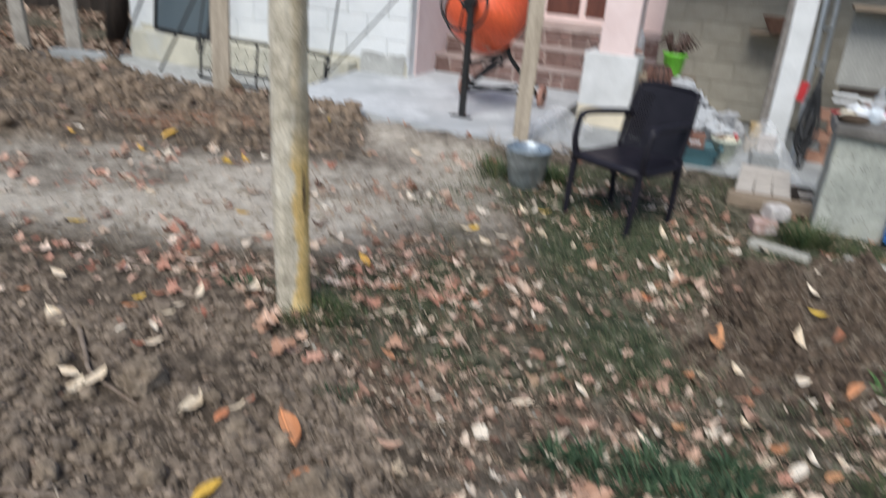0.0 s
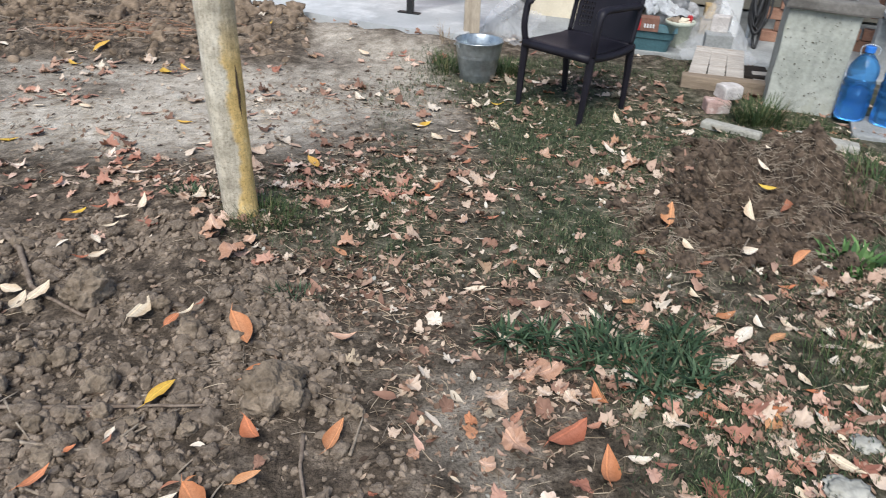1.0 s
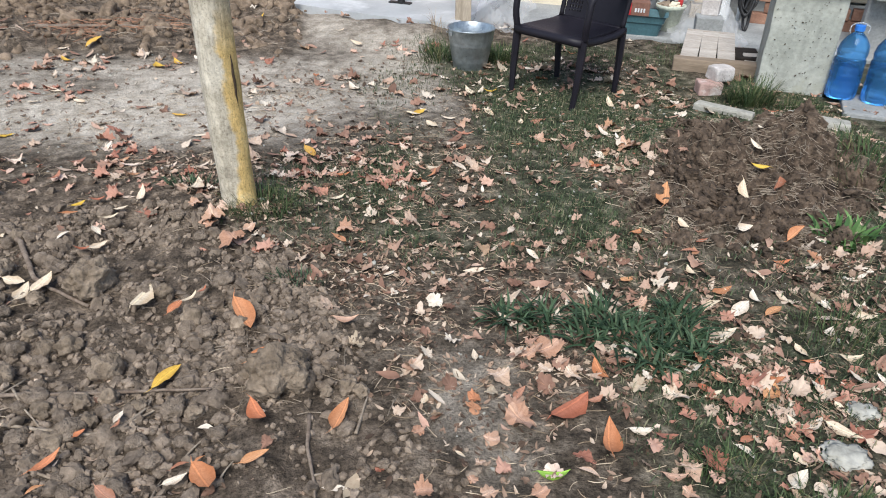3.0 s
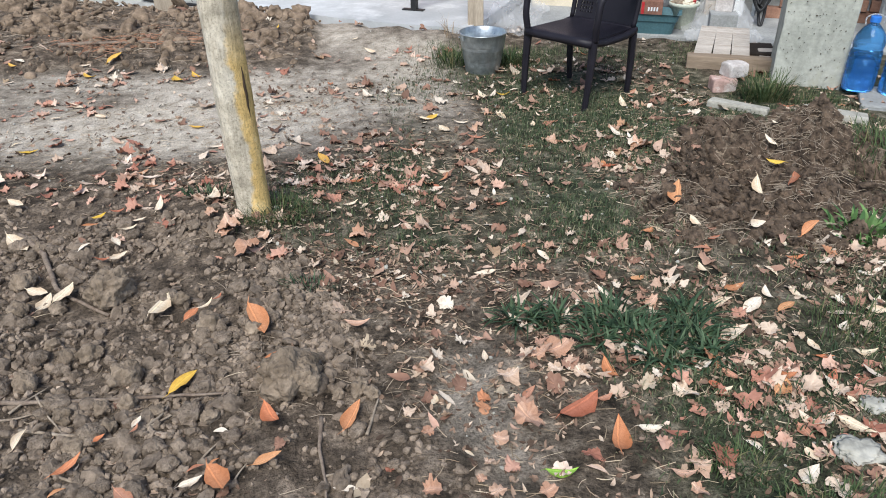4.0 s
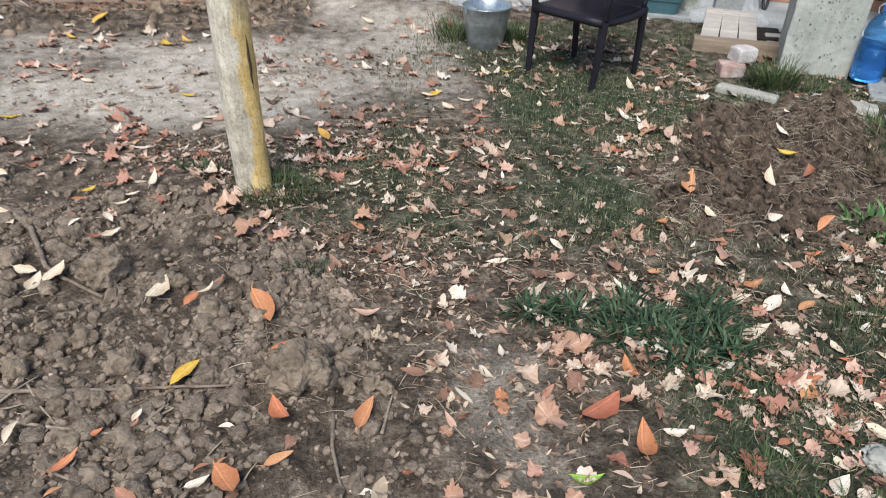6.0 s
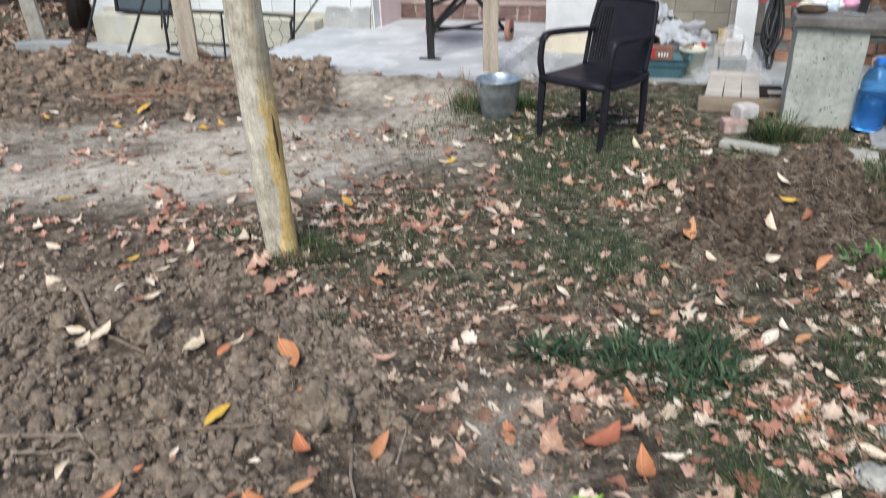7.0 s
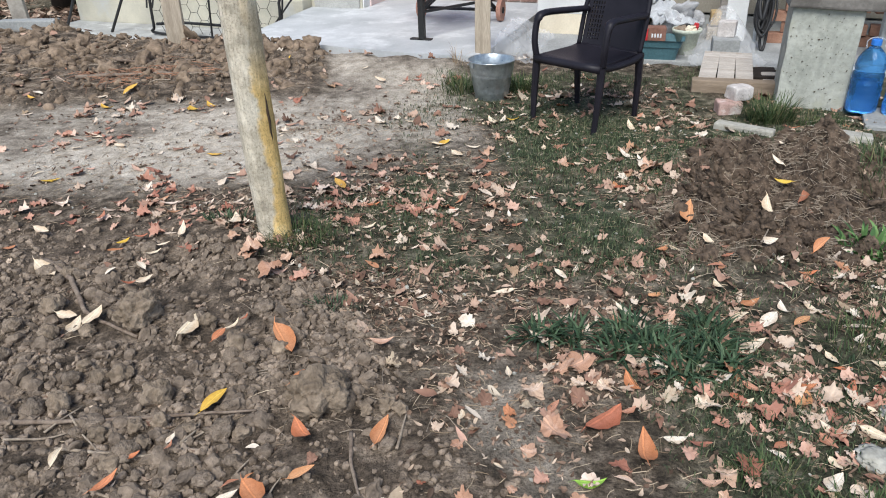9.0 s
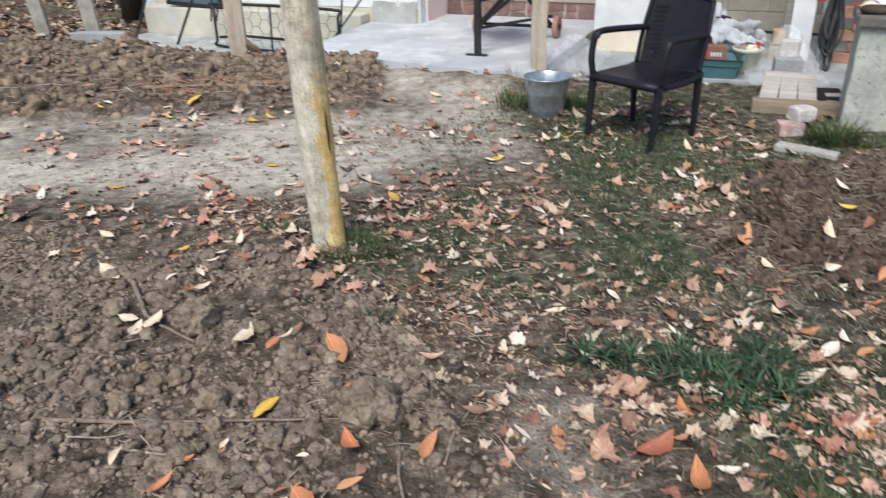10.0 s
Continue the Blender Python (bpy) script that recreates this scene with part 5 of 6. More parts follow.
# ---- water bottles ----
def big_bottle(u, v, turn, scale, label):
    b = thing("water_bottle", label, "bottle", at_house(u, v, 0.024, turn) @ Matrix.Scale(scale, 4), "large blue bottles")
    bm = fresh()
    prof = [(0.070, 0.004), (0.088, 0.0), (0.096, 0.012), (0.097, 0.05)]
    for k in range(4):
        z = 0.07 + 0.045 * k
        prof += [(0.097, z), (0.0935, z + 0.006), (0.0935, z + 0.012), (0.097, z + 0.018)]
    prof += [(0.097, 0.25), (0.088, 0.262), (0.092, 0.28), (0.094, 0.30), (0.086, 0.345), (0.062, 0.385), (0.036, 0.412), (0.026, 0.42), (0.026, 0.44)]
    lathe(bm, prof, 34)
    for vert in bm.verts:
        vert.co.x *= 1.0 + 0.05 * noise.noise(vert.co * 14 + Vector((turn, 0, 0)))
        vert.co.y *= 1.0 + 0.05 * noise.noise(vert.co * 12 + Vector((0, turn, 0)))
    part("body", bm, M_BLUE, b, "ribbed blue transparent body", smooth=True)
    bm = fresh()
    lathe(bm, [(0.031, 0.430), (0.031, 0.462), (0.027, 0.465), (0.0, 0.465)], 22)
    part("cap", bm, M_BLUECAP, b, "dark blue cap")
    bm = fresh()
    tube(bm, arc([(-0.05, 0, 0.41), (-0.055, 0, 0.452), (-0.02, 0, 0.475), (0.03, 0, 0.472), (0.06, 0, 0.45), (0.055, 0, 0.415)], 4), 0.004, 6)
    part("carry_handle", bm, M_CLEAR, b, "pale carry handle")
    bm = fresh()
    lathe(bm, [(0.066, 0.008), (0.090, 0.014), (0.0905, 0.235), (0.0, 0.236)], 28)
    part("water", bm, glass_material("water_in_bottle", (0.55, 0.78, 0.98), 0.02, 1.0, 1.0, 1.33) if "water_in_bottle" not in bpy.data.materials else bpy.data.materials["water_in_bottle"], b, "water filling half of it", smooth=True)
    return b


big_bottle(2.745, -1.03, 10, 0.94, "large blue ribbed water bottle beside the concrete pillar")
big_bottle(2.945, -1.06, 60, 0.96, "large blue ribbed water bottle on a flat stone")
bm = fresh()
block(bm, (0.62, 0.42, 0.07), (0, 0, 0), 0.012, rough=0.01)
solo("flat_stone", bm, M_PAVE, "flat grey paving stone under the bottles", "stone", at_house(3.06, -1.16, -0.045, -4), "flat stones")
for u, v, w, d, turn in ((2.07, -1.57, 0.34, 0.10, -12), (2.58, -1.55, 0.34, 0.14, -6)):
    bm = fresh()
    block(bm, (w, d, 0.09), (0, 0, 0), 0.014, rough=0.014)
    solo("flat_stone", bm, M_STONES, "flat grey stone sunk in the grass", "stone", at_house(u, v, -0.055, turn), "flat stones")
for k, (du, dv, z, turn, mat) in enumerate(((-0.02, 0.0, -0.01, 20, M_BRICK), (0.035, 0.06, 0.075, 38, M_MORTARED))):
    bm = fresh()
    block(bm, (0.145 if k == 0 else 0.13, 0.115, 0.085), (0, 0, 0), 0.012)
    bmesh.ops.subdivide_edges(bm, edges=bm.edges[:], cuts=2, use_grid_fill=True)
    for v in bm.verts:
        v.co += 0.007 * noise.noise_vector(v.co * 16 + Vector((k, 0, 0)))
    solo("brick", bm, mat, "half brick caked with old mortar" if k else "pink half brick lying on the ground", "brick", at_house(1.985 + du, -1.22 + dv, z, turn), "two broken bricks")
for k, (u, v, h, rad, mat) in enumerate(((3.27, -0.98, 0.085, 0.06, M_PALE), (3.17, -1.12, 0.045, 0.045, M_CREAM))):
    bm = fresh()
    lathe(bm, [(rad * 0.85, 0.0), (rad * 0.9, 0.004), (rad, h), (rad * 1.05, h + 0.006), (rad * 0.92, h), (rad * 0.8, 0.012)], 24)
    solo("plastic_tub", bm, mat, "small pale plastic tub on the paving", "tub", at_house(u, v, 0.004), "small tubs", smooth=True)
bm = fresh()
tube(bm, [(0, 0, 0), (0.10, 0.06, 0.4), (0.26, 0.16, 0.95)], [0.045, 0.045, 0.04], 12)
solo("black_pipe", bm, M_BLACK, "thick black pipe leaning beyond the bottles", "pipe", at_house(3.18, -0.78, -0.02), smooth=True)
bm = fresh()
lump(bm, (0.05, 0.04, 0.05), 77, 3, 0.4, 0.25, 0.5)
solo("white_bag", bm, M_RAG, "scrap of white plastic between pillar and bottle", "bag", at_house(2.70, -0.84, 0.20), smooth=True)
bm = fresh()
block(bm, (0.10, 0.24, 0.22), (0, 0, 0), 0.006, rough=0.006)
solo("small_crate", bm, M_PALE, "pale plastic crate behind the bottles", "crate", at_house(2.76, -0.76, 0.0))


# ---- fallen leaves: the ones that stand out, one by one ----
# each row: place x, y, direction of the midrib in degrees, length
ORANGE_LEAVES = [(-0.308, 1.929, -64, 0.15), (-0.534, 1.996, 66, 0.072), (-0.235, 1.734, 41, 0.076), (0.017, 1.477, 70, 0.107), (-0.202, 1.49, -61, 0.104), (-0.189, 1.319, 26, 0.07), (-0.308, 1.27, -58, 0.117), (-0.329, 1.334, 43, 0.031), (-0.667, 1.459, 17, 0.044), (-0.708, 1.364, 52, 0.079), (-0.702, 1.279, 45, 0.041), (0.73, 1.359, 76, 0.125), (1.256, 1.512, 43, 0.089), (1.302, 1.558, 13, 0.061), (1.462, 1.641, -14, 0.05), (1.341, 2.024, 25, 0.089), (1.021, 2.124, 31, 0.066), (1.381, 2.71, 68, 0.15), (1.846, 2.439, 35, 0.113), (1.301, 2.418, -32, 0.04), (1.473, 1.904, 28, 0.081), (0.789, 1.636, -77, 0.083), (-1.098, 2.677, 20, 0.059)]
YELLOW_LEAVES = [(-0.486, 1.666, 56, 0.103), (-1.094, 2.763, 40, 0.058), (-0.199, 3.357, -65, 0.116), (0.85, 4.301, 3, 0.083), (-0.947, 3.925, -22, 0.092), (-1.819, 5.271, 63, 0.148), (-1.282, 4.888, -58, 0.15), (-1.172, 4.955, -44, 0.106), (-1.755, 3.628, 21, 0.091), (-2.476, 5.162, -27, 0.075), (-0.754, 5.925, 42, 0.081), (2.09, 3.22, 155, 0.081), (-1.913, 5.013, -32, 0.117), (0.38, 3.915, -138, 0.092)]
BROWN_LEAVES = [(-0.378, 1.331, 13, 0.044), (-0.531, 1.249, -37, 0.069), (-0.459, 2.065, 59, 0.038), (-0.97, 2.424, 31, 0.051), (-1.03, 2.806, 31, 0.055), (2.491, 3.903, -27, 0.077), (0.604, 3.6, -20, 0.094), (1.243, 1.337, -83, 0.066), (1.077, 1.536, -59, 0.061), (1.141, 1.584, -50, 0.057), (1.343, 2.311, -19, 0.067), (0.967, 1.63, -33, 0.055), (0.525, 1.555, 52, 0.063), (1.931, 2.779, 47, 0.106), (-0.569, 1.475, 67, 0.031), (0.655, 1.493, 36, 0.149), (0.234, 3.457, -4, 0.085), (-1.305, 3.085, 75, 0.074), (0.865, 1.684, -52, 0.037), (0.738, 1.521, 23, 0.051), (1.436, 1.465, -44, 0.038), (1.111, 1.336, 13, 0.055), (1.355, 1.394, 20, 0.055)]
CREAM_LEAVES = [(-0.379, 1.286, 30, 0.057), (-0.655, 2.052, 76, 0.121), (-1.122, 2.208, -19, 0.083), (-1.02, 2.182, 69, 0.097), (-1.061, 2.124, 89, 0.096), (-0.938, 2.651, 37, 0.066), (-0.918, 2.731, 18, 0.053), (-0.92, 2.451, 52, 0.071), (1.08, 1.293, -62, 0.064), (1.212, 1.255, -78, 0.049), (1.28, 1.379, -52, 0.071), (1.412, 1.511, -81, 0.063), (1.433, 1.43, -72, 0.05), (1.23, 1.766, 29, 0.119), (1.39, 2.509, -72, 0.064), (1.586, 2.39, 27, 0.099), (1.222, 2.472, -53, 0.07), (1.528, 2.13, -77, 0.065), (1.451, 1.985, -94, 0.074), (1.361, 1.921, 38, 0.104), (1.835, 2.871, -93, 0.108), (1.906, 2.362, -100, 0.097), (-0.869, 1.468, 89, 0.072)]
PALE_LEAVES = [(2.114, 3.351, 120, 0.076), (1.81, 3.588, 3, 0.068), (2.933, 3.864, -35, 0.078), (1.32, 3.109, -53, 0.099), (1.538, 4.029, -91, 0.123), (0.731, 4.276, -74, 0.15), (0.021, 4.38, -51, 0.124), (0.208, 4.37, -23, 0.069), (0.541, 3.822, -11, 0.08), (0.782, 3.899, -72, 0.102), (0.596, 4.57, -44, 0.076), (0.442, 3.719, -59, 0.096), (1.083, 3.48, -30, 0.056), (0.941, 4.387, 7, 0.06), (-0.115, 5.651, 30, 0.064), (-0.782, 3.61, 36, 0.098), (-2.023, 5.233, 41, 0.082), (-2.469, 5.249, -32, 0.097), (-1.558, 4.154, -39, 0.102), (-1.811, 4.164, 22, 0.065), (-1.778, 4.38, -36, 0.122), (-1.858, 3.738, 39, 0.047), (-1.51, 2.939, -25, 0.079)]
IVORY_LEAVES = [(-1.349, 2.573, -39, 0.127), (-0.662, 2.907, 87, 0.15), (-0.495, 2.036, 48, 0.059), (-0.857, 2.825, 91, 0.098), (-0.95, 2.535, -51, 0.068), (-1.057, 2.496, 53, 0.052), (1.551, 1.984, -78, 0.067), (2.138, 2.478, -81, 0.051), (2.101, 2.341, -86, 0.074), (1.271, 1.943, 31, 0.082), (0.325, 1.328, -42, 0.03), (1.386, 1.344, -52, 0.09), (1.45, 1.686, -87, 0.063), (-0.569, 1.498, -100, 0.045), (0.009, 5.366, 130, 0.112), (1.194, 4.746, -53, 0.088), (0.886, 2.025, -58, 0.092), (2.171, 3.433, -69, 0.037), (1.289, 2.164, -82, 0.065), (1.43, 3.532, 33, 0.083), (1.598, 1.652, -9, 0.068), (1.171, 1.186, 39, 0.089), (-0.194, 1.698, 44, 0.03)]
MAPLE_LEAVES = [(0.501, 1.46, -64, 0.108), (0.412, 1.388, -22, 0.047), (0.635, 1.753, 23, 0.086), (0.586, 1.734, 28, 0.068), (0.695, 1.631, -66, 0.065), (0.474, 1.636, 18, 0.08), (0.216, 1.199, 7, 0.051), (0.222, 1.404, 35, 0.046), (0.969, 1.524, -52, 0.082), (0.91, 1.249, -4, 0.068), (0.876, 1.171, -56, 0.049), (0.502, 1.198, 19, 0.043), (0.345, 1.24, -52, 0.034), (0.372, 1.301, -25, 0.03), (1.012, 1.959, 40, 0.072), (1.411, 3.321, -67, 0.129), (1.378, 3.632, -39, 0.092), (0.983, 3.524, 22, 0.093), (-0.409, 2.415, -56, 0.11), (-0.511, 2.572, -64, 0.111), (-0.519, 2.517, 5, 0.056), (-0.371, 2.49, 47, 0.047), (-0.605, 2.672, 46, 0.059)]


def blade_leaf(seed, curl=0.35, fold=0.25, slim=0.36):
    """A pointed leaf one unit long along x: folded on its midrib, curled and a little twisted."""
    r = random.Random(seed)
    verts, faces = [], []
    n = 7
    curl, fold, twist, bend = r.uniform(0.3, 1.0) * curl * r.choice((1, 1, -0.4)), r.uniform(0.1, 1.0) * fold, r.uniform(-0.5, 0.5), r.uniform(-0.12, 0.12)
    for k in range(n + 1):
        t = k / n
        w = slim * (math.sin(math.pi * t ** 0.85) ** 0.9) * 0.5 + 0.004
        x, z0 = t - 0.5, curl * (t - 0.5) ** 2 * 1.6
        for s in (-1, -0.5, 0, 0.5, 1):
            y = s * w * (1 + 0.08 * r.uniform(-1, 1))
            z = z0 + fold * abs(s) * w * 1.6 + twist * (t - 0.5) * s * w + 0.02 * r.uniform(-1, 1)
            verts.append((x, y + bend * math.sin(math.pi * t), z))
    for k in range(n):
        for s in range(4):
            a = 5 * k + s
            faces.append((a, a + 5, a + 6, a + 1))
    base = len(verts)
    verts += [(-0.5, -0.012, verts[2][2]), (-0.5, 0.012, verts[2][2]), (-0.72, 0.03 + bend, verts[2][2] + 0.02)]
    faces.append((base, base + 1, base + 2))
    low = min(v[2] for v in verts)
    return np.array([(x, y, z - low) for x, y, z in verts]), faces


def lobed_leaf(seed, curl=0.4):
    """A hand-shaped leaf about one unit across, with uneven lobes and crumpled rim."""
    r = random.Random(seed)
    verts, faces = [(0.0, 0.0, 0.0)], []
    n = 30
    lobes = [(radians(a + r.uniform(-12, 12)), l * r.choice((0.45, 0.7, 0.9, 1.0, 1.1))) for a, l in ((0, 0.54), (62, 0.48), (-62, 0.48), (125, 0.36), (-125, 0.36))]
    wav = r.uniform(0, 6)
    for ring in (0.5, 1.0):
        for k in range(n):
            a = 2 * math.pi * k / n
            d = 0.33
            for c, l in lobes:
                off = abs((a - c + math.pi) % (2 * math.pi) - math.pi)
                d = max(d, l * max(0.0, 1 - (off / 1.05) ** 2.0) ** 0.7)
            d *= (1 + 0.20 * r.uniform(-1, 1)) if ring == 1.0 else 1
            rr = ring * d
            z = curl * rr * rr * (0.7 + 1.1 * math.sin(2 * a + wav)) + 0.11 * r.uniform(-1, 1) * ring
            verts.append((rr * math.cos(a), rr * math.sin(a), z))
    for k in range(n):
        a, b = 1 + k, 1 + (k + 1) % n
        faces.append((0, a, b))
        faces.append((a, a + n, b + n, b))
    base = len(verts)
    verts += [(-0.05, -0.012, 0.0), (-0.05, 0.012, 0.0), (-0.55, 0.05, 0.03)]
    faces.append((base, base + 1, base + 2))
    low = sorted(v[2] for v in verts)[4]
    return np.array([(x, y, z - low) for x, y, z in verts]), faces


BLADES = [blade_leaf(s, 0.5, 0.38, 0.28 + 0.04 * (s % 5)) for s in range(10)]
LOBED = [lobed_leaf(s, 0.30 + 0.045 * s) for s in range(12)]


def leaf_data(name, shape, material):
    me = bpy.data.meshes.new(name)
    me.from_pydata(shape[0].tolist(), [], shape[1])
    me.polygons.foreach_set("use_smooth", np.ones(len(me.polygons), bool))
    me.materials.append(material)
    return me


DATA = {}


def put_leaf(kind, x, y, turn, size, lobed, label, r):
    pool = LOBED if lobed else BLADES
    k = r.randrange(len(pool))
    key = (kind, lobed, k)
    if key not in DATA:
        DATA[key] = leaf_data("leaf", pool[k], M_LEAF[kind])
    ob = tagged(new("fallen_leaf", DATA[key]), label, "leaf", "fallen leaves")
    e = 0.03
    sx, sy = (ground_z(x + e, y) - ground_z(x - e, y)) / (2 * e), (ground_z(x, y + e) - ground_z(x, y - e)) / (2 * e)
    tilt = Matrix.Rotation(math.atan(sy) * 0.7 + r.uniform(-0.12, 0.12), 4, "X") @ Matrix.Rotation(-math.atan(sx) * 0.7 + r.uniform(-0.12, 0.12), 4, "Y")
    ob.matrix_basis = pose(x, y, max(ground_z(x + a, y + b) for a in (-e, 0, e) for b in (-e, 0, e)) + 0.004 + 0.017 * float(zones(x, y)[0]) + 0.012 * float(zones(x, y)[2])) @ tilt @ pose(0, 0, 0, 0, 0, turn) @ Matrix.Scale(size, 4)
    return ob


r = random.Random(40)
for kind, rows, lobed, label in (
    ("orange", ORANGE_LEAVES, False, "curled pointed orange leaf lying on the earth"),
    ("yellow", YELLOW_LEAVES, False, "bright yellow pointed leaf lying on the earth"),
    ("cream", CREAM_LEAVES, False, "dry cream pointed leaf lying on the earth"),
    ("cream", PALE_LEAVES, False, "pale bleached dry leaf lying on the earth"),
    ("cream", IVORY_LEAVES, False, "ivory dry leaf lying on the earth"),
    ("pink_brown", MAPLE_LEAVES, True, "crumpled pinkish-brown lobed leaf on the litter"),
    ("brown", BROWN_LEAVES, False, "curled red-brown leaf lying on the earth"),
):
    for x, y, turn, size in rows:
        put_leaf(kind, x, y, turn, size * 1.1, lobed, label, r)
more = (("brown", "dry brown leaf lying among the litter"), ("pink_brown", "dull pinkish-brown leaf lying among the litter"), ("cream", "bleached cream leaf lying among the litter"), ("orange", "small orange leaf lying among the litter"))
count = 0
while count < 70:
    x, y = r.uniform(-0.3, 2.2), r.uniform(1.15, 4.4)
    if float(zones(x, y)[0]) > 0.4 or float(zones(x, y)[2]) > 0.5:
        continue
    kind, label = r.choices(more, (4, 4, 4, 1))[0]
    put_leaf(kind, x, y, r.uniform(0, 360), r.uniform(0.045, 0.085), kind == "pink_brown" and r.random() < 0.6, label, r)
    count += 1
put_leaf("green", 0.558, 1.261, -8, 0.085, False, "fresh green leaf lying on the litter", r)


# ---- the countless rest ----
def scatter(name, label, category, shapes, places, sizes, material, lift=0.002, tilt=0.25, smooth=True, flat=True, stretch=None):
    """Many small pieces joined into one mesh that lies on the ground."""
    allv, allf, count = [], [], 0
    x, y = places
    z = height(x, y)
    e = 0.025
    gx_, gy_ = (height(x + e, y) - height(x - e, y)) / (2 * e), (height(x, y + e) - height(x, y - e)) / (2 * e)
    turn, ta, tb = rng.uniform(0, 2 * np.pi, len(x)), rng.normal(0, tilt, len(x)), rng.normal(0, tilt, len(x))
    pick = rng.integers(0, len(shapes), len(x))
    sq = np.ones((len(x), 3)) if stretch is None else rng.uniform(stretch[0], stretch[1], (len(x), 3))
    for k in range(len(x)):
        v, f = shapes[pick[k]]
        c, s = math.cos(turn[k]), math.sin(turn[k])
        p = v * sizes[k] * sq[k]
        px, py = p[:, 0] * c - p[:, 1] * s, p[:, 0] * s + p[:, 1] * c
        pz = p[:, 2] + px * (gx_[k] * 0.8 + ta[k]) + py * (gy_[k] * 0.8 + tb[k])
        allv.append(np.stack([x[k] + px, y[k] + py, z[k] + lift + pz + np.abs(ta[k]) * sizes[k] * 0.25], 1))
        allf += [tuple(i + count for i in q) for q in f]
        count += len(v)
    me = bpy.data.meshes.new(name)
    me.from_pydata(np.concatenate(allv).tolist(), [], allf)
    if smooth:
        me.polygons.foreach_set("use_smooth", np.ones(len(me.polygons), bool))
    me.materials.append(material)
    return tagged(new(name, me), label, category, kind="stuff")


def spread(n, box, weight):
    """Random places in a box (x0, x1, y0, y1), kept by weight."""
    x, y = rng.uniform(box[0], box[1], n), rng.uniform(box[2], box[3], n)
    keep = rng.random(n) < weight(x, y)
    return x[keep], y[keep]


def litter_weight(x, y):
    dug, berm, hole, grey, grass = zones(x, y)
    u, v = to_house(x, y)
    clump = np.clip(0.5 + 1.6 * fbm(x, y, 0.45, 3, 3.0), 0.05, 1.3)
    w = (0.62 + 0.35 * step(0.4, 0.9, x) * step(2.4, 1.9, y)) * clump
    w = w * (1 - 0.93 * dug) * (1 - 0.70 * berm) * (1 - 0.9 * hole) * (1 - 0.50 * grey)
    w = w * (1 - step(-2.35, -2.2, u) * step(0.12, 0.0, u) * step(-0.62, -0.5, v)) * (1 - step(0.0, 0.1, u) * step(-0.05, 0.05, v))
    return np.clip(w, 0, 1)


near_box, mid_box = (-2.3, 2.8, 0.8, 3.2), (-3.4, 3.4, 3.2, 6.2)
x, y = spread(2700, near_box, litter_weight)
scatter("leaf_litter", "thick litter of dry brown, pink and cream leaves", "leaves", BLADES, (x, y), np.clip(rng.normal(0.052, 0.018, len(x)), 0.02, 0.10), M_MIXLEAF, tilt=0.2)
x, y = spread(2100, near_box, litter_weight)
scatter("leaf_litter", "crumpled lobed brown leaves among the litter", "leaves", LOBED, (x, y), np.clip(rng.normal(0.052, 0.014, len(x)), 0.025, 0.075), M_MIXLEAF, tilt=0.25)
x, y = spread(2100, mid_box, litter_weight)
scatter("leaf_litter", "scattered dry leaves on grass and trodden earth", "leaves", BLADES, (x, y), np.clip(rng.normal(0.068, 0.022, len(x)), 0.025, 0.12), M_MIXLEAF, tilt=0.17)
x, y = spread(1500, mid_box, litter_weight)
scatter("leaf_litter", "scattered crumpled leaves on grass and earth", "leaves", LOBED, (x, y), np.clip(rng.normal(0.076, 0.02, len(x)), 0.03, 0.12), M_MIXLEAF, tilt=0.15)
x, y = spread(1500, (-9, -0.5, 6.2, 12.5), lambda a, b: 0.25 + 0.75 * step(8.6, 9.6, b) * step(-3.4, -4.0, a))
keep = to_house(x, y)[1] < np.where(to_house(x, y)[0] > -6.2, 0.3, 9)
scatter("leaf_litter", "brown leaves heaped on the far bank", "leaves", BLADES, (x[keep], y[keep]), np.clip(rng.normal(0.11, 0.03, keep.sum()), 0.05, 0.17), M_MIXLEAF, tilt=0.3)
# trodden russet leaves in drifts on the path and along the soil's edge
def drift_weight(x, y):
    w = bump_at(x, y, -1.35, 3.38, 0.85, 0.34, -0.1) + 0.9 * bump_at(x, y, -1.2, 4.95, 0.9, 0.10, 0.0) + 0.7 * bump_at(x, y, -2.0, 4.3, 0.4, 0.3) + 0.6 * bump_at(x, y, 0.1, 3.0, 0.5, 0.25) + 0.7 * bump_at(x, y, -0.25, 3.6, 0.3, 0.5)
    w = w + 1.1 * bump_at(x, y, -0.48, 2.52, 0.32, 0.09, -0.7) + 0.8 * bump_at(x, y, 0.85, 1.45, 0.45, 0.22) + 0.6 * bump_at(x, y, 1.5, 1.45, 0.4, 0.3) + 0.3 * bump_at(x, y, 1.25, 3.6, 0.25, 0.3) + 0.5 * bump_at(x, y, 0.6, 5.3, 0.7, 0.2)
    return np.clip(w * np.clip(0.35 + 2.2 * fbm(x, y, 0.3, 3, 6.5), 0, 1), 0, 1)


x, y = spread(7000, (-3.0, 2.4, 1.1, 5.6), drift_weight)
scatter("leaf_litter", "drifts of trodden russet and pinkish leaves", "leaves", LOBED + BLADES[:4], (x, y), np.clip(rng.normal(0.055, 0.02, len(x)), 0.02, 0.10), M_RUSSET, tilt=0.14)
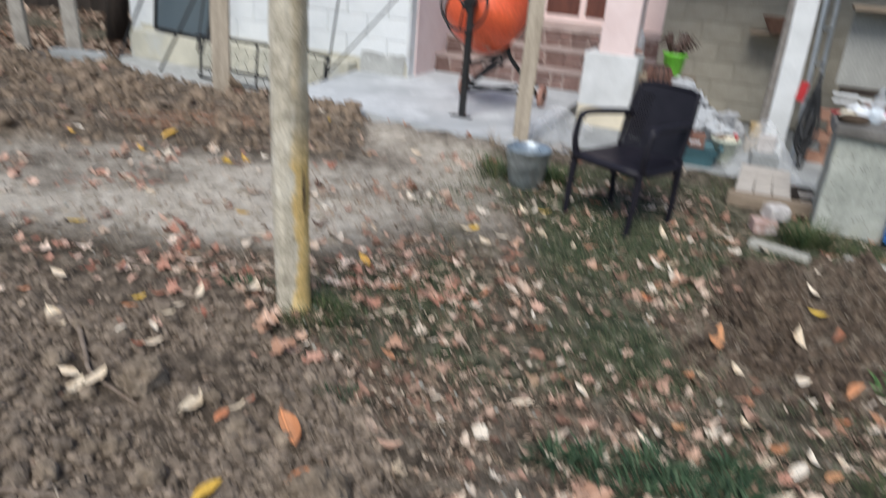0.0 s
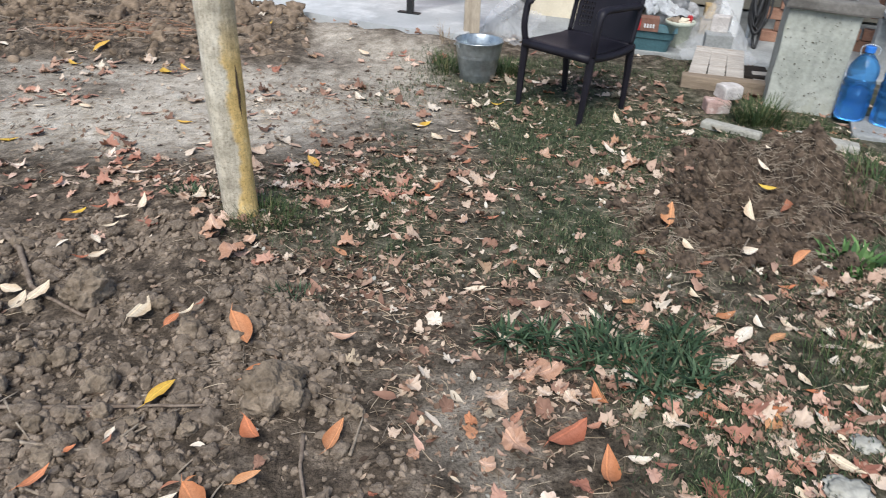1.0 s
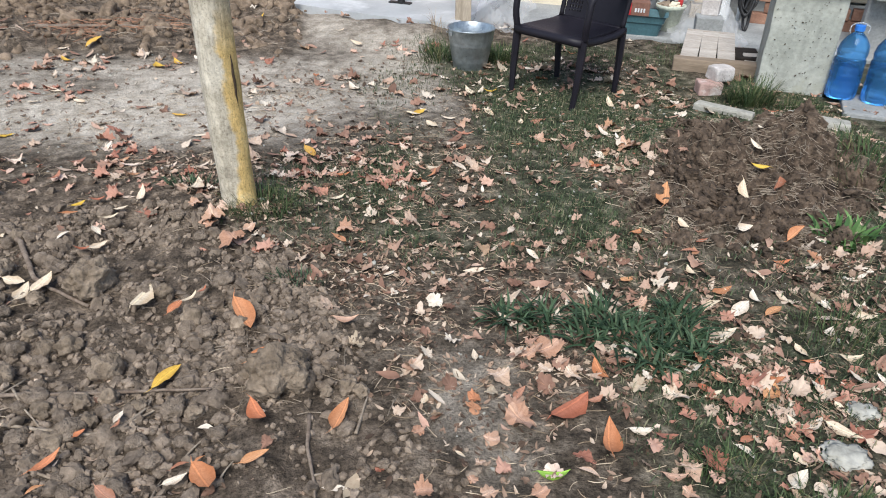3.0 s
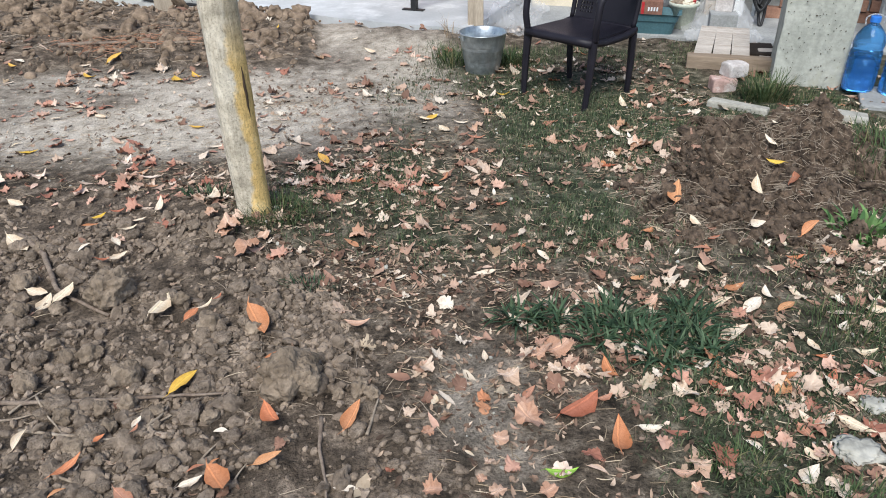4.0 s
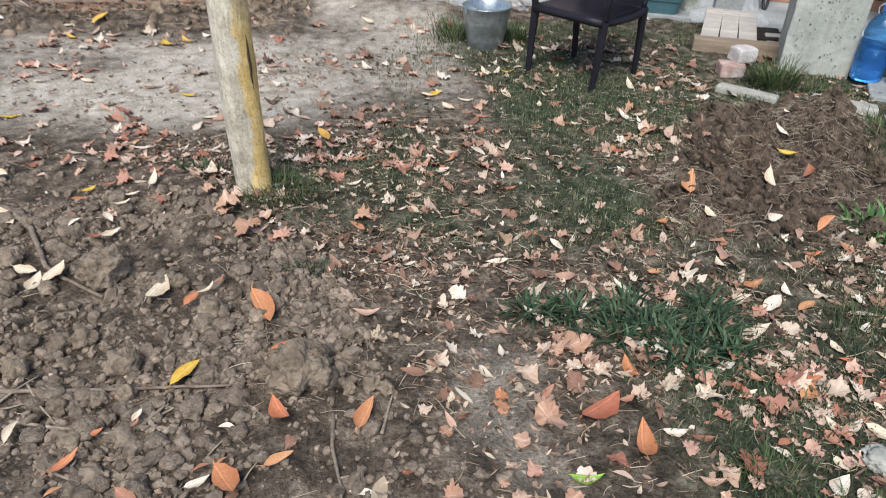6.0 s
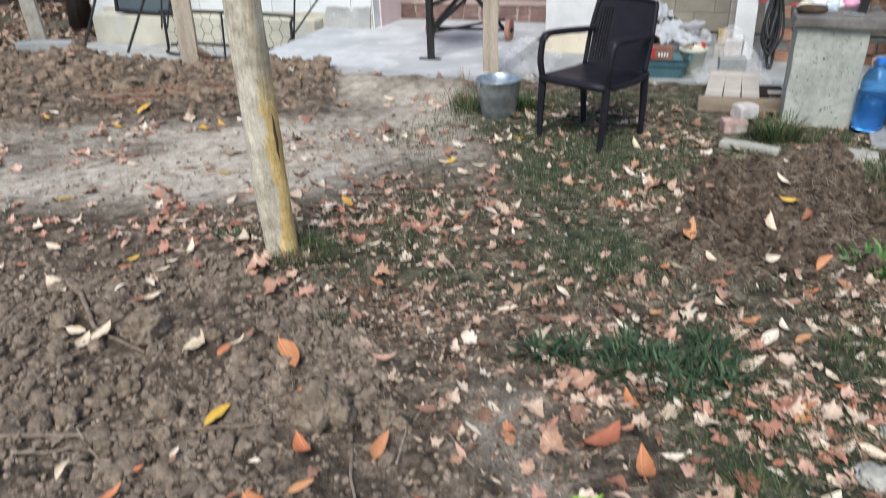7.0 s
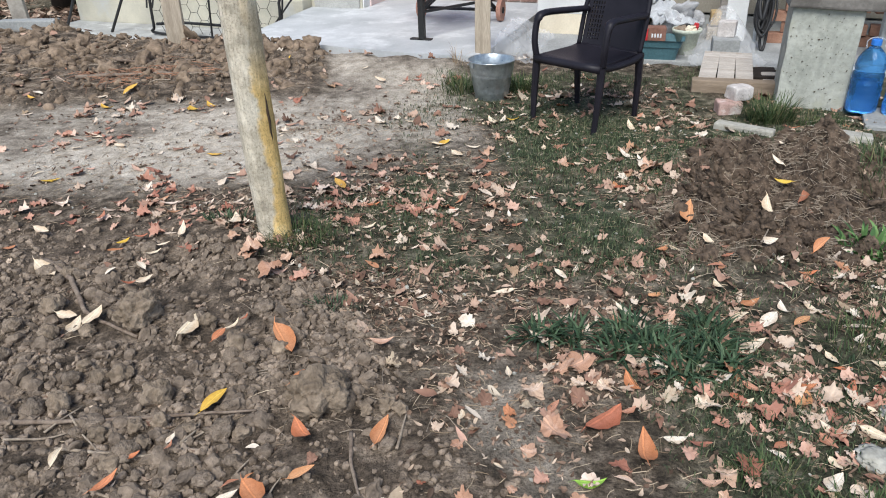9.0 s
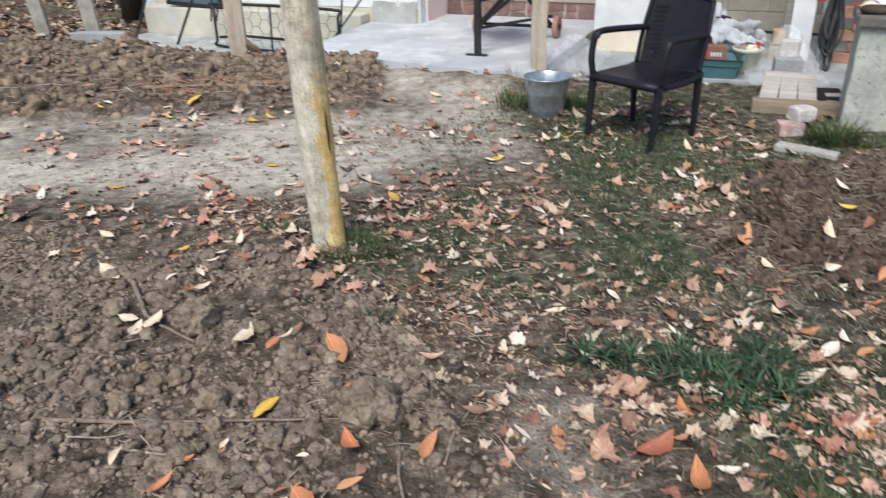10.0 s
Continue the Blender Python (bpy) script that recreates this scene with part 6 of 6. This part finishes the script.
# crumbled leaf scraps
x, y = spread(20000, (-2.6, 2.9, 0.8, 5.0), lambda a, b: np.clip(litter_weight(a, b) + 0.12 + 0.06 * zones(a, b)[3], 0, 1) * (1 - 0.7 * zones(a, b)[0]))
scatter("leaf_scraps", "small crumbled leaf scraps on the ground", "leaves", BLADES[:5] + LOBED[:3], (x, y), rng.uniform(0.010, 0.032, len(x)), M_SCRAP, tilt=0.4)

x, y = spread(26000, (-0.9, 2.8, 0.85, 3.4), lambda a, b: np.clip(litter_weight(a, b) * 1.3 + 0.1, 0, 1) * (1 - 0.9 * zones(a, b)[0]) * (1 - 0.65 * zones(a, b)[4] * step(2.2, 2.5, b)))
scatter("crumbled_litter", "crumbled brown leaf bits between the leaves", "leaves", [(v[:40], [q for q in f if max(q) < 40]) for v, f in BLADES[:6]], (x, y), rng.uniform(0.010, 0.030, len(x)), M_SCRAP, 0.001, tilt=0.4)
x, y = spread(3200, (-7.8, -3.7, 8.4, 12.6), lambda a, b: np.where(to_house(a, b)[0] > -5.9, to_house(a, b)[1] < 0.4, 1.0))
scatter("leaf_litter", "thick brown leaves under the dark trees", "leaves", BLADES, (x, y), np.clip(rng.normal(0.12, 0.03, len(x)), 0.06, 0.18), M_SCRAP, tilt=0.35)

x, y = spread(1500, (-3.2, 3.6, -2.4, 0.85), lambda a, b: np.clip(litter_weight(a, b) + 0.05, 0, 1))
scatter("leaf_litter", "scattered dry leaves on the open ground", "leaves", BLADES, (x, y), np.clip(rng.normal(0.055, 0.018, len(x)), 0.025, 0.10), M_MIXLEAF, tilt=0.2)


def straws(name, label, places, lo, hi, thick, material, arch=0.2):
    x, y = places
    allv, allf = [], []
    z = height(x, y)
    for k in range(len(x)):
        a, l, bend = rng.uniform(0, 2 * np.pi), rng.uniform(lo, hi), rng.normal(0, 0.35)
        pts = []
        for s in range(4):
            t = s / 3 - 0.5
            px, py = t * l, bend * l * (t * t - 0.08)
            qx, qy = x[k] + px * math.cos(a) - py * math.sin(a), y[k] + px * math.sin(a) + py * math.cos(a)
            pts.append((qx, qy, z[k] + thick + arch * l * (0.25 - t * t) * rng.uniform(0, 1.0)))
        base = len(allv)
        w = thick * rng.uniform(0.5, 1.2)
        nx, ny = -math.sin(a), math.cos(a)
        for px, py, pz in pts:
            allv += [(px + nx * w, py + ny * w, pz), (px, py, pz + w * 1.4), (px - nx * w, py - ny * w, pz)]
        for s in range(3):
            q = base + 3 * s
            allf += [(q, q + 1, q + 4, q + 3), (q + 1, q + 2, q + 5, q + 4)]
    me = bpy.data.meshes.new(name)
    me.from_pydata(allv, [], allf)
    me.materials.append(material)
    return tagged(new(name, me), label, "straw", kind="stuff")


# ---- soil clods ----
def clod_shape(seed, sub, rough=0.35, fine=0.22):
    bm = fresh()
    lump(bm, (1.0, 0.85, 0.75), seed * 3.1 + 0.7, sub, rough, fine)
    v = np.array([tuple(q.co) for q in bm.verts])
    bm.verts.ensure_lookup_table()
    f = [tuple(q.index for q in p.verts) for p in bm.faces]
    bm.free()
    return v, f


CRUMBS, CLODS = [clod_shape(s, 1) for s in range(8)], [clod_shape(s + 20, 2, 0.45, 0.24) for s in range(12)]


def soil_weight(x, y):
    dug, berm, hole, grey, grass = zones(x, y)
    return np.clip(dug * np.clip(0.55 + 1.3 * fbm(x, y, 0.4, 3, 1.5), 0.1, 1), 0, 1)


x, y = spread(22000, (-2.2, 0.6, 0.8, 3.2), soil_weight)
scatter("soil_crumbs", "fine dark crumbs of dug soil", "soil", CRUMBS, (x, y), 0.004 + 0.013 * rng.random(len(x)) ** 1.8, M_SOIL, 0.001, smooth=False, stretch=(0.7, 1.3))
x, y = spread(4200, (-2.2, 0.5, 0.8, 3.2), soil_weight)
scatter("soil_clods", "lumps of dark dug soil", "soil", CLODS, (x, y), 0.008 + 0.024 * rng.random(len(x)) ** 2.2, M_SOIL, 0.002, smooth=False, stretch=(0.7, 1.25))
x, y = spread(3200, (-4.6, -0.3, 5.0, 8.2), lambda a, b: zones(a, b)[1])
scatter("soil_clods", "lumps of dark soil on the dug bank", "soil", CLODS, (x, y), 0.008 + 0.034 * rng.random(len(x)) ** 3.0, M_WARMSOIL, 0.0, smooth=True, stretch=(0.7, 1.25))
x, y = spread(5600, (1.1, 2.9, 2.15, 4.0), lambda a, b: zones(a, b)[2])
scatter("soil_clods", "root-bound lumps of dark soil round the hole", "soil", CLODS, (x, y), 0.005 + 0.030 * rng.random(len(x)) ** 2.0, M_DARKSOIL, 0.006, smooth=False, stretch=(0.7, 1.25))
x, y = spread(900, (-3.0, 2.6, 0.8, 6.0), lambda a, b: 1 - np.clip(sum(zones(a, b)[:3]), 0, 1))
scatter("pebbles", "small pale pebbles and crumbs on the ground", "stones", CRUMBS, (x, y), rng.uniform(0.003, 0.010, len(x)), M_STONES, 0.001, smooth=False, stretch=(0.7, 1.3))

x, y = spread(260, (1.25, 2.85, 2.25, 3.8), lambda a, b: zones(a, b)[2])
scatter("soil_lumps", "large root-bound lumps on the mound", "soil", [clod_shape(s + 60, 3, 0.5, 0.34) for s in range(6)], (x, y), rng.uniform(0.02, 0.055, len(x)), M_DARKSOIL, 0.004, smooth=False, stretch=(0.7, 1.2))

x, y = spread(900, (-4.6, -0.4, 5.1, 8.0), lambda a, b: zones(a, b)[1] * np.clip(0.3 + 2.0 * fbm(a, b, 0.6, 3, 9.5), 0, 1))
scatter("soil_lumps", "chunky brown lumps heaped on the dug bank", "soil", [clod_shape(s + 80, 3, 0.5, 0.26) for s in range(6)], (x, y), rng.uniform(0.03, 0.10, len(x)), M_WARMSOIL, -0.02, smooth=True, stretch=(0.7, 1.2))
x, y = spread(700, (-2.5, -1.0, 5.3, 6.4), lambda a, b: bump_at(a, b, -1.8, 5.75, 0.45, 0.22))
straws("root_tangle", "reddish dry roots matted on the bank", (x, y), 0.10, 0.34, 0.003, M_REDROOT, 0.4)

CLOD_ROWS = [(-0.172, 1.645, 0.088), (-0.849, 2.172, 0.078), (-0.97, 1.726, 0.04), (-0.887, 1.847, 0.035), (-0.82, 1.853, 0.04), (-0.677, 1.729, 0.05), (-0.465, 1.946, 0.045), (-0.725, 1.449, 0.035), (-0.385, 1.529, 0.025), (0.032, 1.609, 0.032), (0.069, 1.576, 0.024), (-0.594, 2.098, 0.03), (-0.958, 1.907, 0.025), (-1.143, 2.103, 0.04), (-1.016, 2.11, 0.028), (-1.205, 2.291, 0.045), (-1.249, 2.547, 0.04), (-0.696, 1.59, 0.028), (-0.797, 1.567, 0.03), (-0.627, 1.596, 0.028), (-0.654, 1.512, 0.026), (-0.317, 1.906, 0.032), (-0.542, 1.568, 0.024), (-0.029, 1.592, 0.02), (-0.266, 1.674, 0.02)]
for k, (x, y, s) in enumerate(CLOD_ROWS):
    bm = fresh()
    lump(bm, (s, s * 0.82, s * 0.84), k * 5.3 + 1.1, 5 if s > 0.07 else 4, 0.42, 0.16, 0.35)
    solo("soil_clod", bm, M_CLOD, "large cracked clod of grey-brown soil" if s > 0.07 else "rounded clod of grey-brown soil", "clod", pose(x, y, ground_z(x, y) + 0.42 * s, 0, 0, 50 * k), "large clods", smooth=True)
LUMPS = []
for k in range(8):
    bm = fresh()
    lump(bm, (1.0, 0.84, 0.72), 70 + k * 4.7, 3, 0.42, 0.2, 0.3)
    LUMPS.append(mesh_of("soil_clod", bm, M_LUMP, True))
r = random.Random(66)
count = 0
while count < 240:
    x, y = r.uniform(-1.5, 0.15), r.uniform(1.15, 2.8)
    if float(soil_weight(x, y)) < r.random():
        continue
    s = 0.012 + 0.030 * r.random() ** 2 * (1.0 if x < -0.35 else 0.5)
    ob = tagged(new("soil_clod", LUMPS[r.randrange(8)]), "small rounded clod of grey-brown soil", "clod", "large clods")
    ob.matrix_basis = pose(x, y, ground_z(x, y) + 0.35 * s, 0, 0, r.uniform(0, 360)) @ Matrix.Scale(s, 4)
    count += 1
for x, y, s, lab in ((1.34, 1.26, 0.062, "flat pale grey stone in the leaf litter"), (1.49, 1.42, 0.045, "pale grey stone in the leaf litter")):
    bm = fresh()
    lump(bm, (s, s * 0.75, s * 0.26), 9.0 + s, 4, 0.45, 0.22)
    solo("stone", bm, M_STONES, lab, "stone", pose(x, y, ground_z(x, y) + 0.008), "loose stones", smooth=True)


# ---- grass ----
def grass_patch(name, label, cx, cy, rx, ry, n, length, width, material, droop=0.9, lean=None, flare=1.0):
    """Arching blades that spring from one patch of ground."""
    allv, allf = [], []
    turns, dists = rng.uniform(0, 2 * np.pi, n), np.sqrt(rng.random(n))
    xs, ys = cx + rx * dists * np.cos(turns), cy + ry * dists * np.sin(turns)
    zs = height(xs, ys) - 0.01
    for k in range(n):
        a, x, y, z = turns[k], xs[k], ys[k], zs[k]
        l, w = length * rng.uniform(0.5, 1.15), width * rng.uniform(0.6, 1.2)
        out = rng.uniform(0, 2 * np.pi) if rng.random() < 0.3 else a + rng.normal(0, 0.5)
        spread_ = min(flare * rng.uniform(0.2, 1.0) * droop, 1.25)
        dx, dy = math.cos(out), math.sin(out)
        base = len(allv)
        for s in range(6):
            t = s / 5
            reach, up = l * spread_ * t * (0.35 + 0.65 * t), l * (t - 0.62 * spread_ * t * t)
            ww = w * (1 - t) ** 0.6 * 0.5 + 0.0004
            allv.append((x + dx * reach - dy * ww, y + dy * reach + dx * ww, z + up))
            allv.append((x + dx * reach + dy * ww, y + dy * reach - dx * ww, z + up + 0.15 * ww))
        allf += [(base + 2 * s, base + 2 * s + 1, base + 2 * s + 3, base + 2 * s + 2) for s in range(5)]
    me = bpy.data.meshes.new(name)
    me.from_pydata(allv, [], allf)
    me.polygons.foreach_set("use_smooth", np.ones(len(me.polygons), bool))
    me.materials.append(material)
    return tagged(new(name, me), label, "grass", "grass tufts", "stuff")


for cx, cy, rx, ry, n in ((0.56, 1.93, 0.07, 0.05, 60), (0.67, 1.91, 0.07, 0.05, 70), (0.86, 1.90, 0.07, 0.06, 90), (0.93, 1.79, 0.08, 0.06, 90), (1.12, 1.89, 0.06, 0.06, 80), (1.08, 1.77, 0.07, 0.06, 80), (0.79, 1.80, 0.05, 0.05, 40), (0.97, 1.69, 0.06, 0.05, 60), (1.12, 1.68, 0.05, 0.04, 45)):
    grass_patch("grass_tuft", "dense dark green strap-leaved grass tuft", cx, cy, rx, ry, n, 0.108, 0.012, M_STRAP, 1.0, None, 1.35)
grass_patch("grass_tuft", "dark low grass tuft by the wooden post", -0.69, 2.98, 0.12, 0.06, 70, 0.09, 0.008, M_STRAP)
grass_patch("grass_tuft", "fine green grass round the post's foot", -0.33, 2.70, 0.15, 0.13, 420, 0.10, 0.003, M_GRASS)
grass_patch("grass_tuft", "fine green grass before the post's foot", -0.46, 2.60, 0.09, 0.05, 70, 0.05, 0.003, M_GRASS)
grass_patch("grass_tuft", "low dark grass at the soil's edge", -0.14, 2.16, 0.12, 0.06, 70, 0.06, 0.005, M_STRAP)
grass_patch("grass_tuft", "long arching grass at the pillar's foot", 2.43, 4.06, 0.14, 0.10, 420, 0.21, 0.005, M_GRASS)
grass_patch("grass_tuft", "short grass along the pillar's foot", 2.66, 3.95, 0.16, 0.06, 160, 0.10, 0.004, M_GRASS)
grass_patch("grass_tuft", "green grass beside the bucket", 0.58, 5.08, 0.13, 0.16, 260, 0.15, 0.005, M_GRASS)
grass_patch("grass_tuft", "green grass beside the bucket", 1.03, 5.02, 0.13, 0.16, 300, 0.15, 0.005, M_GRASS)
grass_patch("grass_tuft", "green grass at the mound's end", 2.58, 3.05, 0.14, 0.30, 420, 0.13, 0.006, M_GRASS)
grass_patch("grass_tuft", "broad-leaved green weeds in the litter", 2.03, 2.38, 0.13, 0.11, 60, 0.11, 0.026, M_WEED)
grass_patch("grass_tuft", "thin grass tuft in the leaf litter", 1.62, 1.78, 0.16, 0.10, 220, 0.10, 0.003, M_GRASS)
grass_patch("grass_tuft", "thin grass tuft in the leaf litter", 1.02, 1.24, 0.10, 0.06, 160, 0.075, 0.003, M_GRASS)
grass_patch("grass_tuft", "thin grass tuft in the leaf litter", 1.20, 1.10, 0.16, 0.06, 200, 0.075, 0.003, M_GRASS)
grass_patch("grass_tuft", "thin grass at the slab's corner", 0.62, 5.55, 0.06, 0.06, 26, 0.22, 0.004, M_STRAW)


def short_grass(n, box):
    def weight(x, y):
        dug, berm, hole, grey, grass = zones(x, y)
        return np.clip(grass * np.clip(0.45 + 1.8 * fbm(x, y, 0.5, 3, 8.0), 0.03, 1), 0, 1)
    x, y = spread(n, box, weight)
    z = height(x, y)
    m = len(x)
    l, w, a, b = rng.uniform(0.012, 0.036, m), rng.uniform(0.0012, 0.0024, m), rng.uniform(0, 2 * np.pi, m), rng.uniform(0.2, 1.0, m)
    dx, dy = np.cos(a), np.sin(a)
    p = [np.stack([x - dy * w, y + dx * w, z - 0.003], 1), np.stack([x + dy * w, y - dx * w, z - 0.003], 1),
         np.stack([x + dx * l * b * 0.45 + dy * w * 0.8, y + dy * l * b * 0.45 - dx * w * 0.8, z + l * 0.6], 1), np.stack([x + dx * l * b * 0.45 - dy * w * 0.8, y + dy * l * b * 0.45 + dx * w * 0.8, z + l * 0.6], 1),
         np.stack([x + dx * l * b, y + dy * l * b, z + l * (1 - 0.5 * b)], 1)]
    v = np.stack(p, 1).reshape(-1, 3)
    f = []
    for k in range(m):
        q = 5 * k
        f += [(q, q + 1, q + 2, q + 3), (q + 3, q + 2, q + 4)]
    me = bpy.data.meshes.new("short_grass")
    me.from_pydata(v.tolist(), [], f)
    me.materials.append(M_TURF)
    return tagged(new("short_grass", me), "sparse short green grass in the litter", "grass", kind="stuff")


short_grass(140000, (-0.9, 2.9, 0.9, 5.5))


# ---- straw, roots and sticks ----
x, y = spread(13000, (-2.0, 2.9, 0.8, 4.4), lambda a, b: np.clip(0.25 + litter_weight(a, b) * 0.9, 0, 1) * (1 - 0.75 * zones(a, b)[0]))
straws("straw_litter", "fine dry grass stalks strewn on the ground", (x, y), 0.02, 0.09, 0.0011, M_STRAW)
x, y = spread(15000, (1.1, 2.9, 2.15, 4.0), lambda a, b: zones(a, b)[2] * np.clip(0.35 + 2.4 * fbm(a, b, 0.3, 3, 2.5), 0.04, 1))
straws("root_tangle", "tangled dry roots in the dug soil", (x, y), 0.05, 0.18, 0.0012, M_ROOT, 0.6)
x, y = spread(380, (-4.2, -0.4, 5.1, 7.6), lambda a, b: zones(a, b)[1])
straws("root_tangle", "dry roots and stalks on the soil bank", (x, y), 0.06, 0.25, 0.003, M_ROOT, 0.4)
x, y = spread(500, (-1.0, 0.4, 1.5, 3.0), lambda a, b: zones(a, b)[0] * step(-0.75, -0.35, a))
straws("root_tangle", "thin dry roots along the dug edge", (x, y), 0.03, 0.12, 0.0012, M_ROOT, 0.4)

STICKS = (
    ("grey stick lying on the dug soil", 0.008, ((-1.16, 1.635), (-0.974, 1.631), (-0.852, 1.631), (-0.61, 1.62), (-0.353, 1.612))),
    ("forked pale twig on the dug soil", 0.005, ((-0.899, 1.524), (-0.749, 1.484), (-0.619, 1.467), (-0.521, 1.52), (-0.421, 1.61))),
    ("forked pale twig on the dug soil", 0.004, ((-0.546, 1.504), (-0.52, 1.561), (-0.518, 1.605), (-0.532, 1.618))),
    ("thick bent stick beside a clod", 0.012, ((-1.385, 2.672), (-1.213, 2.487), (-1.064, 2.235), (-0.84, 2.076))),
    ("dead root standing out of the soil", 0.006, ((-0.072, 1.503), (-0.065, 1.373), (-0.048, 1.281), (-0.036, 1.206))),
    ("short side root in the soil", 0.004, ((-0.048, 1.281), (-0.03, 1.287), (-0.007, 1.293))),
    ("thin straight dry stalk on the mound", 0.004, ((1.823, 2.766), (1.65, 2.532), (1.49, 2.315))),
    ("reddish thin twig on the dug soil", 0.004, ((-1.05, 1.555), (-0.951, 1.574), (-0.898, 1.591), (-0.842, 1.589))),
    ("reddish thin twig on the dug soil", 0.004, ((-0.961, 1.597), (-0.929, 1.635), (-0.89, 1.699))),
    ("thin grey root on the dug soil", 0.004, ((-0.904, 1.653), (-0.845, 1.578), (-0.779, 1.505))),
    ("thin grey root on the dug soil", 0.003, ((-0.384, 1.37), (-0.357, 1.418), (-0.322, 1.47))),
    ("thin grey root on the dug soil", 0.003, ((-0.281, 1.26), (-0.261, 1.306), (-0.241, 1.339))),
    ("pale stalk of a fallen leaf", 0.003, ((-0.426, 1.239), (-0.423, 1.28), (-0.422, 1.315))),
    ("pale straw under the yellow leaf", 0.003, ((-0.563, 1.664), (-0.516, 1.684), (-0.454, 1.708))),
    ("dark upright root in the soil", 0.005, ((0.055, 1.42), (0.07, 1.482), (0.088, 1.551))),
    ("curved dry root on the mound", 0.006, ((2.05, 3.02), (2.20, 3.12), (2.42, 3.2))),
    ("thin dark stick in the soil", 0.004, ((-0.75, 1.36), (-0.65, 1.33), (-0.5, 1.345))),
    ("red-brown dead branch on the bank", 0.016, ((-2.35, 5.65), (-2.05, 5.72), (-1.7, 5.70), (-1.35, 5.55))),
    ("red-brown dead branch on the bank", 0.012, ((-2.2, 6.1), (-1.9, 6.2), (-1.55, 6.15))),
)
for label, rad, way in STICKS:
    pts = arc([(a, b, ground_z(a, b) + rad * 0.9 + 0.006 + 0.02 * float(zones(a, b)[2])) for a, b in way], 6)
    pts = [p + 0.5 * rad * noise.noise_vector(p * 22) for p in pts]
    bm = fresh()
    tube(bm, pts, [rad * (1.05 - 0.6 * k / len(pts)) * (1 + 0.2 * noise.noise(p * 40)) for k, p in enumerate(pts)], 8)
    solo("stick", bm, M_TWIG if rad > 0.0055 else M_ROOT, label, "stick", Matrix(), "dead sticks", smooth=True)
